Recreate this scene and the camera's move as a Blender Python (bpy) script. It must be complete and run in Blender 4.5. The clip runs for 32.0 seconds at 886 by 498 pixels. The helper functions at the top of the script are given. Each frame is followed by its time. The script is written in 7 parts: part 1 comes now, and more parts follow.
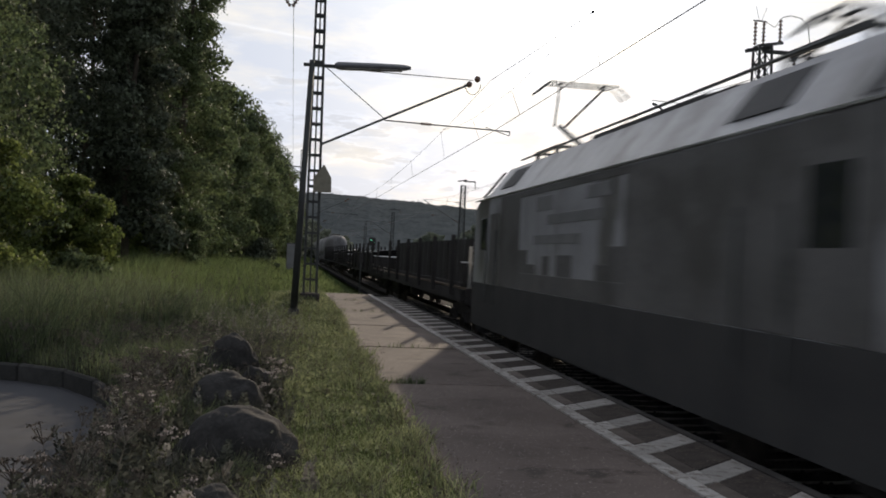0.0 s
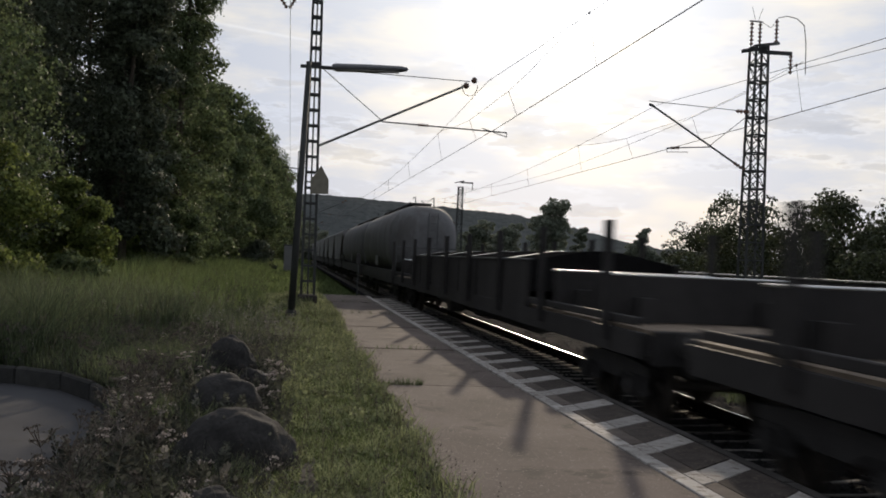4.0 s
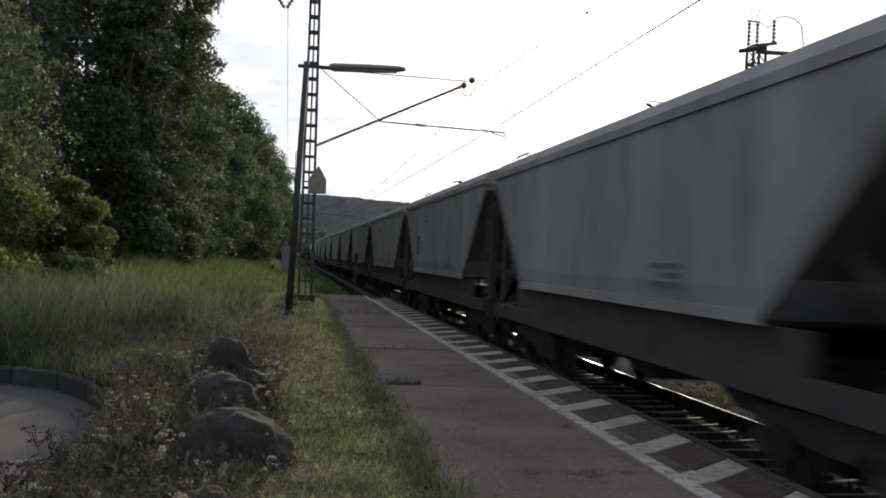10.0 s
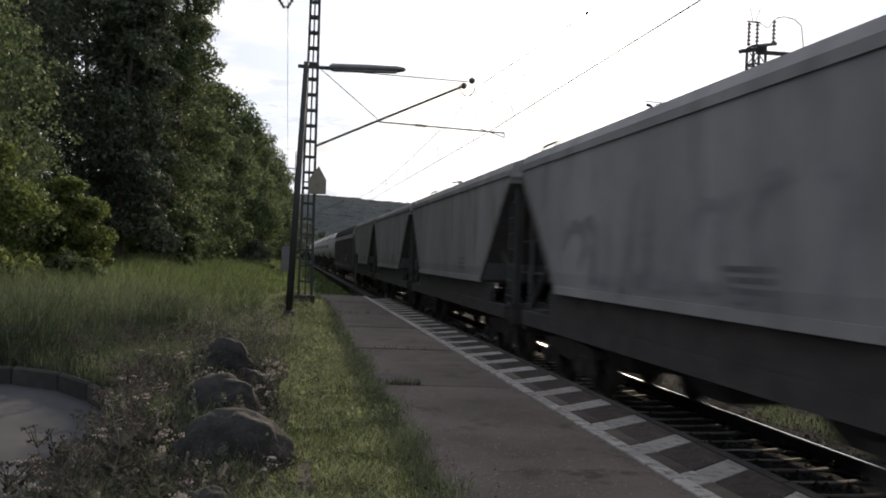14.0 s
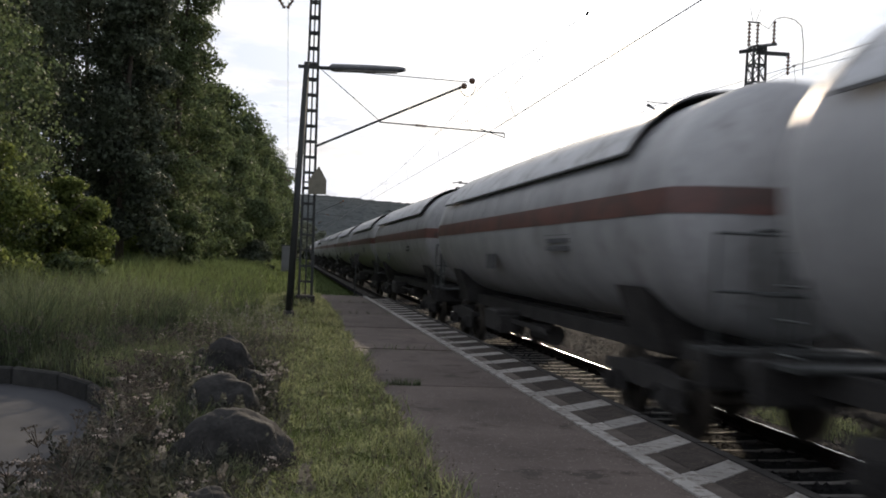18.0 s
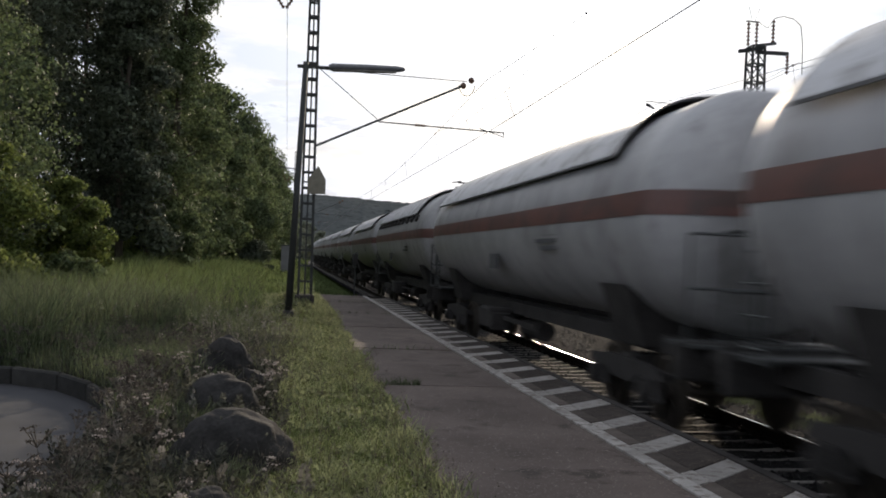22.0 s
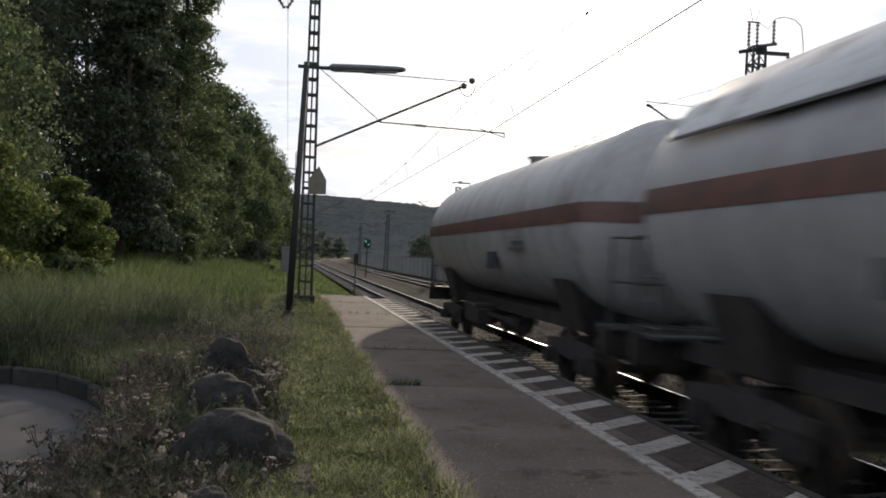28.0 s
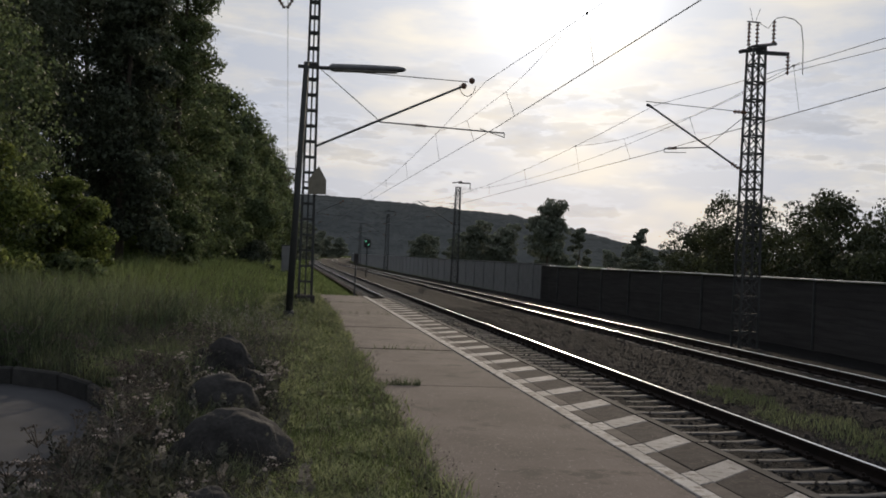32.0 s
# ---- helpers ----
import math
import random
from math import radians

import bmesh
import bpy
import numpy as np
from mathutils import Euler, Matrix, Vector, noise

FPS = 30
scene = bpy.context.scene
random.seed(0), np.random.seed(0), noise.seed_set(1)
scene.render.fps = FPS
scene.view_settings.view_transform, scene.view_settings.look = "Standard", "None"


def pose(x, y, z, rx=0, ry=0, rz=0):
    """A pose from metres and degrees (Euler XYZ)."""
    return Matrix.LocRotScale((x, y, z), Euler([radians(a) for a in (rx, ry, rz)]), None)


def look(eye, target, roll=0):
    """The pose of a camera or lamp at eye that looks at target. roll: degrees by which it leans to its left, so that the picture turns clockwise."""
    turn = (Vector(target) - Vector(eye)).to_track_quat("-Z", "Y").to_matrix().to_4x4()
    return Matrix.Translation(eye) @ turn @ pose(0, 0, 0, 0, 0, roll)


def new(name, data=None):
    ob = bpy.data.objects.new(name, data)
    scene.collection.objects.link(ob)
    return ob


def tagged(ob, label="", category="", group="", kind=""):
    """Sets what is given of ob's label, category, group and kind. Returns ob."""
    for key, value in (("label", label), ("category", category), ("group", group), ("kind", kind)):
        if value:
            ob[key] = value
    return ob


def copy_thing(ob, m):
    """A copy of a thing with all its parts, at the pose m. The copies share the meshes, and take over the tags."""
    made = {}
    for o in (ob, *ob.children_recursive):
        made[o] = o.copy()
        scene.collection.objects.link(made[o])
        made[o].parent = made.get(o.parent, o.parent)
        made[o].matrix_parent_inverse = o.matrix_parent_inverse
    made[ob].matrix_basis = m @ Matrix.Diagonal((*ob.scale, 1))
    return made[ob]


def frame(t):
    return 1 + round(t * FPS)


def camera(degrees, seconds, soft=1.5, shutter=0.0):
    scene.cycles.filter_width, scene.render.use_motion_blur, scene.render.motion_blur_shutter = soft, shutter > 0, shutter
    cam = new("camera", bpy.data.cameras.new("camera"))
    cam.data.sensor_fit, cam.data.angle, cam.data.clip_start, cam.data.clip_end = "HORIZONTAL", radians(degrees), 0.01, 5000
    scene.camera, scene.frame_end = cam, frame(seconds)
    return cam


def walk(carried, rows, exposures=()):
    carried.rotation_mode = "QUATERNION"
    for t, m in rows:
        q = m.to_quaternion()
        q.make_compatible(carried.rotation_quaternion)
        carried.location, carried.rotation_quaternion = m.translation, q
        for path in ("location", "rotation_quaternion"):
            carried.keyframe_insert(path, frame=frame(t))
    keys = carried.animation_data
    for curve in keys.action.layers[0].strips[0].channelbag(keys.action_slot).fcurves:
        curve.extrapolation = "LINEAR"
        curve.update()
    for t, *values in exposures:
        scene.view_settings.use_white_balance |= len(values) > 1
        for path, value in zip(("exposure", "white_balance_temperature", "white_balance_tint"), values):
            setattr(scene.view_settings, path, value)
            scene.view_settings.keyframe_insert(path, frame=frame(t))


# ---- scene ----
# the camera stands on the platform's edge, leans a little to its left and shakes now and then
EYE = (0.0, 0.0, 2.0)
cam = camera(52.21, 32.0, soft=1.8, shutter=0.5)


def aim(yaw, pitch, roll):
    a, b = radians(yaw), radians(pitch)
    way = Vector((math.sin(a) * math.cos(b), math.cos(a) * math.cos(b), math.sin(b)))
    return look(EYE, Vector(EYE) + way, roll)


# seconds, degrees to the right of the track's line, degrees up, degrees of lean
PATH = [
    (0, 9.382, 0.522, 2.801), (0.5, 9.547, 0.563, 2.693), (1, 9.574, 0.620, 2.600), (1.5, 9.539, 0.643, 2.581), (2, 9.539, 0.655, 2.582),
    (2.5, 9.527, 0.637, 2.570), (3, 9.529, 0.607, 2.577), (3.5, 9.528, 0.605, 2.598), (5.5, 9.601, 0.491, 2.567), (6, 9.758, 0.251, 1.873),
    (6.5, 9.671, 0.161, 2.595), (7, 9.653, 0.441, 2.589), (7.5, 9.634, 0.577, 2.594), (8, 9.637, 0.636, 2.628), (8.5, 9.644, 0.644, 2.611),
    (9, 9.690, 0.620, 2.586), (9.5, 9.710, 0.601, 2.555), (10, 9.689, 0.603, 2.594), (10.5, 9.697, 0.596, 2.617), (11, 9.621, 0.602, 2.659),
    (11.5, 9.629, 0.605, 2.580), (12, 9.608, 0.594, 2.646), (12.5, 9.640, 0.595, 2.599), (13, 9.671, 0.615, 2.562), (14, 9.692, 0.625, 2.610),
    (14.5, 9.692, 0.625, 2.610), (16.5, 9.690, 0.620, 2.625), (18, 9.679, 0.638, 2.636), (20, 9.692, 0.606, 2.593), (20.5, 9.694, 0.596, 2.616),
    (22, 9.720, 0.618, 2.583), (22.5, 9.727, 0.639, 2.650), (23, 9.700, 0.640, 2.650), (25, 9.688, 0.636, 2.601), (25.5, 9.690, 0.635, 2.627),
    (27.5, 9.694, 0.636, 2.639), (29, 9.687, 0.635, 2.626), (30, 9.692, 0.673, 2.645), (31, 9.685, 0.637, 2.607), (32, 9.689, 0.631, 2.614),
]
EXPOSURES = [(0.0, 0.0), (0.4, -0.05), (1.2, -0.3), (3.5, -0.3), (5.5, 0.28), (28.0, 0.22), (28.6, 0.05), (29.2, -0.28), (30.2, -0.42), (32.0, -0.45)]
walk(cam, [(t, aim(a, b, c)) for t, a, b, c in PATH], EXPOSURES)

# ---- light: a low sun behind thin cloud, up the line ----
SUN_AZ, SUN_EL = 17.0, 17.4
VEIL, GLOW = 6.4, 0.05
_a, _b = radians(SUN_AZ), radians(SUN_EL)
SUN_DIR = Vector((math.sin(_a) * math.cos(_b), math.cos(_a) * math.cos(_b), math.sin(_b)))
world = bpy.data.worlds.new("sky")
scene.world = world
world.use_nodes = True
wn, wl = world.node_tree.nodes, world.node_tree.links
wn.clear()
w_out = wn.new("ShaderNodeOutputWorld")
w_bg = wn.new("ShaderNodeBackground")
w_sky = wn.new("ShaderNodeTexSky")
w_sky.sky_type, w_sky.sun_disc = "NISHITA", False
w_sky.sun_elevation, w_sky.sun_rotation = radians(SUN_EL), radians(SUN_AZ)
w_sky.air_density, w_sky.dust_density, w_sky.ozone_density = 1.0, 2.0, 1.0
w_bg.inputs[1].default_value = 0.1
# thin high cloud lies over the whole sky: a pale veil in torn, flat streaks, with the clear sky's glow behind it
w_co = wn.new("ShaderNodeTexCoord")
w_map = wn.new("ShaderNodeMapping")
w_map.inputs["Scale"].default_value = (1.0, 1.0, 3.6)
w_n = wn.new("ShaderNodeTexNoise")
w_n.inputs["Scale"].default_value, w_n.inputs["Detail"].default_value = 5.5, 9.0
w_n.inputs["Roughness"].default_value = 0.58
w_r = wn.new("ShaderNodeValToRGB")
w_r.color_ramp.elements[0].position, w_r.color_ramp.elements[1].position = 0.42, 0.62
w_r.color_ramp.elements[0].color, w_r.color_ramp.elements[1].color = (VEIL * 0.8, VEIL * 0.89, VEIL * 1.08, 1), (VEIL * 1.1, VEIL * 1.1, VEIL * 1.1, 1)
w_add = wn.new("ShaderNodeMix")
w_add.data_type, w_add.blend_type, w_add.clamp_result = "RGBA", "ADD", False
w_add.inputs["Factor"].default_value = 1.0
w_dim = wn.new("ShaderNodeMix")
w_dim.data_type, w_dim.blend_type, w_dim.clamp_result = "RGBA", "MULTIPLY", False
w_dim.inputs["Factor"].default_value = 1.0
w_dim.inputs["B"].default_value = (GLOW, GLOW, GLOW, 1)
wl.new(w_co.outputs["Generated"], w_map.inputs["Vector"])
wl.new(w_map.outputs["Vector"], w_n.inputs["Vector"])
wl.new(w_n.outputs["Fac"], w_r.inputs["Fac"])
wl.new(w_sky.outputs["Color"], w_dim.inputs["A"])
wl.new(w_dim.outputs["Result"], w_add.inputs["A"])
# the cloud scatters forwards: brightest round the sun, dimmer across the sky from it
w_dot = wn.new("ShaderNodeVectorMath")
w_dot.operation = "DOT_PRODUCT"
w_dot.inputs[1].default_value = SUN_DIR


def world_math(op, a, b):
    n = wn.new("ShaderNodeMath")
    n.operation = op
    for k, v in enumerate((a, b)):
        if isinstance(v, (int, float)):
            n.inputs[k].default_value = v
        else:
            wl.new(v, n.inputs[k])
    return n.outputs[0]


wl.new(w_co.outputs["Generated"], w_dot.inputs[0])
w_c = world_math("MAXIMUM", w_dot.outputs["Value"], 0.0)
w_wide = world_math("MULTIPLY", world_math("POWER", world_math("MULTIPLY", world_math("ADD", w_dot.outputs["Value"], 1.0), 0.5), 1.5), 0.3)
w_halo = world_math("ADD", world_math("MULTIPLY", world_math("POWER", w_c, 42.0), 0.7), world_math("MULTIPLY", world_math("POWER", w_c, 520.0), 4.0))
w_shape = world_math("ADD", world_math("ADD", w_wide, 0.9), w_halo)
w_veil = wn.new("ShaderNodeMix")
w_veil.data_type, w_veil.blend_type, w_veil.clamp_result = "RGBA", "MULTIPLY", False
w_veil.inputs["Factor"].default_value = 1.0
wl.new(w_r.outputs["Color"], w_veil.inputs["A"])
# warm towards the sun, and torn grey cloudlets low over the horizon
w_warm = wn.new("ShaderNodeMix")
w_warm.data_type = "RGBA"
wl.new(world_math("MULTIPLY", world_math("POWER", w_c, 9.0), 0.9), w_warm.inputs["Factor"])
w_warm.inputs["A"].default_value, w_warm.inputs["B"].default_value = (0.985, 0.995, 1.03, 1), (1.06, 0.99, 0.87, 1)
w_tint = wn.new("ShaderNodeMix")
w_tint.data_type, w_tint.blend_type, w_tint.clamp_result = "RGBA", "MULTIPLY", False
w_tint.inputs["Factor"].default_value = 1.0
w_sep = wn.new("ShaderNodeSeparateXYZ")
wl.new(w_co.outputs["Generated"], w_sep.inputs[0])
w_low = wn.new("ShaderNodeMapRange")
w_low.interpolation_type = "SMOOTHSTEP"
w_low.inputs["From Min"].default_value, w_low.inputs["From Max"].default_value = 0.27, 0.14
wl.new(w_sep.outputs["Z"], w_low.inputs["Value"])
w_map2 = wn.new("ShaderNodeMapping")
w_map2.inputs["Scale"].default_value = (1.0, 1.0, 4.2)
wl.new(w_co.outputs["Generated"], w_map2.inputs["Vector"])
w_n2 = wn.new("ShaderNodeTexNoise")
w_n2.inputs["Scale"].default_value, w_n2.inputs["Detail"].default_value, w_n2.inputs["Roughness"].default_value = 9.0, 10.0, 0.62
wl.new(w_map2.outputs["Vector"], w_n2.inputs["Vector"])
w_r2 = wn.new("ShaderNodeValToRGB")
for pos, v in ((0.0, 1.0), (0.5, 1.0), (0.545, 1.1), (0.58, 0.9), (0.7, 0.8)):
    el = w_r2.color_ramp.elements.new(pos)
    el.color = (v * 0.99, v * 0.99, v, 1)
w_r2.color_ramp.elements[-1].color = (0.78, 0.79, 0.81, 1)
wl.new(w_n2.outputs["Fac"], w_r2.inputs["Fac"])
w_band = wn.new("ShaderNodeMix")
w_band.data_type, w_band.clamp_result = "RGBA", False
wl.new(w_low.outputs["Result"], w_band.inputs["Factor"])
w_band.inputs["A"].default_value = (1, 1, 1, 1)
wl.new(w_r2.outputs["Color"], w_band.inputs["B"])
w_mul = wn.new("ShaderNodeMix")
w_mul.data_type, w_mul.blend_type, w_mul.clamp_result = "RGBA", "MULTIPLY", False
w_mul.inputs["Factor"].default_value = 1.0
wl.new(w_warm.outputs["Result"], w_mul.inputs["A"])
wl.new(w_band.outputs["Result"], w_mul.inputs["B"])
# one old vapour trail high on the left
w_tr = wn.new("ShaderNodeVectorMath")
w_tr.operation = "DOT_PRODUCT"
w_tr.inputs[1].default_value = (-0.1024, 0.2255, -0.9688)
wl.new(w_co.outputs["Generated"], w_tr.inputs[0])
w_along = wn.new("ShaderNodeVectorMath")
w_along.operation = "DOT_PRODUCT"
w_along.inputs[1].default_value = (-0.0396, 0.9723, 0.2305)
wl.new(w_co.outputs["Generated"], w_along.inputs[0])
w_thin = world_math("MAXIMUM", world_math("SUBTRACT", 1.0, world_math("MULTIPLY", world_math("ABSOLUTE", w_tr.outputs["Value"], 0.0), 420.0)), 0.0)
w_end = world_math("MAXIMUM", world_math("SUBTRACT", 1.0, world_math("MULTIPLY", world_math("SUBTRACT", 1.0, w_along.outputs["Value"]), 260.0)), 0.0)
w_trail = world_math("ADD", world_math("MULTIPLY", world_math("MULTIPLY", w_thin, w_end), 0.16), w_shape)
wl.new(w_trail, w_tint.inputs["A"])
wl.new(w_mul.outputs["Result"], w_tint.inputs["B"])
wl.new(w_tint.outputs["Result"], w_veil.inputs["B"])
wl.new(w_veil.outputs["Result"], w_add.inputs["B"])
wl.new(w_add.outputs["Result"], w_bg.inputs["Color"])
wl.new(w_bg.outputs["Background"], w_out.inputs["Surface"])

sun = new("sun", bpy.data.lights.new("sun", "SUN"))
sun.data.energy, sun.data.angle, sun.data.color = 2.7, radians(0.8), (1.0, 0.83, 0.64)
sun.matrix_world = look(SUN_DIR * 300, (0, 0, 0))
tagged(sun, "low evening sun behind thin cloud", "sun", kind="structure")

# ---- materials ----
def mat(name, c1, c2, rough=0.8, metal=0.0, scale=3.0, fine=30.0, bump=0.3, depth=0.01, squash=(1, 1, 1),
        spots=None, spot_scale=8.0, spot_at=0.62, vary=0.0, lets=0.0, spec=0.5, specks=None):
    """Two tones broken up by broad and fine noise, with fine relief; spots lay a third tone over it, vary shifts each piece's tone."""
    m = bpy.data.materials.new(name)
    m.use_nodes = True
    nt = m.node_tree
    nd, lk = nt.nodes, nt.links
    p = nd["Principled BSDF"]
    co = nd.new("ShaderNodeTexCoord")
    mp = nd.new("ShaderNodeMapping")
    mp.inputs["Scale"].default_value = squash
    lk.new(co.outputs["Object"], mp.inputs["Vector"])
    n1, n2 = nd.new("ShaderNodeTexNoise"), nd.new("ShaderNodeTexNoise")
    n1.inputs["Scale"].default_value, n1.inputs["Detail"].default_value = scale, 6
    n2.inputs["Scale"].default_value, n2.inputs["Detail"].default_value = fine, 4
    for n in (n1, n2):
        lk.new(mp.outputs["Vector"], n.inputs["Vector"])
    mixn = nd.new("ShaderNodeMath")
    mixn.operation = "MULTIPLY_ADD"
    lk.new(n1.outputs["Fac"], mixn.inputs[0])
    mixn.inputs[1].default_value = 0.62
    half = nd.new("ShaderNodeMath")
    half.operation = "MULTIPLY"
    lk.new(n2.outputs["Fac"], half.inputs[0])
    half.inputs[1].default_value = 0.38
    lk.new(half.outputs[0], mixn.inputs[2])
    ramp = nd.new("ShaderNodeValToRGB")
    ramp.color_ramp.elements[0].position, ramp.color_ramp.elements[1].position = 0.36, 0.64
    ramp.color_ramp.elements[0].color, ramp.color_ramp.elements[1].color = (*c1, 1), (*c2, 1)
    lk.new(mixn.outputs[0], ramp.inputs["Fac"])
    col = ramp.outputs["Color"]
    if spots:
        n3 = nd.new("ShaderNodeTexNoise")
        n3.inputs["Scale"].default_value, n3.inputs["Detail"].default_value = spot_scale, 7
        n3.inputs["Roughness"].default_value = 0.65
        lk.new(mp.outputs["Vector"], n3.inputs["Vector"])
        r3 = nd.new("ShaderNodeValToRGB")
        r3.color_ramp.elements[0].position, r3.color_ramp.elements[1].position = spot_at, spot_at + 0.1
        lk.new(n3.outputs["Fac"], r3.inputs["Fac"])
        mx = nd.new("ShaderNodeMix")
        mx.data_type = "RGBA"
        lk.new(r3.outputs["Color"], mx.inputs["Factor"])
        lk.new(col, mx.inputs["A"])
        mx.inputs["B"].default_value = (*spots, 1)
        col = mx.outputs["Result"]
    if specks:
        n4 = nd.new("ShaderNodeTexNoise")
        n4.inputs["Scale"].default_value, n4.inputs["Detail"].default_value = 46.0, 3
        lk.new(mp.outputs["Vector"], n4.inputs["Vector"])
        r4 = nd.new("ShaderNodeValToRGB")
        r4.color_ramp.elements[0].position, r4.color_ramp.elements[1].position = 0.64, 0.7
        lk.new(n4.outputs["Fac"], r4.inputs["Fac"])
        m4 = nd.new("ShaderNodeMix")
        m4.data_type = "RGBA"
        lk.new(r4.outputs["Color"], m4.inputs["Factor"])
        lk.new(col, m4.inputs["A"])
        m4.inputs["B"].default_value = (*specks, 1)
        col = m4.outputs["Result"]
    if vary:
        rnd = nd.new("ShaderNodeObjectInfo").outputs["Random"] if vary > 0 else nd.new("ShaderNodeNewGeometry").outputs["Random Per Island"]
        hs = nd.new("ShaderNodeHueSaturation")
        mr = nd.new("ShaderNodeMapRange")
        mr.inputs["To Min"].default_value, mr.inputs["To Max"].default_value = 1 - abs(vary), 1 + abs(vary)
        lk.new(rnd, mr.inputs["Value"])
        lk.new(mr.outputs["Result"], hs.inputs["Value"])
        lk.new(col, hs.inputs["Color"])
        col = hs.outputs["Color"]
    lk.new(col, p.inputs["Base Color"])
    p.inputs["Roughness"].default_value, p.inputs["Metallic"].default_value = rough, metal
    p.inputs["Specular IOR Level"].default_value = spec
    if bump:
        b = nd.new("ShaderNodeBump")
        b.inputs["Strength"].default_value, b.inputs["Distance"].default_value = bump, depth
        lk.new(mixn.outputs[0], b.inputs["Height"])
        lk.new(b.outputs["Normal"], p.inputs["Normal"])
    if lets:
        tr = nd.new("ShaderNodeBsdfTranslucent")
        lk.new(col, tr.inputs["Color"])
        ms = nd.new("ShaderNodeMixShader")
        ms.inputs[0].default_value = lets
        lk.new(p.outputs["BSDF"], ms.inputs[1])
        lk.new(tr.outputs["BSDF"], ms.inputs[2])
        lk.new(ms.outputs[0], nd["Material Output"].inputs["Surface"])
    return m


def glow(name, colour, power):
    m = bpy.data.materials.new(name)
    m.use_nodes = True
    p = m.node_tree.nodes["Principled BSDF"]
    p.inputs["Base Color"].default_value = (*colour, 1)
    p.inputs["Emission Color"].default_value = (*colour, 1)
    p.inputs["Emission Strength"].default_value = power
    return m


M_SOIL = mat("meadow soil", (0.04, 0.05, 0.018), (0.075, 0.09, 0.032), 0.95, scale=0.8, fine=14, bump=0.6, depth=0.04, spec=0.0)
M_CONC = mat("weathered platform concrete", (0.069, 0.0555, 0.048), (0.13, 0.104, 0.09), 0.9, scale=0.8, fine=70, bump=0.8, depth=0.008,
             spots=(0.054, 0.044, 0.038), spot_scale=2.3, spot_at=0.55, vary=0.09, spec=0.15, specks=(0.27, 0.23, 0.2))
M_CONC_D = mat("dark edge concrete", (0.03, 0.027, 0.025), (0.06, 0.055, 0.05), 0.9, scale=2, fine=50, bump=0.5, depth=0.004, vary=0.15, spec=0.15)
M_TILE_D = mat("dark platform tile", (0.032, 0.027, 0.024), (0.066, 0.057, 0.05), 0.92, scale=5, fine=60, bump=0.9, depth=0.01,
               spots=(0.085, 0.07, 0.057), spot_scale=12, spot_at=0.58, vary=0.3, spec=0.05, specks=(0.12, 0.1, 0.085))
M_TILE_M = mat("stained brown-grey edging tile", (0.06, 0.05, 0.043), (0.11, 0.093, 0.08), 0.9, scale=4, fine=60, bump=0.6, depth=0.006,
               spots=(0.16, 0.12, 0.085), spot_scale=6, spot_at=0.6, vary=0.3, spec=0.1)
M_TILE_W = mat("worn white platform tile", (0.2, 0.186, 0.17), (0.32, 0.302, 0.278), 0.82, scale=5, fine=70, bump=0.5, depth=0.005,
               spots=(0.15, 0.13, 0.11), spot_scale=8, spot_at=0.54, vary=0.16, spec=0.15)
M_LINE = mat("worn white line paint", (0.2, 0.185, 0.168), (0.38, 0.36, 0.33), 0.82, scale=3, fine=60, bump=0.3, depth=0.003,
             spots=(0.13, 0.108, 0.09), spot_scale=8, spot_at=0.51, vary=0.14, spec=0.2)
M_ROAD = mat("grey asphalt", (0.022, 0.022, 0.025), (0.043, 0.043, 0.047), 0.8, scale=0.9, fine=90, bump=0.5, depth=0.004,
             spots=(0.023, 0.023, 0.024), spot_scale=1.5, spec=0.35)
M_KERB = mat("kerb concrete", (0.018, 0.018, 0.0165), (0.04, 0.039, 0.036), 0.9, scale=5, fine=60, bump=0.5, depth=0.006, vary=0.2, spec=0.15)
M_STONE = mat("lichened granite", (0.015, 0.0145, 0.0135), (0.04, 0.0375, 0.035), 0.92, scale=3, fine=34, bump=0.9, depth=0.03,
              spots=(0.075, 0.074, 0.062), spot_scale=13, spot_at=0.64, spec=0.2)
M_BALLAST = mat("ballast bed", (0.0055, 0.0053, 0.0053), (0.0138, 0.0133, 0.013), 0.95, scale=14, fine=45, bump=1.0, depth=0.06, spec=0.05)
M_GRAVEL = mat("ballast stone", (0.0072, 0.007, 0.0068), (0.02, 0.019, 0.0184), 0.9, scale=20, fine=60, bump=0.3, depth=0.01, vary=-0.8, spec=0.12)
M_SLEEPER = mat("weathered sleeper concrete", (0.085, 0.078, 0.07), (0.155, 0.144, 0.13), 0.8, scale=4, fine=50, bump=0.4, depth=0.004,
                spots=(0.035, 0.029, 0.024), spot_scale=6, spot_at=0.55, vary=0.28, spec=0.2)
M_RAIL = mat("rusty rail web", (0.011, 0.0085, 0.007), (0.024, 0.017, 0.013), 0.85, scale=5, fine=60, bump=0.3, depth=0.003, spec=0.15)
M_RAILTOP = mat("polished rail head", (0.72, 0.71, 0.7), (0.82, 0.81, 0.8), 0.22, metal=1.0, scale=2, fine=20, bump=0, squash=(8, 0.3, 8))
M_STEEL = mat("galvanised steel, weathered", (0.045, 0.048, 0.046), (0.09, 0.093, 0.09), 0.6, metal=0.4, scale=4, fine=40, bump=0.1, depth=0.003)
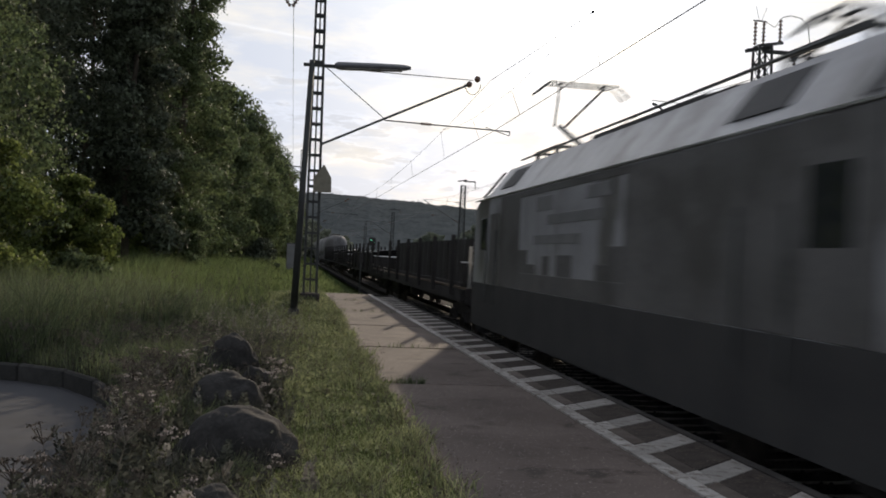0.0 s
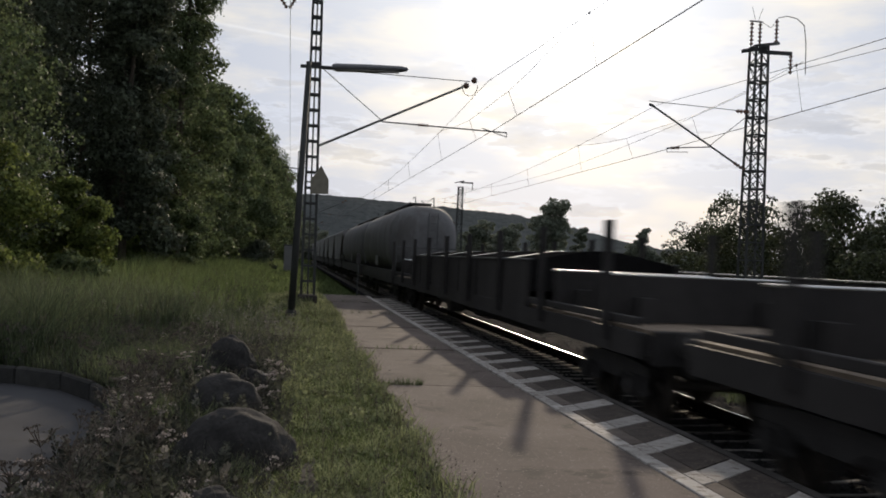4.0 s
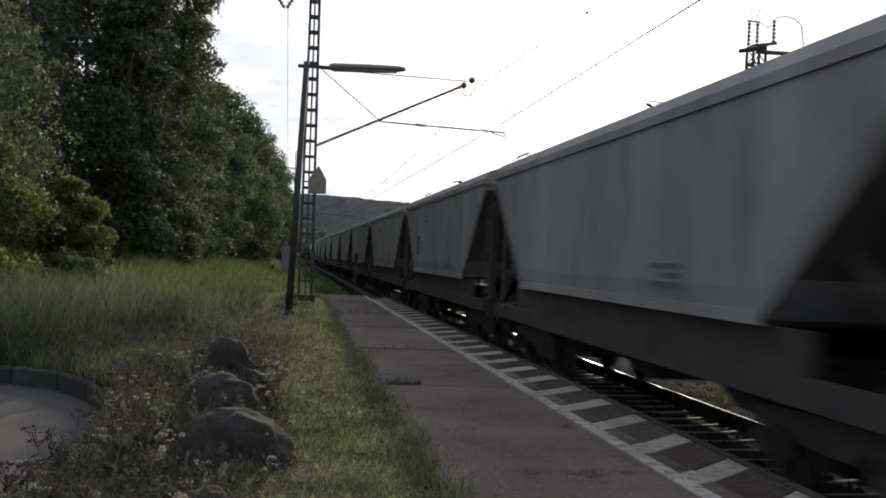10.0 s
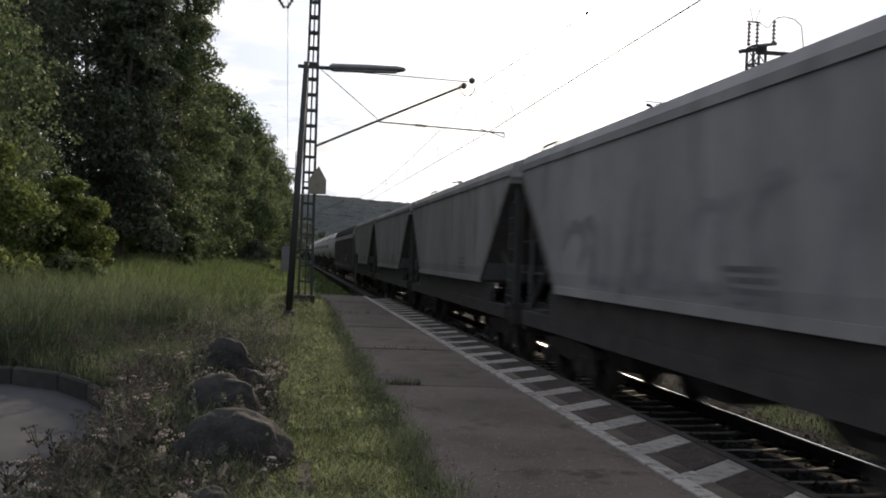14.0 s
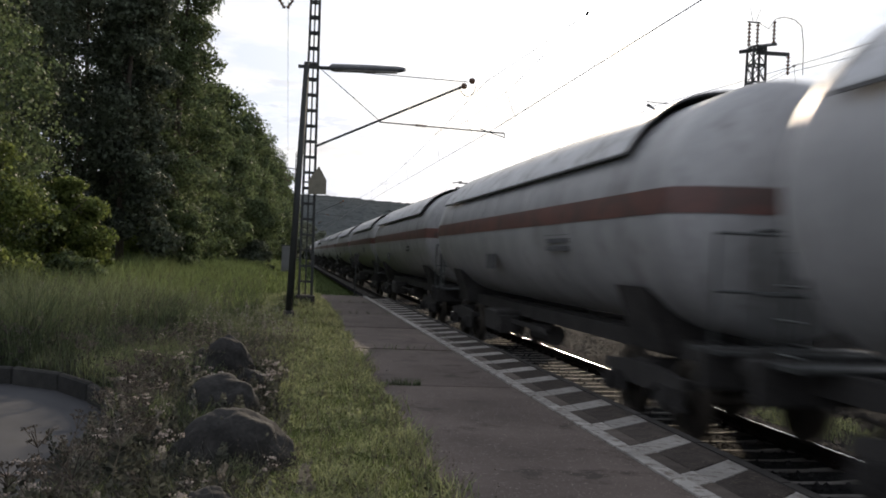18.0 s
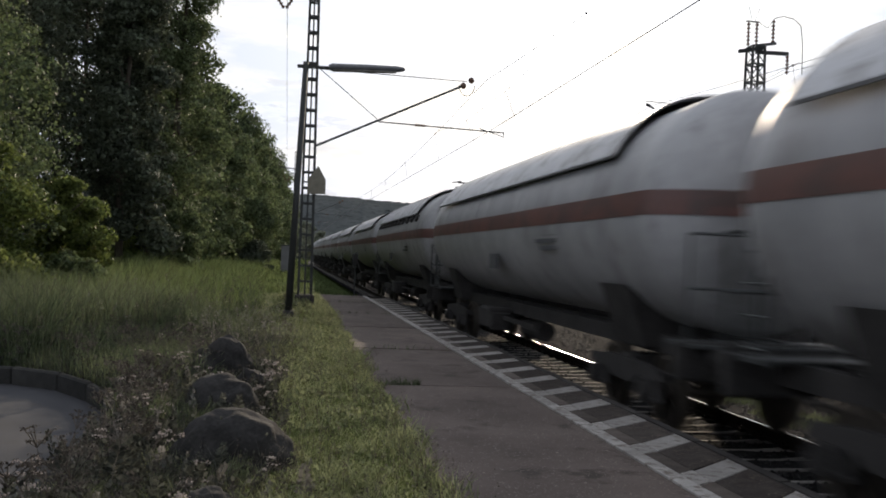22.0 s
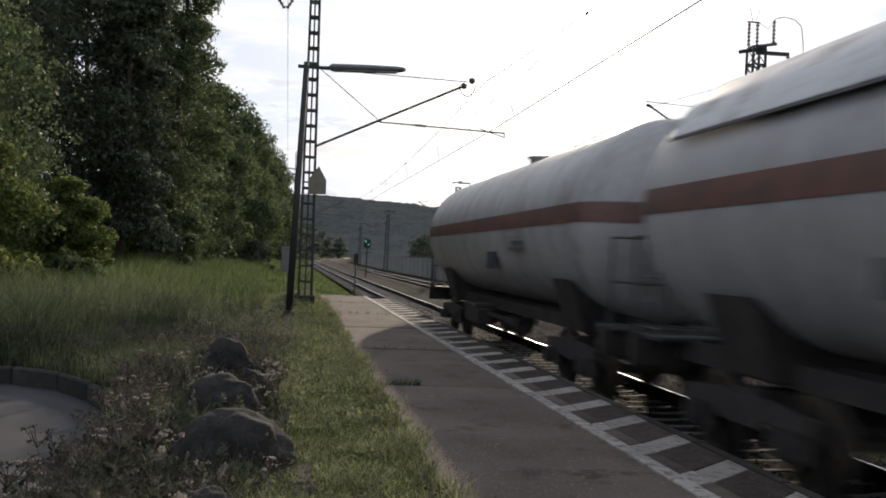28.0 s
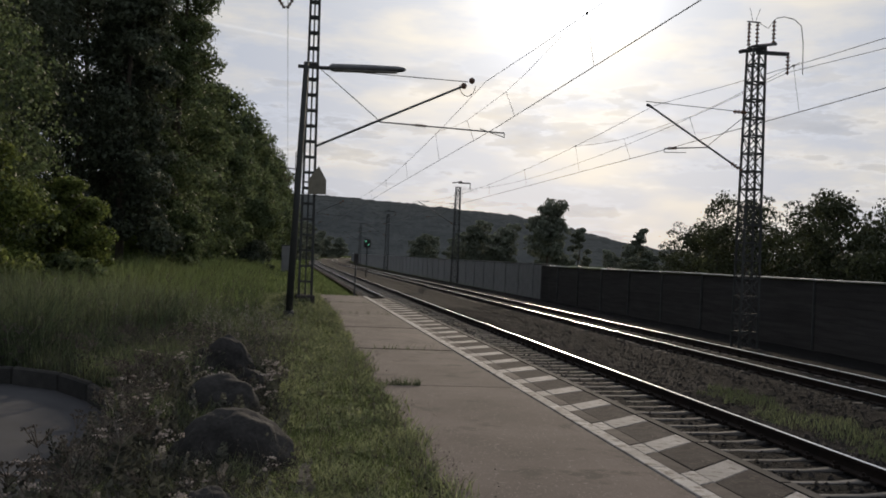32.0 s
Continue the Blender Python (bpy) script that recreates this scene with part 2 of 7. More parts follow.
M_STEEL_G = mat("green-grey mast paint", (0.016, 0.0175, 0.016), (0.032, 0.034, 0.031), 0.7, scale=3, fine=40, bump=0.15, depth=0.003,
                spots=(0.06, 0.035, 0.022), spot_scale=6, spot_at=0.66)
M_WIRE = mat("copper wire, oxidised", (0.05, 0.045, 0.04), (0.09, 0.08, 0.07), 0.5, metal=0.6, scale=5, fine=20, bump=0)
M_CERAM = mat("brown glazed insulator", (0.08, 0.04, 0.025), (0.13, 0.07, 0.04), 0.2, scale=6, fine=40, bump=0.05, depth=0.002)
M_LAMP = mat("grey lamp housing", (0.1, 0.1, 0.105), (0.15, 0.15, 0.155), 0.5, scale=5, fine=40, bump=0.1, depth=0.002)
M_SIGN = mat("weathered beige sign back", (0.13, 0.118, 0.085), (0.2, 0.182, 0.135), 0.65, scale=6, fine=40, bump=0.1, depth=0.002)
M_WALL_D = mat("dark stained timber wall", (0.036, 0.034, 0.032), (0.06, 0.056, 0.052), 0.92, scale=2, fine=30, bump=0.4, depth=0.008, squash=(1, 0.3, 4), vary=0.1, spec=0.1)
M_WALL_L = mat("pale ribbed aluminium wall", (0.15, 0.15, 0.148), (0.22, 0.22, 0.215), 0.6, metal=0.1, scale=2, fine=30, bump=0.2, depth=0.004, vary=0.08)
M_CAP = mat("bright metal capping", (0.5, 0.5, 0.49), (0.62, 0.62, 0.6), 0.3, metal=0.9, scale=3, fine=30, bump=0.1, depth=0.002)
M_LEAF_A = mat("broad leaves in evening light", (0.058, 0.082, 0.034), (0.145, 0.178, 0.085), 0.6, scale=0.5, fine=3, bump=0, vary=-0.6, lets=0.55, spec=0.3)
# darker copy of the leaf colour, so these trees read as backlit silhouettes
M_LEAF_D = mat("garden tree leaves darkened as if backlit", (0.024, 0.03, 0.016), (0.065, 0.076, 0.034), 0.65, scale=0.5, fine=3, bump=0, vary=-0.45, lets=0.35, spec=0.25)
# darker copy of the leaf colour, standing in for deep shade between the trees
M_LEAF_N = mat("close leaves with deep shade in the colour", (0.042, 0.052, 0.036), (0.112, 0.132, 0.085), 0.65, scale=0.5, fine=3, bump=0, vary=-0.6, lets=0.3, spec=0.2)
# lighter and yellower than the tree leaves: sunlight through them is put in
M_LEAF_E = mat("yellow-green bush leaves brightened as if sunlit", (0.07, 0.095, 0.022), (0.19, 0.225, 0.07), 0.6, scale=0.8, fine=4, bump=0, vary=-0.6, lets=0.55, spec=0.2)
# paler and greyer than near leaves: distance haze is put into the colour
M_LEAF_C = mat("distant foliage with haze in its colour", (0.115, 0.13, 0.1), (0.185, 0.203, 0.155), 0.85, scale=0.2, fine=2, bump=0, vary=-0.3, lets=0.4, spec=0.05)
M_BARK = mat("furrowed bark", (0.05, 0.04, 0.03), (0.1, 0.08, 0.06), 0.95, scale=4, fine=24, bump=0.9, depth=0.03, squash=(3, 3, 0.6))
M_GRASS = mat("verge grass", (0.11, 0.132, 0.064), (0.235, 0.258, 0.135), 0.7, scale=0.9, fine=6, bump=0, vary=-0.55, lets=0.58, spec=0.2,
              spots=(0.13, 0.128, 0.08), spot_scale=1.6, spot_at=0.58)
M_GRASS_T = mat("tall meadow grass", (0.058, 0.076, 0.04), (0.138, 0.162, 0.087), 0.75, scale=0.35, fine=4, bump=0, vary=-0.5, lets=0.58, spec=0.2,
                spots=(0.1, 0.094, 0.066), spot_scale=0.7, spot_at=0.55)
# lighter, yellower grass: the far meadow's sunlight is painted into this colour
M_GRASS_F = mat("meadow grass tinted as if sunlit", (0.066, 0.094, 0.036), (0.15, 0.187, 0.078), 0.75, scale=0.3, fine=4, bump=0, vary=-0.5, lets=0.58, spec=0.2,
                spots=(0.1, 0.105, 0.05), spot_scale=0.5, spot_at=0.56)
M_DRY = mat("dry stalks and seed heads", (0.042, 0.037, 0.032), (0.11, 0.1, 0.088), 0.85, scale=1.5, fine=9, bump=0, vary=-0.6, lets=0.4, spec=0.1)
M_WEED = mat("dull weed leaves", (0.04, 0.043, 0.034), (0.098, 0.1, 0.08), 0.8, scale=1.5, fine=9, bump=0, vary=-0.65, lets=0.5, spec=0.1)
M_FEATHER = mat("pale feathery seed heads", (0.12, 0.113, 0.1), (0.25, 0.236, 0.21), 0.85, scale=1.5, fine=9, bump=0, vary=-0.4, lets=0.5, spec=0.1)
M_PETAL = mat("small pale flowers", (0.26, 0.22, 0.2), (0.42, 0.38, 0.35), 0.8, scale=3, fine=9, bump=0, vary=-0.2, lets=0.4, spec=0.1)
# haze over the ridge is painted in as a paler grey base
M_HILL = mat("wooded hillside with haze in its colour", (0.062, 0.068, 0.067), (0.095, 0.101, 0.098), 1.0, scale=0.03, fine=0.2, bump=0.8, depth=6.0, spec=0.0,
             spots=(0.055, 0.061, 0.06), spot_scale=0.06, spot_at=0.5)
# the train's paints
M_TANK = mat("grimy pale grey tank paint", (0.235, 0.231, 0.231), (0.365, 0.36, 0.356), 0.45, scale=0.9, fine=12, bump=0.06, depth=0.004,
             squash=(1, 1.2, 0.5), spots=(0.21, 0.2, 0.195), spot_scale=1.9, spot_at=0.54)
M_SHADE = mat("sunshade sheet", (0.37, 0.37, 0.375), (0.5, 0.5, 0.505), 0.5, scale=1.2, fine=14, bump=0.06, depth=0.003,
              spots=(0.22, 0.21, 0.2), spot_scale=2.6, spot_at=0.52)
# the band's red is desaturated to take in the haze over the train
M_ORANGE = mat("red-brown warning paint dulled as by haze", (0.1, 0.05, 0.042), (0.155, 0.07, 0.055), 0.5, scale=1.5, fine=14, bump=0.05, depth=0.002,
               spots=(0.08, 0.05, 0.043), spot_scale=2.5, spot_at=0.5)
M_HOPPER = mat("dusty grey hopper paint", (0.14, 0.137, 0.135), (0.225, 0.221, 0.217), 0.65, scale=0.6, fine=9, bump=0.1, depth=0.006,
               squash=(1, 1.6, 0.35), spots=(0.115, 0.11, 0.107), spot_scale=1.4, spot_at=0.54)
M_SILO = mat("grimy grey silo paint", (0.088, 0.086, 0.086), (0.145, 0.142, 0.141), 0.7, scale=0.8, fine=10, bump=0.08, depth=0.005,
             squash=(1, 1.4, 0.4), spots=(0.08, 0.076, 0.072), spot_scale=1.2, spot_at=0.5)
M_HOOD = mat("silver sliding hood", (0.25, 0.25, 0.255), (0.36, 0.36, 0.366), 0.5, scale=1.0, fine=12, bump=0.08, depth=0.004,
             spots=(0.15, 0.145, 0.14), spot_scale=1.9, spot_at=0.52)
M_BROWN = mat("dark brown-grey wagon side", (0.036, 0.032, 0.03), (0.068, 0.06, 0.056), 0.75, scale=0.9, fine=12, bump=0.15, depth=0.005, squash=(1, 1.3, 0.5))
M_SIDE = mat("near-black wagon side", (0.016, 0.0145, 0.0135), (0.034, 0.031, 0.029), 0.8, scale=0.9, fine=12, bump=0.15, depth=0.005, squash=(1, 1.3, 0.5), spec=0.25)
M_SHEET = mat("matt black sheeting", (0.006, 0.006, 0.006), (0.014, 0.0135, 0.013), 1.0, scale=1.5, fine=9, bump=0.4, depth=0.02, spec=0.0)
M_BLACK = mat("dusty black running gear", (0.018, 0.017, 0.016), (0.046, 0.042, 0.039), 0.8, scale=3, fine=24, bump=0.4, depth=0.006, spec=0.3)
M_WHEEL = mat("wheel steel", (0.04, 0.035, 0.03), (0.09, 0.075, 0.06), 0.55, metal=0.5, scale=5, fine=30, bump=0.2, depth=0.003)
M_TIMBER = mat("worn wagon planks", (0.12, 0.09, 0.06), (0.2, 0.155, 0.11), 0.9, scale=2, fine=24, bump=0.4, depth=0.006, squash=(4, 1, 1), vary=0.2)
M_LOCO = mat("dirty grey-white locomotive paint", (0.17, 0.168, 0.172), (0.3, 0.298, 0.305), 0.36, scale=0.8, fine=10, bump=0.05, depth=0.004,
             squash=(1, 1.4, 0.5), spots=(0.09, 0.086, 0.08), spot_scale=0.9, spot_at=0.5)
M_LOCO_D = mat("dark grey locomotive skirt", (0.012, 0.012, 0.0125), (0.027, 0.026, 0.0245), 0.7, scale=1.5, fine=14, bump=0.15, depth=0.005)
M_LIVERY = mat("dark grey side paint, dusty", (0.056, 0.054, 0.052), (0.104, 0.1, 0.095), 0.55, scale=0.7, fine=12, bump=0.06, depth=0.004, spots=(0.05, 0.047, 0.043), spot_scale=1.1, spot_at=0.5)
M_GLASS = mat("dark window glass", (0.012, 0.014, 0.016), (0.02, 0.022, 0.024), 0.06, scale=2, fine=9, bump=0)
M_PLATE = mat("dark hazard plate", (0.03, 0.032, 0.045), (0.052, 0.055, 0.072), 0.5, scale=6, fine=30, bump=0.05)
M_SPRAY = mat("dull blue sprayed paint", (0.075, 0.078, 0.095), (0.125, 0.128, 0.145), 0.6, scale=1.5, fine=6, bump=0.03)
M_MARK = mat("faded sprayed paint", (0.1, 0.099, 0.103), (0.17, 0.168, 0.174), 0.55, scale=1.2, fine=5, bump=0.03, squash=(1, 1, 2))
# M_CHUTE's dark tone stands in for the shade on the sloping ends
M_CHUTE = mat("chute brown with shade painted in", (0.055, 0.05, 0.046), (0.1, 0.09, 0.082), 0.85, scale=1.5, fine=14, bump=0.2, depth=0.006)
M_SLAT = mat("grey rims and lettering bars", (0.09, 0.09, 0.088), (0.15, 0.148, 0.145), 0.6, scale=2, fine=16, bump=0.1, depth=0.004)
M_BARS = mat("stencilled lettering bars", (0.05, 0.05, 0.055), (0.09, 0.09, 0.09), 0.6, scale=8, fine=40, bump=0)

# ---- building kit ----
def part(name, bm, material, parent=None, label="", smooth=False):
    me = bpy.data.meshes.new(name)
    bmesh.ops.recalc_face_normals(bm, faces=bm.faces)
    bm.to_mesh(me)
    bm.free()
    me.materials.append(material)
    if smooth:
        me.polygons.foreach_set("use_smooth", [True] * len(me.polygons))
    ob = new(name, me)
    if parent is not None:
        ob.parent = parent
    if label:
        tagged(ob, label)
    return ob


def thing(name, label, category, m=None, group="", kind=""):
    e = new(name)
    e.empty_display_size = 0.3
    tagged(e, label, category, group, kind)
    if m is not None:
        e.matrix_basis = m
    return e


def share(name, mesh, parent, m, label=""):
    """One more object on a mesh that is already there."""
    ob = new(name, mesh)
    ob.parent = parent
    ob.matrix_basis = m
    if label:
        tagged(ob, label)
    return ob


def box(bm, x0, x1, y0, y1, z0, z1, m=None):
    vs = [bm.verts.new((x, y, z)) for x in (x0, x1) for y in (y0, y1) for z in (z0, z1)]
    for q in ((0, 1, 3, 2), (4, 6, 7, 5), (0, 4, 5, 1), (2, 3, 7, 6), (0, 2, 6, 4), (1, 5, 7, 3)):
        bm.faces.new([vs[i] for i in q])
    if m is not None:
        bmesh.ops.transform(bm, matrix=m, verts=vs)
    return vs


def bevelled(x0, x1, y0, y1, z0, z1, r=0.02, seg=2):
    bm = bmesh.new()
    box(bm, x0, x1, y0, y1, z0, z1)
    bmesh.ops.bevel(bm, geom=bm.edges[:], offset=r, segments=seg, affect="EDGES")
    return bm


def loft(bm, rings, caps=True, closed=True):
    """Joins rings of equally many points."""
    rows = [[bm.verts.new(p) for p in r] for r in rings]
    n = len(rows[0])
    for a, b in zip(rows, rows[1:]):
        for i in range(n if closed else n - 1):
            bm.faces.new((a[i], a[(i + 1) % n], b[(i + 1) % n], b[i]))
    if caps:
        bm.faces.new(rows[0])
        bm.faces.new(rows[-1])
    return rows


def rod(bm, p0, p1, r, n=8, r1=None):
    p0, p1 = Vector(p0), Vector(p1)
    d = p1 - p0
    q = d.to_track_quat("Z", "Y")
    rings = []
    for p, rr in ((p0, r), (p1, r if r1 is None else r1)):
        rings.append([p + q @ Vector((rr * math.cos(2 * math.pi * k / n), rr * math.sin(2 * math.pi * k / n), 0)) for k in range(n)])
    loft(bm, rings)


def bar(bm, p0, p1, w, h, up=(0, 0, 1)):
    """A square bar between two points."""
    p0, p1 = Vector(p0), Vector(p1)
    d = (p1 - p0).normalized()
    s = d.cross(Vector(up))
    if s.length < 1e-4:
        s = d.cross(Vector((0, 1, 0)))
    s.normalize()
    u = s.cross(d)
    rings = [[p + s * (a * w / 2) + u * (b * h / 2) for a, b in ((-1, -1), (1, -1), (1, 1), (-1, 1))] for p in (p0, p1)]
    loft(bm, rings)


def chain(bm, pts, r, n=5):
    for a, b in zip(pts, pts[1:]):
        rod(bm, a, b, r, n)


def lathe(bm, base, axis, profile, n=12):
    """Rings of (distance along the axis, radius) round an axis from base."""
    base, axis = Vector(base), Vector(axis).normalized()
    q = axis.to_track_quat("Z", "Y")
    loft(bm, [[base + axis * d + q @ Vector((r * math.cos(2 * math.pi * k / n), r * math.sin(2 * math.pi * k / n), 0)) for k in range(n)]
              for d, r in profile])


def insulator(bm, base, axis, length, r=0.07, sheds=5):
    prof = [(0, 0.025)]
    for i in range(sheds):
        a = length * (i + 0.25) / sheds
        b = length * (i + 0.7) / sheds
        prof += [(a, 0.025), (a + 0.005, r), (b, r * 0.55), (b + 0.005, 0.025)]
    prof.append((length, 0.025))
    lathe(bm, base, axis, prof, 10)


def polys(name, verts, material, size=4, smooth=False):
    """A mesh of loose faces of `size` corners from an (n, size, 3) array."""
    verts = np.asarray(verts, dtype=np.float32)
    n = len(verts)
    me = bpy.data.meshes.new(name)
    me.vertices.add(n * size)
    me.vertices.foreach_set("co", verts.ravel())
    me.loops.add(n * size)
    me.loops.foreach_set("vertex_index", np.arange(n * size, dtype=np.int32))
    me.polygons.add(n)
    me.polygons.foreach_set("loop_start", np.arange(0, n * size, size, dtype=np.int32))
    me.update(calc_edges=True)
    me.materials.append(material)
    return me

# ---- the plan ----
TRACK_X, FAR_X = 5.55, 10.95          # centre lines; rail tops lie at z = 0
PLAT_Z, PLAT_L, PLAT_R, PLAT_END = 0.38, 1.17, 3.97, 36.2


def bend(y):
    """How far the line has swung to the right at y."""
    return max(0.0, y - 150.0) ** 2 / 5600.0


def road_edge(y):
    return float(np.interp(y, (-60, -8, 3, 6.6, 8.6, 10.3, 11.4, 12.1, 12.5), (-1.9, -1.8, -1.7, -1.55, -1.58, -1.9, -2.6, -3.6, -14)))


def ground_z(x, y):
    b = bend(y)
    x = x - b
    z = 0.36 + 0.05 * noise.noise((x * 0.35, y * 0.35, 0)) * (1 if x < 0.9 else 0)
    z += 0.46 * math.exp(-((x - 0.2) / 0.85) ** 2 - ((y - 25.6) / 4.4) ** 2)
    if y < 12.6 and x < road_edge(y) + 0.08:
        z = 0.1
    if x < -5:
        z += min(1.2, (-5 - x) * 0.06)
    if y < PLAT_END:
        if x > 1.3:
            z = -0.45
    elif x > 1.0:
        z = float(np.interp(x, (1.0, 1.6, 3.9), (0.33, 0.25, -0.45)))
    if x > 15.6:
        z = float(np.interp(x, (15.6, 16.45, 16.6, 30, 300), (-0.55, -0.5, -0.3, -0.2, 1.0)))
    return z


def make_ground():
    xs = np.concatenate([[-1600, -700, -300, -120, -60, -35, -22, -15, -11], np.arange(-8, 1.21, 0.3), [1.32, 1.7, 3.9, 6, 9, 12, 15.5, 16.5, 20, 27, 40, 70, 130, 300, 700, 1700]])
    ys = np.concatenate([[-1500, -700, -250, -80, -30, -12, -5], np.arange(-1, 46, 0.5), np.arange(46, 160, 6), np.arange(160, 760, 30), [900, 1300, 1900, 2600]])
    bm = bmesh.new()
    def level(x, y):
        """The soil, kept below the turning place and its kerb."""
        cut = y < 13.05 and (x - 0.3 < road_edge(y) or x - 0.3 < road_edge(y - 0.5))
        return 0.1 if cut else ground_z(x, min(y, 760))
    grid = [[bm.verts.new((x + bend(min(y, 760)), y, level(x + bend(min(y, 760)), y))) for x in xs] for y in ys]
    for a, b in zip(grid, grid[1:]):
        for i in range(len(xs) - 1):
            bm.faces.new((a[i], a[i + 1], b[i + 1], b[i]))
    ob = part("ground", bm, M_SOIL, smooth=True)
    tagged(ob, "meadow and trackside soil under grass", "ground", kind="structure")


def make_hill():
    """The wooded ridge that closes the valley."""
    bm = bmesh.new()
    n, rows = 420, 9
    grid = []
    for j in range(rows):
        row = []
        for i in range(n):
            az = -22 + 74 * i / (n - 1)
            top = float(np.interp(az, (-22, -4, 2, 8, 14, 18, 22, 30, 52), (100, 105, 110, 101, 89, 66, 40, 26, 30)))
            d = 1150 + 70 * j
            f = math.sin(math.pi / 2 * j / (rows - 1)) ** 1.1
            z = top * f + (3.0 * noise.noise((az * 1.1, j * 0.7, 3)) + 2.2 * noise.noise((az * 5.0, j, 9)) + 2.6 * noise.noise((az * 14.0, j, 5)) + 1.8 * noise.noise((az * 41.0, j, 7))) * min(1, j / 3)
            a = radians(az)
            row.append(bm.verts.new((d * math.sin(a), d * math.cos(a), z)))
        grid.append(row)
    for a, b in zip(grid, grid[1:]):
        for i in range(n - 1):
            bm.faces.new((a[i], a[i + 1], b[i + 1], b[i]))
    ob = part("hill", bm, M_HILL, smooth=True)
    tagged(ob, "long wooded ridge, evening haze put into its colour", "hill", kind="structure")


def make_road():
    bm = bmesh.new()
    ys = np.concatenate([[-60, -30, -12], np.arange(-6, 12.5, 0.3)])
    left = -16.0
    rows = []
    for y in ys:
        e = road_edge(y)
        rows.append([bm.verts.new((left + (e - left) * k / 8, y, 0.22)) for k in range(9)])
    for a, b in zip(rows, rows[1:]):
        for i in range(8):
            bm.faces.new((a[i], a[i + 1], b[i + 1], b[i]))
    ob = part("road", bm, M_ROAD)
    tagged(ob, "grey asphalt turning place with long tree shadows", "road", kind="structure")
    # kerb stones round the turning place
    pts = []
    for y in np.arange(-6, 11.4, 0.02):
        pts.append(Vector((road_edge(y), y, 0)))
    for x in np.arange(-2.65, -12, -0.03):
        pts.append(Vector((x, float(np.interp(-x, (2.6, 3.6, 14), (11.4, 12.1, 12.5))), 0)))
    kerb = thing("kerb", "weathered concrete kerb round the turning place", "kerb", kind="structure")
    k0, run = 0, 0.0
    for k in range(1, len(pts)):
        run += (pts[k] - pts[k - 1]).length
        if run >= 0.8:
            a, b = pts[k0], pts[k]
            d = (b - a)
            bm = bevelled(-0.05, 0.05, -d.length / 2 + 0.006, d.length / 2 - 0.006, -0.18, 0.205 + random.uniform(-0.014, 0.014), 0.025, 1)
            s = part("kerb_stone", bm, M_KERB, kerb)
            mid = (a + b) / 2
            s.matrix_basis = pose(mid.x + 0.05, mid.y, 0.22, 0, 0, math.degrees(math.atan2(-d.x, d.y)))
            k0, run = k, 0.0


def make_platform():
    plat = thing("platform", "low railway platform of worn concrete slabs with a hatched edge", "platform", kind="structure")
    bm = bmesh.new()
    box(bm, PLAT_L + 0.05, PLAT_R - 0.06, -40, PLAT_END - 0.05, -0.44, 0.2)
    part("foundation", bm, M_CONC_D, plat)
    joints = [-40, -32, -24, -16, -9, -2, 2.6, 11.4, 15.85, 20.5, 25.1, 30.9, PLAT_END]
    for a, b in zip(joints, joints[1:]):
        bm = bevelled(PLAT_L, 2.98, a + 0.02, b - 0.02, 0.19, PLAT_Z + random.uniform(-0.006, 0.004), 0.018, 2)
        part("slab", bm, M_CONC, plat)
    y = -39.0
    k = 0
    while y < PLAT_END - 1.0:
        bm = bevelled(2.993, 3.14, y + 0.004, y + 0.996, 0.19, PLAT_Z + 0.004, 0.006, 1)
        part("line_stone", bm, M_LINE, plat, "worn white painted edge line")
        y += 1.0
    # skewed light and dark tiles of the danger strip
    def tile(w, mt, x0=3.318, x1=3.84, sk=0.44):
        bm = bmesh.new()
        rings = []
        for z, inset in ((0.19, 0.0), (PLAT_Z - 0.006, 0.0), (PLAT_Z, 0.006)):
            rings.append([(x0 + inset, 0.006 + inset, z), (x1 - inset, 0.006 + sk + inset, z), (x1 - inset, w + sk - 0.006 - inset, z), (x0 + inset, w - 0.006 - inset, z)])
        loft(bm, rings)
        me = bpy.data.meshes.new("tile")
        bmesh.ops.recalc_face_normals(bm, faces=bm.faces)
        bm.to_mesh(me)
        bm.free()
        me.materials.append(mt)
        return me
    PITCH = 1.075
    light, dark = tile(0.37, M_TILE_W), tile(PITCH - 0.37, M_TILE_D)
    slight, sdark = tile(0.37, M_LINE, 3.15, 3.31, 0.1), tile(PITCH - 0.37, M_TILE_M, 3.15, 3.31, 0.1)
    y = 6.515 - PITCH * 30
    while y < PLAT_END - 2:
        dz = random.uniform(-0.003, 0.003)
        share("tile", light, plat, pose(0, y, dz), "worn white tile")
        share("tile", dark, plat, pose(0, y + 0.37, -dz))
        share("tile", slight, plat, pose(0, y - 0.1, -dz), "stained pale tile")
        share("tile", sdark, plat, pose(0, y + 0.27, dz))
        y += PITCH
    y = -40.0
    while y < PLAT_END - 0.1:
        e = min(y + 1.5, PLAT_END)
        bm = bevelled(3.848, PLAT_R, y + 0.005, e - 0.005, 0.1, PLAT_Z + 0.004, 0.012, 2)
        part("edge_stone", bm, M_CONC_D, plat)
        y = e
    bm = bmesh.new()
    box(bm, PLAT_L + 0.03, PLAT_R - 0.03, PLAT_END + 0.002, PLAT_END + 0.12, -0.44, PLAT_Z - 0.02)
    part("end_wall", bm, M_CONC_D, plat)


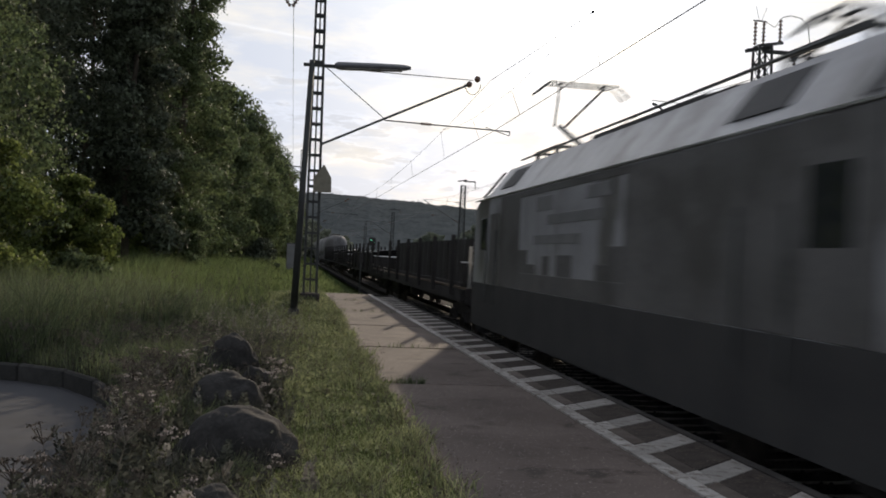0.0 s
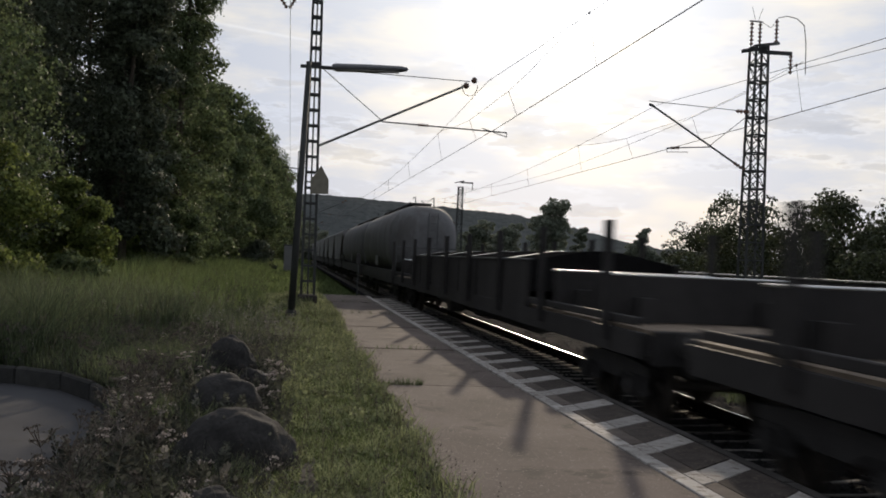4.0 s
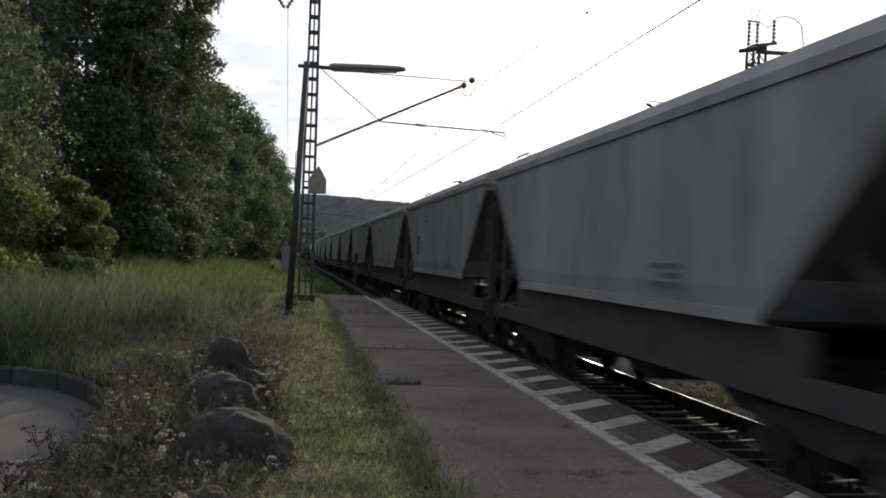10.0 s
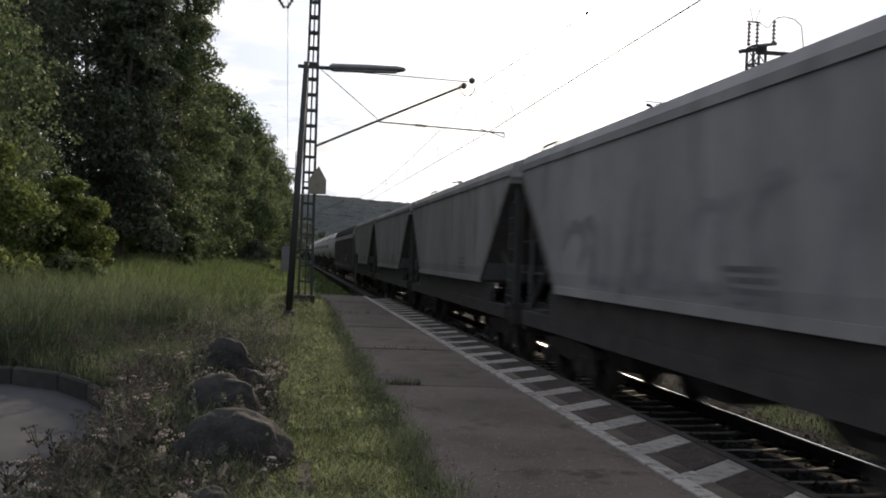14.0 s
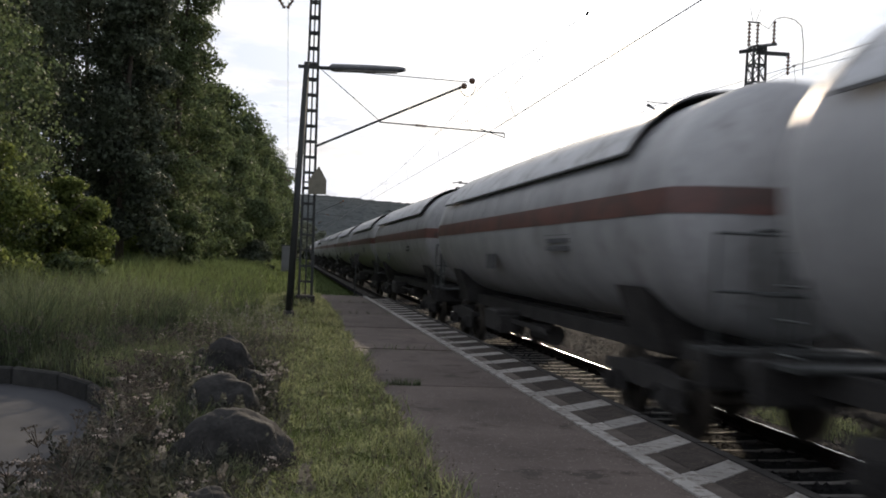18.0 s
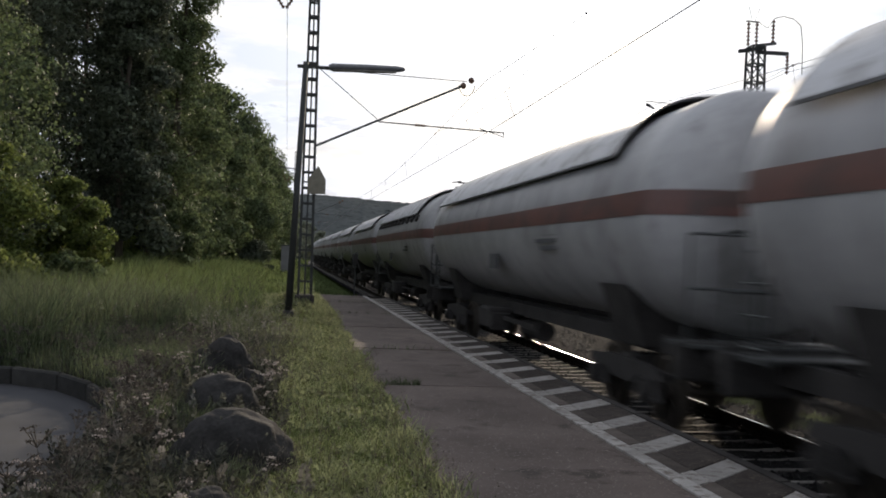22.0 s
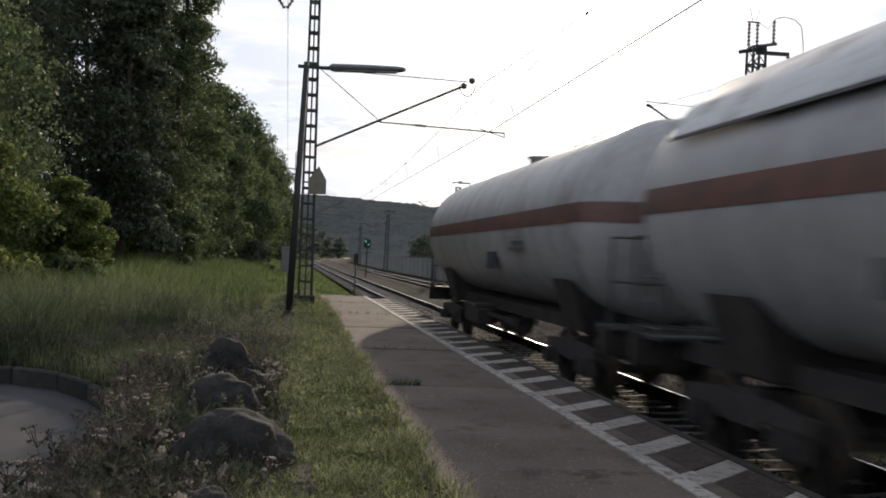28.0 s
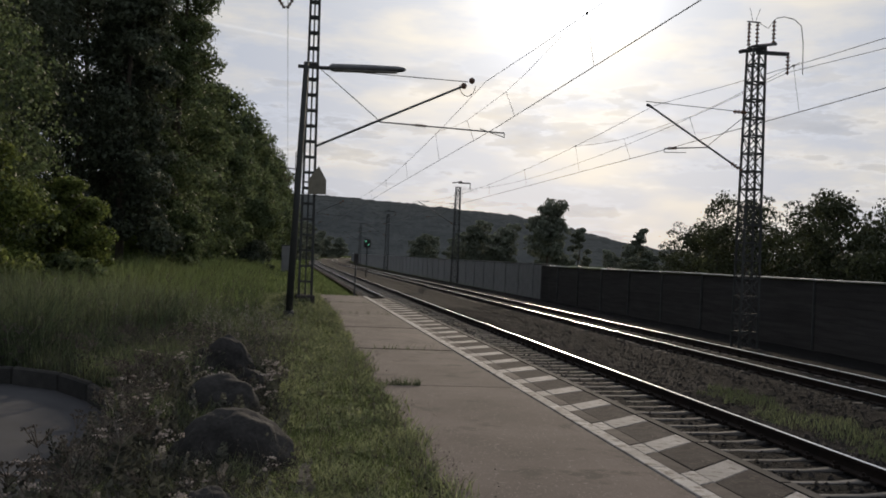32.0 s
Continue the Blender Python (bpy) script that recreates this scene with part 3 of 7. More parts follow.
def rail_mesh(side_x, centre, y0, y1, step):
    """Foot, web and head of a rail along the line, and its polished top."""
    prof = [(-0.07, -0.17), (0.07, -0.17), (0.07, -0.15), (0.012, -0.13), (0.012, -0.045), (0.034, -0.035), (0.03, -0.007), (-0.03, -0.007), (-0.034, -0.035),
            (-0.012, -0.045), (-0.012, -0.13), (-0.07, -0.15)]
    ys = [y0, *[y for y in np.arange(y0 + step, y1, step) if y > 120], y1]
    bm = bmesh.new()
    loft(bm, [[(centre + side_x + bend(y) + px, y, pz) for px, pz in prof] for y in ys])
    top = bmesh.new()
    loft(top, [[(centre + side_x + bend(y) + px, y, pz) for px, pz in ((-0.022, -0.009), (0.022, -0.009), (0.022, -0.006), (0.019, -0.003), (0.014, -0.001), (0.006, 0.0), (-0.006, 0.0), (-0.014, -0.001), (-0.019, -0.003), (-0.022, -0.006))] for y in ys])
    return bm, top


def make_tracks():
    # ballast bed of both tracks, one body with a dip between them
    bm = bmesh.new()
    prof = [(3.94, -0.46), (3.94, -0.24), (4.1, -0.205), (7.0, -0.2), (7.5, -0.33), (8.9, -0.35), (9.5, -0.175), (12.4, -0.172), (13.1, -0.34), (16.46, -0.36), (16.46, -0.5)]
    ys = [-700, -40, *np.arange(-10, 60, 0.8), *np.arange(60, 150, 15), *np.arange(150, 720, 15)]
    rows = []
    for y in ys:
        rows.append([bm.verts.new((x + bend(y), y, z + (0.028 * noise.noise((x * 3, y * 3, 1)) if -0.45 < z else 0))) for x, z in
                     [(x, float(np.interp(x, [p[0] for p in prof[1:-1]], [p[1] for p in prof[1:-1]]))) for x in np.linspace(3.95, 16.46, 50)]])
    for a, b in zip(rows, rows[1:]):
        for i in range(len(a) - 1):
            bm.faces.new((a[i], a[i + 1], b[i + 1], b[i]))
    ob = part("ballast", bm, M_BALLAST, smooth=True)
    tagged(ob, "near-black ballast bed under two tracks", "ballast", kind="structure")
    # loose stones where the camera sees them nearest
    rng = np.random.default_rng(3)
    n = 26000
    x = np.concatenate([rng.uniform(4.0, 7.3, n // 3), rng.uniform(6.4, 10.2, n // 3), rng.uniform(7.0, 15.0, n - 2 * (n // 3))])
    y = 3 + 40 * rng.random(n) ** 1.6
    clear = ~(((x > 4.2) & (x < 6.9) & (np.abs((y - 3.0 + 0.265) % 0.53 - 0.265) < 0.085)) | (np.abs(x - 6.3) < 0.1) | (np.abs(x - 10.2) < 0.1) | (np.abs(x - 11.7) < 0.1))
    x, y = x[clear], y[clear]
    n = len(x)
    z = np.interp(x, [p[0] for p in prof[1:-1]], [p[1] for p in prof[1:-1]])
    r = rng.uniform(0.018, 0.042, n)
    a = rng.uniform(0, 6.28, (n, 1)) + np.arange(4) * 1.57 + rng.uniform(-0.4, 0.4, (n, 4))
    rr = r[:, None] * rng.uniform(0.7, 1.3, (n, 4))
    ring = np.stack([x[:, None] + rr * np.cos(a), y[:, None] + rr * np.sin(a), z[:, None] + r[:, None] * rng.uniform(0.1, 0.6, (n, 4))], 2)
    tip = np.stack([x + rng.normal(0, 0.006, n), y + rng.normal(0, 0.006, n), z + r * rng.uniform(0.8, 1.3, n)], 1)
    tri = np.stack([np.stack([ring[:, k], ring[:, (k + 1) % 4], tip], 1) for k in range(4)], 1)
    V = np.concatenate([ring, tip[:, None]], 1).reshape(-1, 3)
    base = np.arange(n)[:, None] * 5
    F = np.concatenate([base + np.array([[k, (k + 1) % 4, 4]]) for k in range(4)], 0)
    me = bpy.data.meshes.new("ballast_stones")
    me.vertices.add(len(V))
    me.vertices.foreach_set("co", V.astype(np.float32).ravel())
    me.loops.add(F.size)
    me.loops.foreach_set("vertex_index", F.astype(np.int32).ravel())
    me.polygons.add(len(F))
    me.polygons.foreach_set("loop_start", np.arange(0, F.size, 3, dtype=np.int32))
    me.update(calc_edges=True)
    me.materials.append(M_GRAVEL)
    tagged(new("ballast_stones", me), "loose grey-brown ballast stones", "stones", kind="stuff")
    # sleepers: a curved top, lower in the middle
    def sleeper(bm, x, y, turn=0.0):
        st = [(-1.3, 0.0, 0.05), (-1.0, 0.014, 0.055), (-0.6, 0.018, 0.055), (-0.3, -0.004, 0.045), (0.3, -0.004, 0.045), (0.6, 0.018, 0.055), (1.0, 0.014, 0.055), (1.3, 0.0, 0.05)]
        q = Matrix.Translation((x, y, -0.185)) @ Matrix.Rotation(turn, 4, "Z")
        loft(bm, [[q @ Vector(p) for p in ((sx, -w - 0.03, -0.16), (sx, w + 0.03, -0.16), (sx, w, sz - 0.01), (sx, w - 0.015, sz), (sx, -w + 0.015, sz), (sx, -w, sz - 0.01))]
                  for sx, sz, w in st])
    for nm, c, lo, hi, label in (("track_near", TRACK_X, 3.0, 46.0, "concrete-sleepered railway track beside the platform"), ("track_far", FAR_X, 8.0, 60.0, "second railway track with bright rail heads")):
        tr = thing(nm, label, "track", kind="structure")
        bm = bmesh.new()
        sleeper(bm, 0, 0)
        one = part("sleeper", bm, M_SLEEPER, tr)
        one.matrix_basis = pose(c, lo, 0)
        clip = bmesh.new()
        for s in (-0.7525, 0.7525):
            for d in (-0.1, 0.1):
                box(clip, s + d - 0.04, s + d + 0.04, -0.05, 0.05, -0.19, -0.125)
                rod(clip, (s + d, 0, -0.13), (s + d, 0, -0.09), 0.018, 6)
        clips = part("rail_clips", clip, M_RAIL, tr)
        clips.matrix_basis = pose(c, lo, 0)
        y = lo + 0.53
        while y < hi:
            q = pose(c, y, random.uniform(-0.006, 0.006), 0, 0, random.uniform(-0.4, 0.4))
            share("sleeper", one.data, tr, q)
            share("rail_clips", clips.data, tr, q)
            y += 0.53
        far = bmesh.new()
        while y < 330:
            sleeper(far, c + bend(y), y, -math.atan(max(0, y - 150) / 2800))
            y += 0.53
        y = lo - 0.53
        while y > -40:
            sleeper(far, c, y)
            y -= 0.53
        tagged(part("distant_sleepers", far, M_SLEEPER, tr), kind="stuff")
        for s in (-0.79, 0.7525):
            b, t = rail_mesh(s, c, -700, 715, 12)
            part("rail", b, M_RAIL, tr)
            part("rail_head", t, M_RAILTOP, tr, "polished steel running surface", smooth=True)


def make_walls():
    wall = thing("noise_wall_dark", "dark timber noise barrier with a bright metal capping", "noise barrier", kind="structure")
    X = 16.5
    y = 14.4
    k = 0
    while y < 56:
        z = 0
        bm = bmesh.new()
        box(bm, X - 0.07, X - 0.01, y - 0.02, y + 0.02, -0.45, 1.84)
        part("post", bm, M_STEEL, wall, "grey steel post")
        nb = 9
        for i in range(nb):
            a = -0.4 + 2.22 * i / nb
            bm = bevelled(X, X + 0.06, y + 0.03, min(y + 3.93, 56) - 0.0, a + 0.0015, a + 2.22 / nb - 0.0015, 0.004, 1)
            part("plank", bm, M_WALL_D, wall)
        bm = bevelled(X - 0.1, X + 0.14, y - 0.02, min(y + 3.9, 56.2) - 0.03, 1.85, 1.9, 0.012, 1)
        c = part("capping", bm, M_CAP, wall, "bright sheet-metal capping")
        c.matrix_basis = pose(0, 0, random.uniform(-0.01, 0.012))
        y += 3.95
    end = bmesh.new()
    box(end, X - 0.35, X + 0.2, 56.25, 56.5, -0.45, 1.88)
    part("end_post", end, M_WALL_D, wall)
    wall = thing("noise_wall_pale", "pale ribbed aluminium noise barrier along the far track", "noise barrier", kind="structure")
    y = 56.6
    while y < 330:
        m = pose(X + 0.25 + bend(y + 2), y, 0.04 * (y - 56) / 10 * 0.3, 0, 0, -math.degrees(math.atan(max(0, y - 150) / 2800)))
        bm = bmesh.new()
        n = 8
        for i in range(n):
            a = -0.4 + 2.36 * i / n
            box(bm, 0, 0.05, 0.06, 3.94, a, a + 0.2)
            box(bm, 0.02, 0.07, 0.06, 3.94, a + 0.2, a + 2.36 / n)
        if y < 57:
            panel = part("panel", bm, M_WALL_L, wall)
            panel.matrix_basis = m
            bm2 = bmesh.new()
            box(bm2, -0.06, 0.12, -0.07, 0.07, -0.45, 2.02)
            post = part("post", bm2, M_WALL_L, wall)
            post.matrix_basis = m
            bm3 = bmesh.new()
            box(bm3, -0.05, 0.12, 0.07, 3.92, 1.97, 2.01)
            capp = part("capping", bm3, M_CAP, wall)
            capp.matrix_basis = m
        else:
            bm.free()
            share("panel", panel.data, wall, m)
            share("post", post.data, wall, m)
            share("capping", capp.data, wall, m)
        y += 4.0


make_ground()
make_hill()
make_road()
make_platform()
make_tracks()
make_walls()

# ---- masts, wires, lamp ----
def lattice(name, x, y, z0, z1, wx0, wx1, wy0, wy1, label, lean=0.0, step=0.62, cross=True, chord=0.05):
    """A four-legged lattice mast that narrows upwards."""
    ob = thing(name, label, "catenary mast", pose(x, y, z0), group="catenary masts")
    h = z1 - z0
    def at(sx, sy, z):
        f = z / h
        return Vector((sx * (wx0 + (wx1 - wx0) * f) / 2 + lean * z, sy * (wy0 + (wy1 - wy0) * f) / 2, z))
    for sx in (-1, 1):
        for sy in (-1, 1):
            bm = bmesh.new()
            bar(bm, at(sx, sy, 0), at(sx, sy, h), chord, chord, (0, 1, 0))
            part("leg", bm, M_STEEL_G, ob)
    if not cross:
        for sy in (-1, 1):
            bm = bmesh.new()
            bar(bm, at(0, sy, 0), at(0, sy, h), chord * 0.6, chord * 0.6, (0, 1, 0))
            part("middle_chord", bm, M_STEEL_G, ob)
    n = int(h / step)
    far = bmesh.new() if y > 50 else None
    for k in range(n):
        a, b = h * k / n, h * (k + 1) / n
        jobs = []
        for sy in (-1, 1):
            jobs.append((at(-1, sy, b), at(1, sy, b), 0.045, 0.05, (0, 0, 1)))
            if cross:
                jobs.append((at(-1, sy, a), at(1, sy, b), 0.03, 0.012, (0, 1, 0)))
                jobs.append((at(1, sy, a), at(-1, sy, b), 0.03, 0.012, (0, 1, 0)))
        for sx in (-1, 1):
            jobs.append((at(sx, -1, b), at(sx, 1, b), 0.045, 0.05, (0, 0, 1)))
            if k % 2:
                jobs.append((at(sx, -1, a), at(sx, 1, b), 0.03, 0.012, (1, 0, 0)))
        if y < 50:
            for q in jobs:
                bm = bmesh.new()
                bar(bm, *q)
                part("brace", bm, M_STEEL_G, ob)
        else:
            for q in jobs:
                bar(far, *q)
    if y > 50:
        tagged(part("bracing", far, M_STEEL_G, ob), kind="stuff")
    bm = bevelled(-wx0 * 0.75, wx0 * 0.75, -wy0 * 0.8, wy0 * 0.8, -0.7, 0.06, 0.03, 1)
    part("footing", bm, M_CONC_D, ob, "concrete mast footing")
    return ob


def cantilever(ob, side, low, high, reach, tip_z, wire_x, wire_z, near=True):
    """Slanted tube, top tie, steady arm and insulators, in the mast's own space; side is +1 towards growing x."""
    s = side
    def P(x, z, y=0.0):
        return Vector((s * x, y, z))
    bm = bmesh.new()
    rod(bm, P(0.1, low), P(reach, tip_z), 0.032, 8)
    part("cantilever_tube", bm, M_STEEL, ob)
    bm = bmesh.new()
    rod(bm, P(0.12, high), P(reach + 0.1, tip_z + 0.12), 0.012, 6)
    part("top_tie", bm, M_STEEL, ob)
    f = 0.42
    mid = P(0.1 + (reach - 0.1) * f, low + (tip_z - low) * f)
    bm = bmesh.new()
    rod(bm, P(0.14, high), mid, 0.012, 6)
    part("diagonal_tie", bm, M_STEEL, ob)
    reg_end = P(wire_x + 0.15, wire_z - (0.06 if near else -0.1))
    bm = bmesh.new()
    a = mid + Vector((0, 0, -0.04))
    chain(bm, [a, reg_end], 0.02, 6)
    chain(bm, [reg_end, reg_end + Vector((0, 0, -0.12)), P(wire_x - 0.55, wire_z + 0.02)], 0.012, 6)
    part("steady_arm", bm, M_STEEL, ob)
    bm = bmesh.new()
    d = (reg_end - a).normalized()
    insulator(bm, a + d * 1.0, d, 0.3, 0.055, 4)
    if not near:
        part("insulator", bm, M_CERAM, ob)
        bm = bmesh.new()
        d2 = (P(reach, tip_z) - P(0.1, low)).normalized()
        insulator(bm, P(0.1, low) + d2 * 0.25, d2, 0.45, 0.07, 4)
        part("insulator", bm, M_CERAM, ob)
        bm = bmesh.new()
        d3 = (P(reach, tip_z) - P(0.12, high)).normalized()
        insulator(bm, P(0.12, high) + d3 * 0.12, d3, 0.45, 0.07, 4)
    part("insulator", bm, M_CERAM, ob, "brown ribbed insulators")
    if near:
        for px, pz in ((reach, tip_z), (reach + 0.22, tip_z + 0.16)):
            bm = bmesh.new()
            bmesh.ops.create_uvsphere(bm, u_segments=14, v_segments=8, radius=0.085, matrix=Matrix.Translation(P(px, pz)) @ Matrix.Diagonal((1, 0.7, 1.05, 1)))
            part("wire_clamp", bm, M_CERAM, ob, "round wire clamp")
        bm = bmesh.new()
        chain(bm, [P(reach + 0.1 + 0.22 * math.cos(math.pi * (1 + k / 8)), tip_z + 0.02 + 0.3 * math.sin(math.pi * (1 + k / 8))) for k in range(9)], 0.012, 5)
        part("jumper_loop", bm, M_WIRE, ob, "short hanging wire loop")
    else:
        bm = bmesh.new()
        rod(bm, P(reach - 0.06, tip_z - 0.02), P(reach + 0.08, tip_z + 0.02), 0.045, 8)
        part("wire_clamp", bm, M_STEEL, ob)


NEAR_MASTS, FAR_MASTS = (24.4, 84.0, 144.0, 204.0), (26.2, 80.0, 138.0, 196.0)
for i, my in enumerate(NEAR_MASTS):
    z0 = 0.82 if i == 0 else 0.3
    mx = 0.49 + bend(my)
    ob = lattice("catenary_mast", mx, my, z0, 11.2, 0.34, 0.2, 0.34, 0.2, "green-grey steel lattice catenary mast on a grassy bank" if i == 0 else "steel lattice catenary mast beside the line",
                 lean=-0.012, step=0.4, cross=False, chord=0.06)
    cantilever(ob, 1, 4.86 - z0, 6.93 - z0, 4.05, 6.78 - z0, 5.1, 5.62 - z0)
    # feeder line bracket at the back of the mast, with its V of insulators
    bm = bmesh.new()
    bar(bm, (0.05, 0, 9.6 - z0), (-1.6, 0, 9.75 - z0), 0.07, 0.09)
    bar(bm, (0.05, 0, 8.9 - z0), (-1.2, 0, 9.7 - z0), 0.05, 0.05)
    part("bracket", bm, M_STEEL_G, ob)
    for d in (-0.42, 0.36):
        v = Vector((d, 0, 0.62))
        bm = bmesh.new()
        insulator(bm, Vector((-0.86, 0, 8.42 - z0)) + v.normalized() * 0.06, v, 0.6, 0.06, 6)
        part("insulator", bm, M_CERAM, ob)
for i, my in enumerate(FAR_MASTS):
    mx = (14.12 if i == 0 else 14.8) + bend(my)
    ob = lattice("catenary_mast", mx, my, -0.4, 9.05 if i == 0 else 8.5, 0.62, 0.4, 0.5, 0.4, "tall steel lattice catenary mast with a switch head" if i == 0 else "steel lattice catenary mast beyond the far track", step=0.55, chord=0.06)
    cantilever(ob, -1, 5.45, 7.4, 3.45, 7.38, 2.75, 6.0, near=False)
    bm = bmesh.new()
    bar(bm, (0, 0, 9.3), (1.1, 0, 9.33), 0.09, 0.11)
    bar(bm, (-0.55, 0, 9.28), (0.3, 0, 9.45), 0.16, 0.1)
    part("bracket", bm, M_STEEL_G, ob)
    bm = bmesh.new()
    insulator(bm, (1.08, 0, 9.28), (0, 0, -1), 0.6, 0.07, 5)
    part("insulator", bm, M_CERAM, ob)
    if i == 0:
        for px, pz in ((-0.22, 9.5), (0.06, 9.5), (0.62, 9.65)):
            bm = bmesh.new()
            insulator(bm, (px, 0.1, pz), (0, 0, 1), 0.75, 0.07, 6)
            part("switch_insulator", bm, M_CERAM, ob, "upright ribbed switch insulator")
        bm = bmesh.new()
        chain(bm, [(-0.3, 0.1, 10.27), (0.14, 0.1, 10.27)], 0.025, 6)
        chain(bm, [(-0.1, 0.1, 10.27), (-0.22, 0.1, 10.72)], 0.008, 5)
        chain(bm, [(-0.02, 0.1, 10.27), (0.14, 0.1, 10.72)], 0.008, 5)
        chain(bm, [(0.14, 0.1, 10.25), (0.4, 0.05, 10.1), (0.62, 0, 10.42)], 0.01, 5)
        part("switch_blade", bm, M_STEEL, ob)
        bm = bmesh.new()
        bar(bm, (0.0, 0, 9.5), (0.66, 0, 9.62), 0.1, 0.08)
        part("switch_arm", bm, M_STEEL, ob)
        bm = bmesh.new()
        pts = [(0.62, 0, 10.42), (0.9, 0, 10.5), (1.25, 0, 10.45), (1.5, 0, 10.25), (1.58, 0, 9.7), (1.6, 0, 8.72)]
        chain(bm, pts, 0.014, 5)
        part("jumper_cable", bm, M_WIRE, ob, "looped jumper cable")


def sag_wire(ob, name, supports, r, sag, n=12):
    """A wire over its supports, hanging by sag between them."""
    for a, b in zip(supports, supports[1:]):
        a, b = Vector(a), Vector(b)
        bm = bmesh.new()
        pts = []
        for k in range(n + 1):
            f = k / n
            p = a.lerp(b, f)
            pts.append(p + Vector((0, 0, -sag * 4 * f * (1 - f))))
        chain(bm, pts, r, 5)
        part(name, bm, M_WIRE, ob)


def catenary(name, masts, offset, top_z, wire_z, label, first):
    ob = thing(name, label, "overhead line", kind="structure")
    ys = [first, *masts, masts[-1] + 60]
    sup = [(offset + bend(y), y) for y in ys]
    stag = [0.25 if k % 2 else -0.25 for k in range(len(ys))]
    sag_wire(ob, "carrier_wire", [(x, y, top_z) for x, y in sup], 0.0075, 0.75)
    sag_wire(ob, "contact_wire", [(x + s, y, wire_z) for (x, y), s in zip(sup, stag)], 0.0095, 0.0)
    bm = bmesh.new()
    for (a, sa), (b, sb) in zip(zip(sup, stag), zip(sup[1:], stag[1:])):
        n = 7
        for k in range(1, n):
            f = k / n
            x, y = a[0] + (b[0] - a[0]) * f, a[1] + (b[1] - a[1]) * f
            zt = top_z - 0.75 * 4 * f * (1 - f)
            xs = x + sa + (sb - sa) * f
            rod(bm, (x, y, zt), (xs, y, wire_z), 0.005, 4)
            box(bm, x - 0.015, x + 0.015, y - 0.03, y + 0.03, zt - 0.02, zt + 0.03)
    part("dropper", bm, M_WIRE, ob)
    for (x, y), st in list(zip(sup, stag))[1:-1]:      # a slack rope under the carrier wire at each mast, with its own short droppers
        bm = bmesh.new()
        chain(bm, [(x, y - 8, top_z - 0.34), (x, y - 4.5, top_z - 0.62), (x, y - 2.5, top_z - 0.72), (x, y + 2.5, top_z - 0.72), (x, y + 4.5, top_z - 0.62), (x, y + 8, top_z - 0.34)], 0.006, 4)
        part("stitch_rope", bm, M_WIRE, ob)
        for d in (-2.5, 2.5):
            bm = bmesh.new()
            rod(bm, (x, y + d, top_z - 0.72), (x + st, y + d, wire_z), 0.006, 4)
            part("stitch_dropper", bm, M_WIRE, ob)
    return ob


catenary("overhead_line_near", NEAR_MASTS, TRACK_X - 0.4, 6.95, 5.63, "contact wire, carrier wire and droppers over the near track", -36.0)
catenary("overhead_line_far", FAR_MASTS, FAR_X - 0.1, 7.0, 5.62, "contact wire, carrier wire and droppers over the far track", -28.0)
ob = thing("feeder_line", "single feeder wires along the catenary masts", "overhead line", kind="structure")
sag_wire(ob, "feeder_wire", [(-0.31 + bend(y), y, 8.42) for y in (-36, *NEAR_MASTS)], 0.008, 0.5)
sag_wire(ob, "feeder_wire", [(15.2 + bend(y), y, 8.35) for y in (-28, *FAR_MASTS)], 0.009, 0.9)

# platform lamp: a slim leaning pole with one long flat lamp head
lamp = thing("platform_lamp", "grey platform lamp with one long flat lamp head", "street lamp", pose(0.07, 21.0, 0.5))
bm = bmesh.new()
rod(bm, (-0.007, 0, -0.3), (0.14, 0, 5.88), 0.085, 12, 0.06)
part("pole", bm, M_STEEL_G, lamp, smooth=True)
bm = bmesh.new()
rod(bm, (0, 0, -0.2), (0.004, 0, 0.16), 0.16, 12, 0.12)
part("base_collar", bm, M_STEEL_G, lamp)
bm = bmesh.new()
bar(bm, (-0.05, 0, 5.77), (0.8, 0, 5.78), 0.07, 0.07)
part("arm", bm, M_STEEL_G, lamp)
bm = bmesh.new()
rings = []
for f, w, h in ((0, 0.09, 0.05), (0.04, 0.15, 0.085), (0.5, 0.16, 0.085), (0.9, 0.13, 0.07), (0.98, 0.08, 0.045), (1.0, 0.03, 0.015)):
    x = 0.66 + 1.78 * f
    rings.append([(x, w * math.cos(t) * (1 if abs(math.cos(t)) < 0.9 else 0.95), 5.8 + 0.085 * f + h * math.sin(t)) for t in [2 * math.pi * k / 14 for k in range(14)]])
loft(bm, rings)
part("lamp_head", bm, M_LAMP, lamp, "long grey lamp head", smooth=True)
bm = bmesh.new()
rings = []
for f, w in ((0.06, 0.1), (0.5, 0.11), (0.88, 0.085)):
    x = 0.66 + 1.78 * f
    rings.append([(x, w * math.cos(t), 5.735 + 0.085 * f + 0.035 * math.sin(t)) for t in [2 * math.pi * k / 10 for k in range(10)]])
loft(bm, rings)
part("diffuser", bm, M_TILE_W, lamp, "pale plastic diffuser", smooth=True)

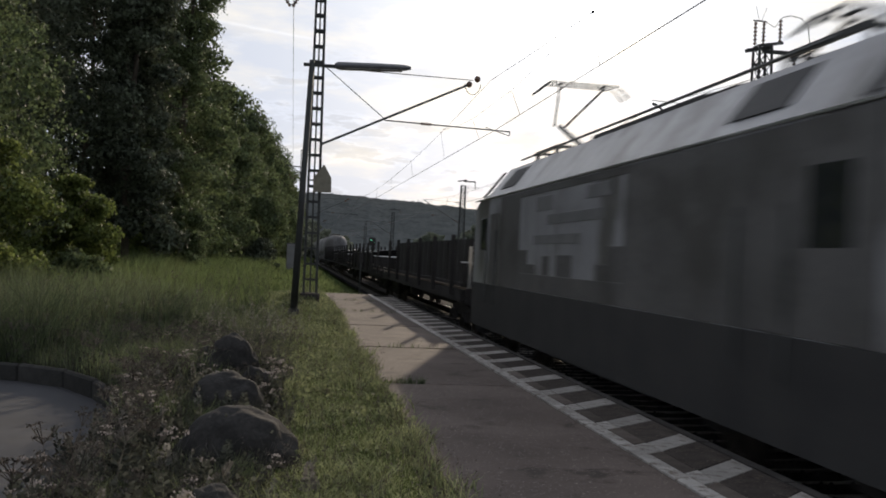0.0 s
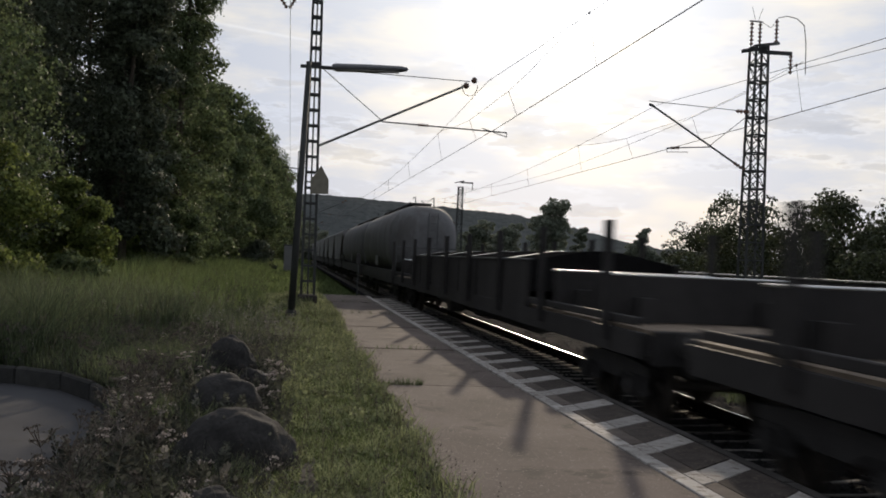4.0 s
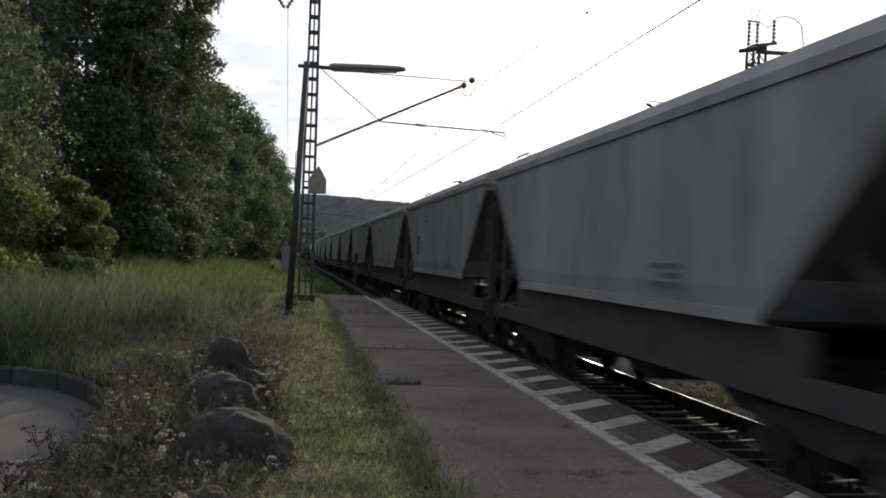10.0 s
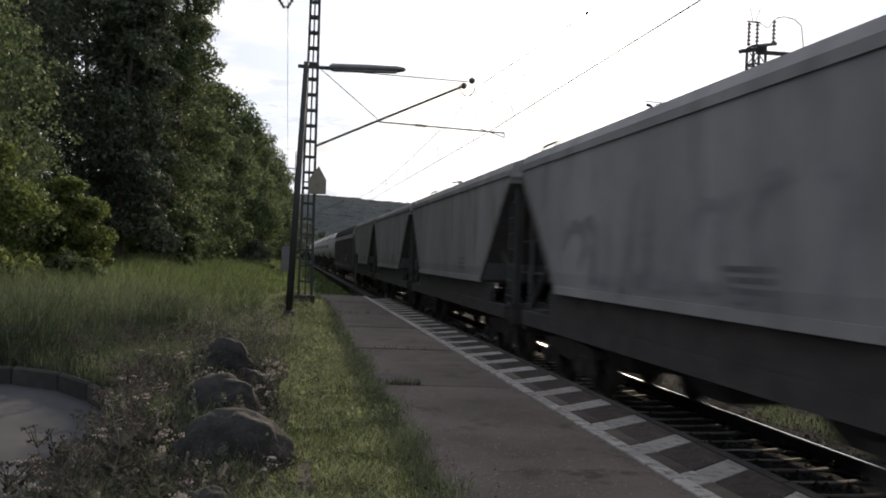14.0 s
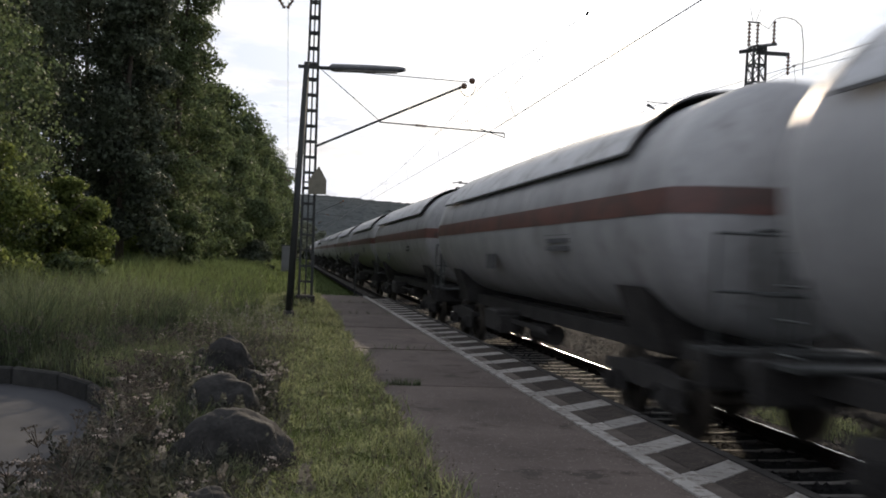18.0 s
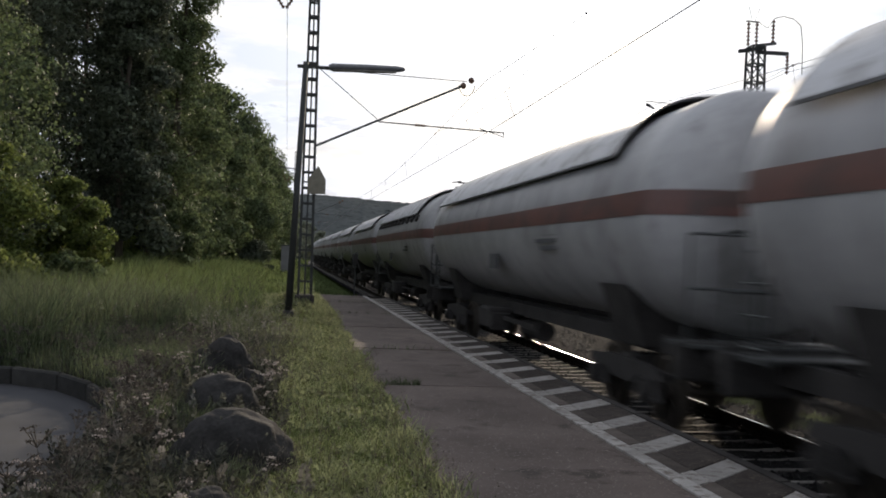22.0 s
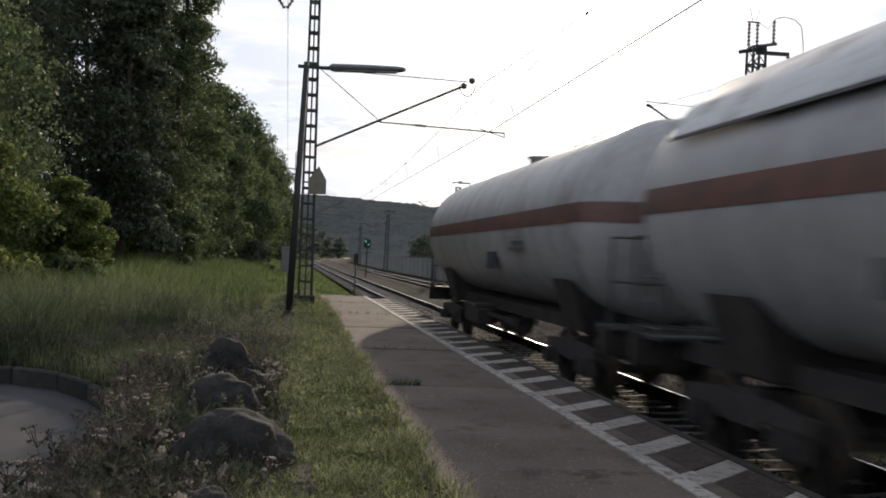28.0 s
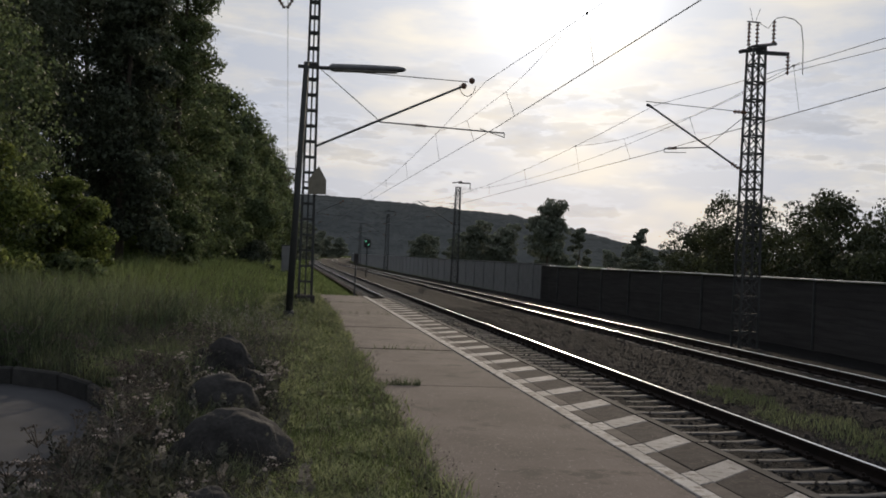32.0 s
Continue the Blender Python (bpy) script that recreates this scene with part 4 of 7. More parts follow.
# pointed signal board on the first mast
sign = thing("signal_board", "pointed weathered dark board bolted to the mast", "sign", pose(0.67, 24.15, 3.55))
bm = bmesh.new()
pts = [(-0.23, 0.0), (0.24, 0.02), (0.23, 0.4), (0.02, 0.76), (-0.24, 0.38)]
loft(bm, [[(x, y, z) for x, z in pts] for y in (-0.012, 0.012)])
part("board", bm, M_SIGN, sign)
bm = bmesh.new()
bar(bm, (-0.35, 0.04, 0.14), (0.15, 0.04, 0.14), 0.03, 0.04)
bar(bm, (-0.35, 0.04, 0.32), (0.15, 0.04, 0.32), 0.03, 0.04)
part("strap", bm, M_STEEL, sign)

# board on a thin post at the platform's end, and the green signal up the line
post = thing("marker_post", "thin dark post with a small board at the platform's end", "sign post", pose(2.75, 37.2, 0.1))
bm = bmesh.new()
rod(bm, (0, 0, -0.3), (0, 0, 2.0), 0.03, 8)
part("post", bm, M_STEEL, post)
bm = bevelled(-0.09, 0.09, -0.05, -0.03, 1.5, 1.95, 0.01, 1)
part("board", bm, M_BLACK, post)
sig = thing("light_signal", "low light signal showing green, on a slim mast", "railway signal", pose(8.3, 97.0, -0.35))
bm = bmesh.new()
rod(bm, (0, 0, -0.2), (0, 0, 3.3), 0.06, 8)
part("mast", bm, M_STEEL_G, sig)
bm = bevelled(-0.36, 0.36, -0.1, 0.1, 3.2, 4.1, 0.08, 2)
part("signal_head", bm, M_BLACK, sig)
for lx, lz in ((-0.14, 3.82), (0.14, 3.5)):
    bm = bmesh.new()
    lathe(bm, (lx, -0.14, lz), (0, -1, 0), [(0, 0.05), (0.02, 0.045), (0.03, 0.01)], 12)
    part("lens", bm, glow("green signal light", (0.25, 1.0, 0.6), 1.2), sig, "lit green lens")
bm = bmesh.new()
for k in range(9):
    bar(bm, (-0.16, 0.1, 0.3 + 0.3 * k), (0.16, 0.1, 0.3 + 0.3 * k), 0.02, 0.02)
bar(bm, (-0.16, 0.1, 0), (-0.16, 0.1, 3.0), 0.02, 0.02)
bar(bm, (0.16, 0.1, 0), (0.16, 0.1, 3.0), 0.02, 0.02)
part("ladder", bm, M_STEEL, sig)

# ---- trees, grass, boulders ----
def leaf_quads(rng, centres, size, flat=0.0):
    """A folded leaf of four corners at each centre, turned at random."""
    n = len(centres)
    d = rng.normal(size=(n, 3))
    d[:, 2] -= flat
    d /= np.linalg.norm(d, axis=1, keepdims=True)
    s = np.cross(d, rng.normal(size=(n, 3)))
    s /= np.linalg.norm(s, axis=1, keepdims=True)
    ln = (size * rng.uniform(0.6, 1.4, n))[:, None]
    w = ln * rng.uniform(0.3, 0.45, (n, 1))
    up = np.cross(s, d) * ln * 0.12
    return np.stack([centres - d * ln * 0.5, centres + s * w + up, centres + d * ln * 0.5, centres - s * w + up], 1)


def crown_leaves(rng, lobes, n, size):
    """Leaves on the skins of many small flattened clumps, which sit on the lobes of a crown; some loose ones fill the inside."""
    L = np.array(lobes)
    area = L[:, 3] * L[:, 4]
    per = 64
    pick = rng.choice(len(L), n // per + 1, p=area / area.sum())
    d = rng.normal(size=(len(pick), 3)) + np.array([0, 0, 0.15])
    d /= np.linalg.norm(d, axis=1, keepdims=True)
    cc = L[pick, :3] + d * L[pick][:, [3, 3, 4]] * rng.uniform(0.55, 1.08, (len(pick), 1))
    cr = np.minimum(size * rng.uniform(2.6, 6.2, len(pick)), L[pick, 3] * 0.6)
    own = np.repeat(np.arange(len(pick)), per)[:n]
    e = rng.normal(size=(n, 3)) + 0.55 * d[own] + np.array([0, 0, 0.25])
    e /= np.linalg.norm(e, axis=1, keepdims=True)
    P = cc[own] + e * (cr[own] * rng.uniform(0.55, 1.12, n))[:, None] * np.array([1, 1, 0.72])
    loose = rng.random(n) < 0.14
    P = np.where(loose[:, None], L[pick[own], :3] + rng.normal(size=(n, 3)) * L[pick[own]][:, [3, 3, 4]] * 0.42, P)
    face = e + rng.normal(size=(n, 3)) * 0.5
    face /= np.linalg.norm(face, axis=1, keepdims=True)
    way = rng.normal(size=(n, 3)) - np.array([0, 0, 0.9])
    way -= face * np.sum(way * face, axis=1, keepdims=True)
    way /= np.linalg.norm(way, axis=1, keepdims=True) + 1e-6
    side = np.cross(face, way)
    ln = (size * rng.uniform(0.6, 1.4, n))[:, None]
    w = ln * rng.uniform(0.32, 0.46, (n, 1))
    lift = face * ln * 0.13
    return np.stack([P - way * ln * 0.5, P + side * w + lift, P + way * ln * 0.5, P - side * w + lift], 1)


def tree_parts(ob, seed, h, r, n, size, leafmat, low=0.6, trunk_r=0.24, lobes_n=30, slim=1.0):
    """Trunk, limbs and a crown of leaves under an empty that stands at the foot."""
    rng = np.random.default_rng(seed)
    bm = bmesh.new()
    top = h * 0.82
    pts = [Vector((0, 0, -0.3)), Vector((rng.normal(0, 0.1), rng.normal(0, 0.1), h * 0.25)), Vector((rng.normal(0, 0.3), rng.normal(0, 0.3), h * 0.55)), Vector((rng.normal(0, 0.4), rng.normal(0, 0.4), top))]
    rr = [trunk_r * 1.25, trunk_r * 0.85, trunk_r * 0.55, trunk_r * 0.12]
    for a, b, ra, rb in zip(pts, pts[1:], rr, rr[1:]):
        rod(bm, a, b, ra, 9, rb)
    part("trunk", bm, M_BARK, ob, smooth=True)
    lobes = []
    for k in range(lobes_n):
        f = (k + 0.5) / lobes_n
        z = low + (h - low) * (0.08 + 0.86 * f)
        env = r * (0.5 + 0.6 * math.sin(math.pi * min(1, 0.2 + 0.8 * f))) * (1.05 - 0.45 * f) * slim
        a = k * 2.4 + rng.uniform(-0.5, 0.5)
        d = env * rng.uniform(0.35, 0.75)
        lr = r * rng.uniform(0.2, 0.46)
        lobes.append((d * math.cos(a), d * math.sin(a), z, lr, lr * rng.uniform(0.6, 0.9)))
        if k % 4 == 0:
            s = pts[1].lerp(pts[3], max(0.0, min(1, (z / h - 0.3) / 0.55)))
            bm = bmesh.new()
            rod(bm, s, (d * math.cos(a), d * math.sin(a), z), trunk_r * 0.28, 6, trunk_r * 0.06)
            part("limb", bm, M_BARK, ob)
    q = crown_leaves(rng, lobes, n, size)
    q[:, :, 2] = np.maximum(q[:, :, 2], 0.12)
    me = polys("crown", q, leafmat)
    c = new("crown", me)
    c.parent = ob


def make_tree(x, y, z, seed, h, r, n, size, leafmat, label, low=0.6, group="", **kw):
    ob = thing("tree", label, "tree", pose(x, y, z), group=group)
    tree_parts(ob, seed, h, r, n, size, leafmat, low, **kw)
    return ob


ROW = "tall trees beside the line"
# the tall row on the left, dense to the ground; the dark recess behind the first trees is shade painted into M_LEAF_N
a1 = make_tree(-8.75, 22.8, 0.5, 11, 20, 4.2, 105000, 0.092, M_LEAF_A, "tall broad-leaved tree in full leaf, lit from behind", 0.2, ROW)
b1 = make_tree(-13.4, 33.0, 0.6, 12, 21, 4.3, 46000, 0.18, M_LEAF_N, "tall tree with leaves darkened for shade", 0.3, ROW)
c1 = make_tree(-6.35, 50.0, 0.5, 13, 21, 2.75, 52000, 0.15, M_LEAF_A, "tall slim broad-leaved tree in full leaf", 0.3, ROW)
b2 = make_tree(-7.35, 42.0, 0.5, 15, 20, 2.1, 46000, 0.17, M_LEAF_N, "tall slim tree with leaves darkened for shade", 0.2, ROW, lobes_n=64, trunk_r=0.16)
d2 = make_tree(-7.0, 59.0, 0.4, 14, 14.5, 3.6, 24000, 0.22, M_LEAF_A, "middling broad-leaved tree beside the line", 0.2, ROW, trunk_r=0.18)
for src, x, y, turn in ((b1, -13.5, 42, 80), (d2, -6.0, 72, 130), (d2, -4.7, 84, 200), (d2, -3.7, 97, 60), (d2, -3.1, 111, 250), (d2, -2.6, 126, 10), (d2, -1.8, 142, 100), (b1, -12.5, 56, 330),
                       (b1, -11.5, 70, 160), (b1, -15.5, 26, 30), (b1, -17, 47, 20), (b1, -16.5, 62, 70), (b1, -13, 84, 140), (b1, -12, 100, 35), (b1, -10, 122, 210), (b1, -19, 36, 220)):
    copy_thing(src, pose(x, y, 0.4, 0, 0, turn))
# underwood along the row
bush = make_tree(-6.9, 21.5, 0.4, 21, 4.2, 1.9, 26000, 0.085, M_LEAF_E, "yellow-green leafy bush at the foot of the trees", 0.05, "bushes", trunk_r=0.08, lobes_n=10)
for k, (x, y) in enumerate(((-8.3, 25.0), (-7.0, 49), (-6.6, 58), (-6.8, 70), (-6.2, 84), (-5.6, 98), (-5, 112), (-4.4, 126), (-9.5, 19), (-13, 18.5))):
    copy_thing(bush, pose(x, y, 0.35, 0, 0, k * 71))
make_tree(-5.75, 25.0, 0.4, 22, 3.3, 1.2, 15000, 0.1, M_LEAF_E, "young yellow-green tree in front of dark woods", 0.05, "bushes", trunk_r=0.06, lobes_n=11)
make_tree(-5.0, 22.6, 0.4, 23, 1.2, 0.95, 7000, 0.085, M_LEAF_A, "low grey-green bush at the meadow's edge", 0.05, "bushes", trunk_r=0.04, lobes_n=8)
make_tree(-5.3, 45.0, 0.4, 24, 3.4, 1.6, 12000, 0.12, M_LEAF_A, "leafy bush at the meadow's far edge", 0.05, "bushes", trunk_r=0.06, lobes_n=10)
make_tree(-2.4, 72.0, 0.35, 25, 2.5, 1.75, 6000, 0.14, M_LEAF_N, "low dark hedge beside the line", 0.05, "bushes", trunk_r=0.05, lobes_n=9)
cab = thing("trackside_cabinet", "small pale trackside cabinet behind the meadow", "cabinet", pose(-0.15, 71.0, 0.2))
part("cabinet_body", bevelled(-0.36, 0.36, -0.3, 0.3, 0.0, 2.25, 0.03, 1), M_WALL_L, cab)
part("cabinet_roof", bevelled(-0.42, 0.42, -0.36, 0.36, 2.25, 2.33, 0.02, 1), M_STEEL, cab, "grey overhanging lid")
part("cabinet_door", bevelled(-0.3, 0.3, -0.32, -0.303, 0.15, 2.1, 0.006, 1), M_WALL_L, cab)
# beyond the noise barrier
RIGHT = "trees behind the noise barrier"
d1 = make_tree(25.5, 41.0, -0.2, 31, 5.7, 2.6, 7000, 0.14, M_LEAF_D, "loose-crowned garden tree behind the barrier", 0.6, RIGHT, trunk_r=0.12, lobes_n=15)
e1 = make_tree(23.8, 47.5, -0.2, 32, 4.8, 2.7, 7000, 0.14, M_LEAF_D, "low spreading tree behind the barrier", 0.5, RIGHT, trunk_r=0.12, lobes_n=13)
for src, x, y, turn in ((e1, 25.0, 53, 120), (d1, 23.6, 36.0, 70), (d1, 26, 33.5, 200), (e1, 22.5, 30.0, 20), (e1, 27.5, 46, 250), (d1, 29.5, 37, 300), (e1, 27, 29, 40), (e1, 24.5, 25, 160), (e1, 29, 58, 90), (d1, 21.8, 40.5, 140), (d1, 25.2, 31.2, 20)):
    copy_thing(src, pose(x, y, -0.2, 0, 0, turn))
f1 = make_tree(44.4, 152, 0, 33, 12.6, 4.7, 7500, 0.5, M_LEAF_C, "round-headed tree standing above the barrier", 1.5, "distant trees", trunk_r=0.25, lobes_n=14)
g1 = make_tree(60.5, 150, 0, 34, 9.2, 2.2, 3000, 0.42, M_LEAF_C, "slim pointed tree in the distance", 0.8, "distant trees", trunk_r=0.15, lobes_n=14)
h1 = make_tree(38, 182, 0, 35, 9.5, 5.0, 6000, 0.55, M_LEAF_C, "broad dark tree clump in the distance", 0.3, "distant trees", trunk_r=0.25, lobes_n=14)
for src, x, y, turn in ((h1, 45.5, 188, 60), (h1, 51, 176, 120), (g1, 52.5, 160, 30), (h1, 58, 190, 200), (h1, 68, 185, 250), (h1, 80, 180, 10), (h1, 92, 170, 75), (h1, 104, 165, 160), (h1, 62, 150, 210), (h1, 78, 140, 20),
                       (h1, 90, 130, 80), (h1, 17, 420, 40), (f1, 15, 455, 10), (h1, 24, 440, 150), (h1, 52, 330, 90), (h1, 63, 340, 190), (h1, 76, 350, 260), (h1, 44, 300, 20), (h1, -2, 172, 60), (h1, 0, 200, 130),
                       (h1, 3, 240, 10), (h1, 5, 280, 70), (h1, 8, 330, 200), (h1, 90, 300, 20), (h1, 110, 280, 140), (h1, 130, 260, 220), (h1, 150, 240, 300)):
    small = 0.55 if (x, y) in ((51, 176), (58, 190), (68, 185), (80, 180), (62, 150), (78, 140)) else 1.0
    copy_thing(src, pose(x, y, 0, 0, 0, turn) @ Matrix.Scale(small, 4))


def patches(x, y, step, seed):
    """Smooth random values from 0 to 1 over the ground, with features of about that many metres."""
    g = np.random.default_rng(seed).random((64, 64))
    u, v = np.asarray(x) / step + 900.0, np.asarray(y) / step + 900.0
    i, j = np.floor(u).astype(int), np.floor(v).astype(int)
    a, b = u - i, v - j
    a, b = a * a * (3 - 2 * a), b * b * (3 - 2 * b)
    def at(p, q):
        return g[p % 64, q % 64]
    return (at(i, j) * (1 - a) + at(i + 1, j) * a) * (1 - b) + (at(i, j + 1) * (1 - a) + at(i + 1, j + 1) * a) * b


def blades(rng, x, y, h, w, droop=0.35):
    """Two-piece grass blades: a lower and an upper face each."""
    n = len(x)
    z = np.array([ground_z(a, b) for a, b in zip(x, y)])
    a = rng.uniform(0, 6.283, n)
    dx, dy = np.cos(a) * w * 0.5, np.sin(a) * w * 0.5
    ln = rng.normal(0, droop, (n, 2)) * h[:, None]
    p = np.stack([x, y, z - 0.02], 1)
    m = p + np.stack([ln[:, 0] * 0.3, ln[:, 1] * 0.3, h * 0.55], 1)
    t = p + np.stack([ln[:, 0], ln[:, 1], h], 1)
    s = np.stack([dx, dy, np.zeros(n)], 1)
    return np.concatenate([np.stack([p - s, p + s, m + s * 0.7, m - s * 0.7], 1), np.stack([m - s * 0.7, m + s * 0.7, t + s * 0.08, t - s * 0.08], 1)], 0)


def scatter(rng, n, x0, x1, y0, y1, power=1.0):
    y = y0 + (y1 - y0) * rng.random(n) ** power
    return rng.uniform(x0, x1, n), y


def off_road(x, y):
    return np.array([not (b < 12.6 and a < road_edge(b) + 0.14) for a, b in zip(x, y)])


rng = np.random.default_rng(5)
# mown verge between boulders and platform, tufted
x, y = scatter(rng, 92000, -1.6, 1.3, 4.5, 44, 1.7)
k = off_road(x, y) & ((x < 1.2 + 0.08 * np.sin(y * 5.1) + 0.07 * np.sin(y * 13.0)) | (y > PLAT_END))
k &= rng.random(len(x)) < 0.45 + 0.8 * patches(x, y, 0.22, 41)
x, y = x[k], y[k]
h = rng.uniform(0.04, 0.12, len(x)) * (0.45 + 1.5 * patches(x, y, 0.3, 42) ** 1.5) * (0.7 + 0.7 * patches(x, y, 1.4, 43))
tagged(new("verge_grass", polys("verge_grass", blades(rng, x, y, h, 0.0055 + 0.0006 * y, 0.6), M_GRASS)), "short tufted yellow-green verge grass, sunlit", "grass", kind="stuff")
# broad-leaved herbs pressed into the verge
x, y = scatter(rng, 9000, -0.3, 1.25, 4.6, 30, 1.6)
k = patches(x, y, 0.35, 44) > 0.55
x, y = x[k], y[k]
P = np.stack([x, y, np.array([ground_z(a, b) for a, b in zip(x, y)]) + rng.uniform(0.02, 0.09, len(x))], 1)
tagged(new("verge_herbs", polys("verge_herbs", leaf_quads(rng, P, 0.05), M_GRASS)), "small broad leaves among the verge grass", "weeds", kind="stuff")
# tall meadow: dull and weedy in front, behind it grass tinted as if sunlit
for nm, label, n, y0, y1, mt, seed in (("meadow_grass", "tall uncut meadow grass, dull green", 52000, 8, 24, M_GRASS_T, 51), ("lush_meadow", "tall meadow grass with sunlight put into its colour", 46000, 20, 75, M_GRASS_F, 52)):
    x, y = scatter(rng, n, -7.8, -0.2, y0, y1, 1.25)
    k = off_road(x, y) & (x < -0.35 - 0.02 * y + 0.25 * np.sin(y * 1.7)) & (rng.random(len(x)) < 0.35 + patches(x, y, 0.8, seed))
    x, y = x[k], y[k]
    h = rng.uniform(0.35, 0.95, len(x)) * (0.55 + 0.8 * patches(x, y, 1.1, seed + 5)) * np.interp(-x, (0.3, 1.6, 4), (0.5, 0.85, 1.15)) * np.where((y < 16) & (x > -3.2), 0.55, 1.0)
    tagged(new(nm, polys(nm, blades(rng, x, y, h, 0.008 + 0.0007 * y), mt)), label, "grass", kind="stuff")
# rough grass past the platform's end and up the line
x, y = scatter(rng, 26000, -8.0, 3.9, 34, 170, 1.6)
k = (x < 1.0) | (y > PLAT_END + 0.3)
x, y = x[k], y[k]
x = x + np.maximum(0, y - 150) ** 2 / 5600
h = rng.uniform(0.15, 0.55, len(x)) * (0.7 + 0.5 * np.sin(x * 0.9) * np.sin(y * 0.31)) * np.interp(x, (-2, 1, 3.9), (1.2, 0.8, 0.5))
tagged(new("rough_grass", polys("rough_grass", blades(rng, x, y, h, 0.02 + 0.0009 * y), M_GRASS_F)), "rough grass beside the line, tinted as if sunlit", "grass", kind="stuff")
# dry stalks with seed heads among the boulders and along the kerb
def weeds(name, label, n, x0, x1, y0, y1, hmin, hmax, seed, headmat=None, fluff=1.0):
    rng = np.random.default_rng(seed)
    x, y = scatter(rng, n, x0, x1, y0, y1, 1.2)
    k = off_road(x, y) & (x < 0.15)
    x, y = x[k], y[k]
    h = rng.uniform(hmin, hmax, len(x)) * np.where((x > -0.95) & (y < 7.6), 0.55, 1.0)
    st = blades(rng, x, y, h, 0.006 + 0.0 * y, 0.2)
    half = len(st) // 2
    tips = st[half:, 2]
    rep = np.repeat(tips, 26, axis=0) + rng.normal(0, 1, (len(tips) * 26, 3)) * np.array([0.022, 0.022, 0.06]) * fluff
    heads = leaf_quads(rng, rep, 0.015)
    mids = np.repeat(st[:half, 2], 22, axis=0) + rng.normal(0, 1, (half * 22, 3)) * np.array([0.03, 0.03, 0.09])
    leaves = leaf_quads(rng, mids, 0.02)
    ob = thing(name, label, "weeds", kind="stuff")
    for nm, q, mt in (("stalks", st, M_DRY), ("seed_heads", heads, headmat or M_DRY), ("stalk_leaves", leaves, M_WEED)):
        new(nm, polys(nm, q, mt)).parent = ob
    fl = rng.choice(len(tips), len(tips) // 9, replace=False)
    P = np.repeat(tips[fl], 9, axis=0) + rng.normal(0, 0.02, (len(fl) * 9, 3))
    new("flowers", polys("flowers", leaf_quads(rng, P, 0.013), M_PETAL)).parent = ob


def umbels(name, label, n, x0, x1, y0, y1, hmin, hmax, seed, headmat):
    """Branching stalks, each branch ending in a small flat head of many florets, with narrow leaves up the stalk."""
    rng = np.random.default_rng(seed)
    x, y = scatter(rng, n, x0, x1, y0, y1, 1.1)
    k = off_road(x, y) & (x < -0.25 + 0.45 * patches(x, y, 0.6, 3)) & (rng.random(len(x)) < 0.3 + 1.2 * patches(x, y, 0.7, seed))
    x, y = x[k], y[k]
    h = rng.uniform(hmin, hmax, len(x)) * np.where((x > -1.0) & (y < 9.2), 0.5, 1.0)
    st = blades(rng, x, y, h, 0.007, 0.22)
    tips = st[len(x):, 2]
    fork = st[:len(x), 2] * 0.45 + tips * 0.55
    m = 6
    a = rng.uniform(0, 6.283, (len(x), m))
    r = rng.uniform(0.02, 0.13, (len(x), m)) * (h / 0.4)[:, None]
    ends = tips[:, None] + np.stack([np.cos(a) * r, np.sin(a) * r, rng.uniform(-0.07, 0.02, (len(x), m))], 2)
    A, B = np.repeat(fork, m, axis=0), ends.reshape(-1, 3)
    wide = np.array([0.003, 0.001, 0])
    rays = np.stack([A - wide, A + wide, B + wide, B - wide], 1)
    heads = np.repeat(B, 12, axis=0) + rng.normal(0, 1, (len(B) * 12, 3)) * np.array([0.017, 0.017, 0.005])
    low = np.repeat(st[:len(x), 0] * 0.5 + fork * 0.5, 24, axis=0) + rng.normal(0, 1, (len(x) * 24, 3)) * np.array([0.035, 0.035, 0.09])
    low[:, 2] = np.maximum(low[:, 2], 0.3)
    ob = thing(name, label, "weeds", kind="stuff")
    for nm, q, mt in (("stalks", st, M_DRY), ("branches", rays, M_DRY), ("flower_heads", leaf_quads(rng, heads, 0.017, 0.0), headmat), ("stalk_leaves", leaf_quads(rng, low, 0.034, 0.6), M_WEED)):
        new(nm, polys(nm, q, mt)).parent = ob


def plumes(name, label, spots, seed, mt):
    """Feathery stalks: pairs of narrow side leaves that shorten towards the tip."""
    rng = np.random.default_rng(seed)
    out = []
    for px, py, ph in spots:
        z = ground_z(px, py)
        lean = Vector((rng.normal(0, 0.22), rng.normal(0, 0.22), 1)).normalized()
        side = lean.cross(Vector((rng.normal(), rng.normal(), 0.2))).normalized()
        base = Vector((px, py, z))
        out.append([base - side * 0.003, base + side * 0.003, base + lean * ph + side * 0.001, base + lean * ph - side * 0.001])
        for f in np.arange(0.25, 1.0, 0.055):
            c = base + lean * (ph * f)
            ln = ph * 0.3 * (1.08 - f) + 0.02
            for sgn in (-1, 1):
                d = (side * sgn + lean * 0.55 + Vector(rng.normal(0, 0.25, 3))).normalized()
                w = d.cross(lean).normalized().cross(d) * (0.008 + ln * 0.09)
                out.append([c, c + d * ln * 0.5 + w, c + d * ln, c + d * ln * 0.5 - w])
    tagged(new(name, polys(name, np.array([[tuple(p) for p in q] for q in out]), mt)), label, "weeds", kind="stuff")


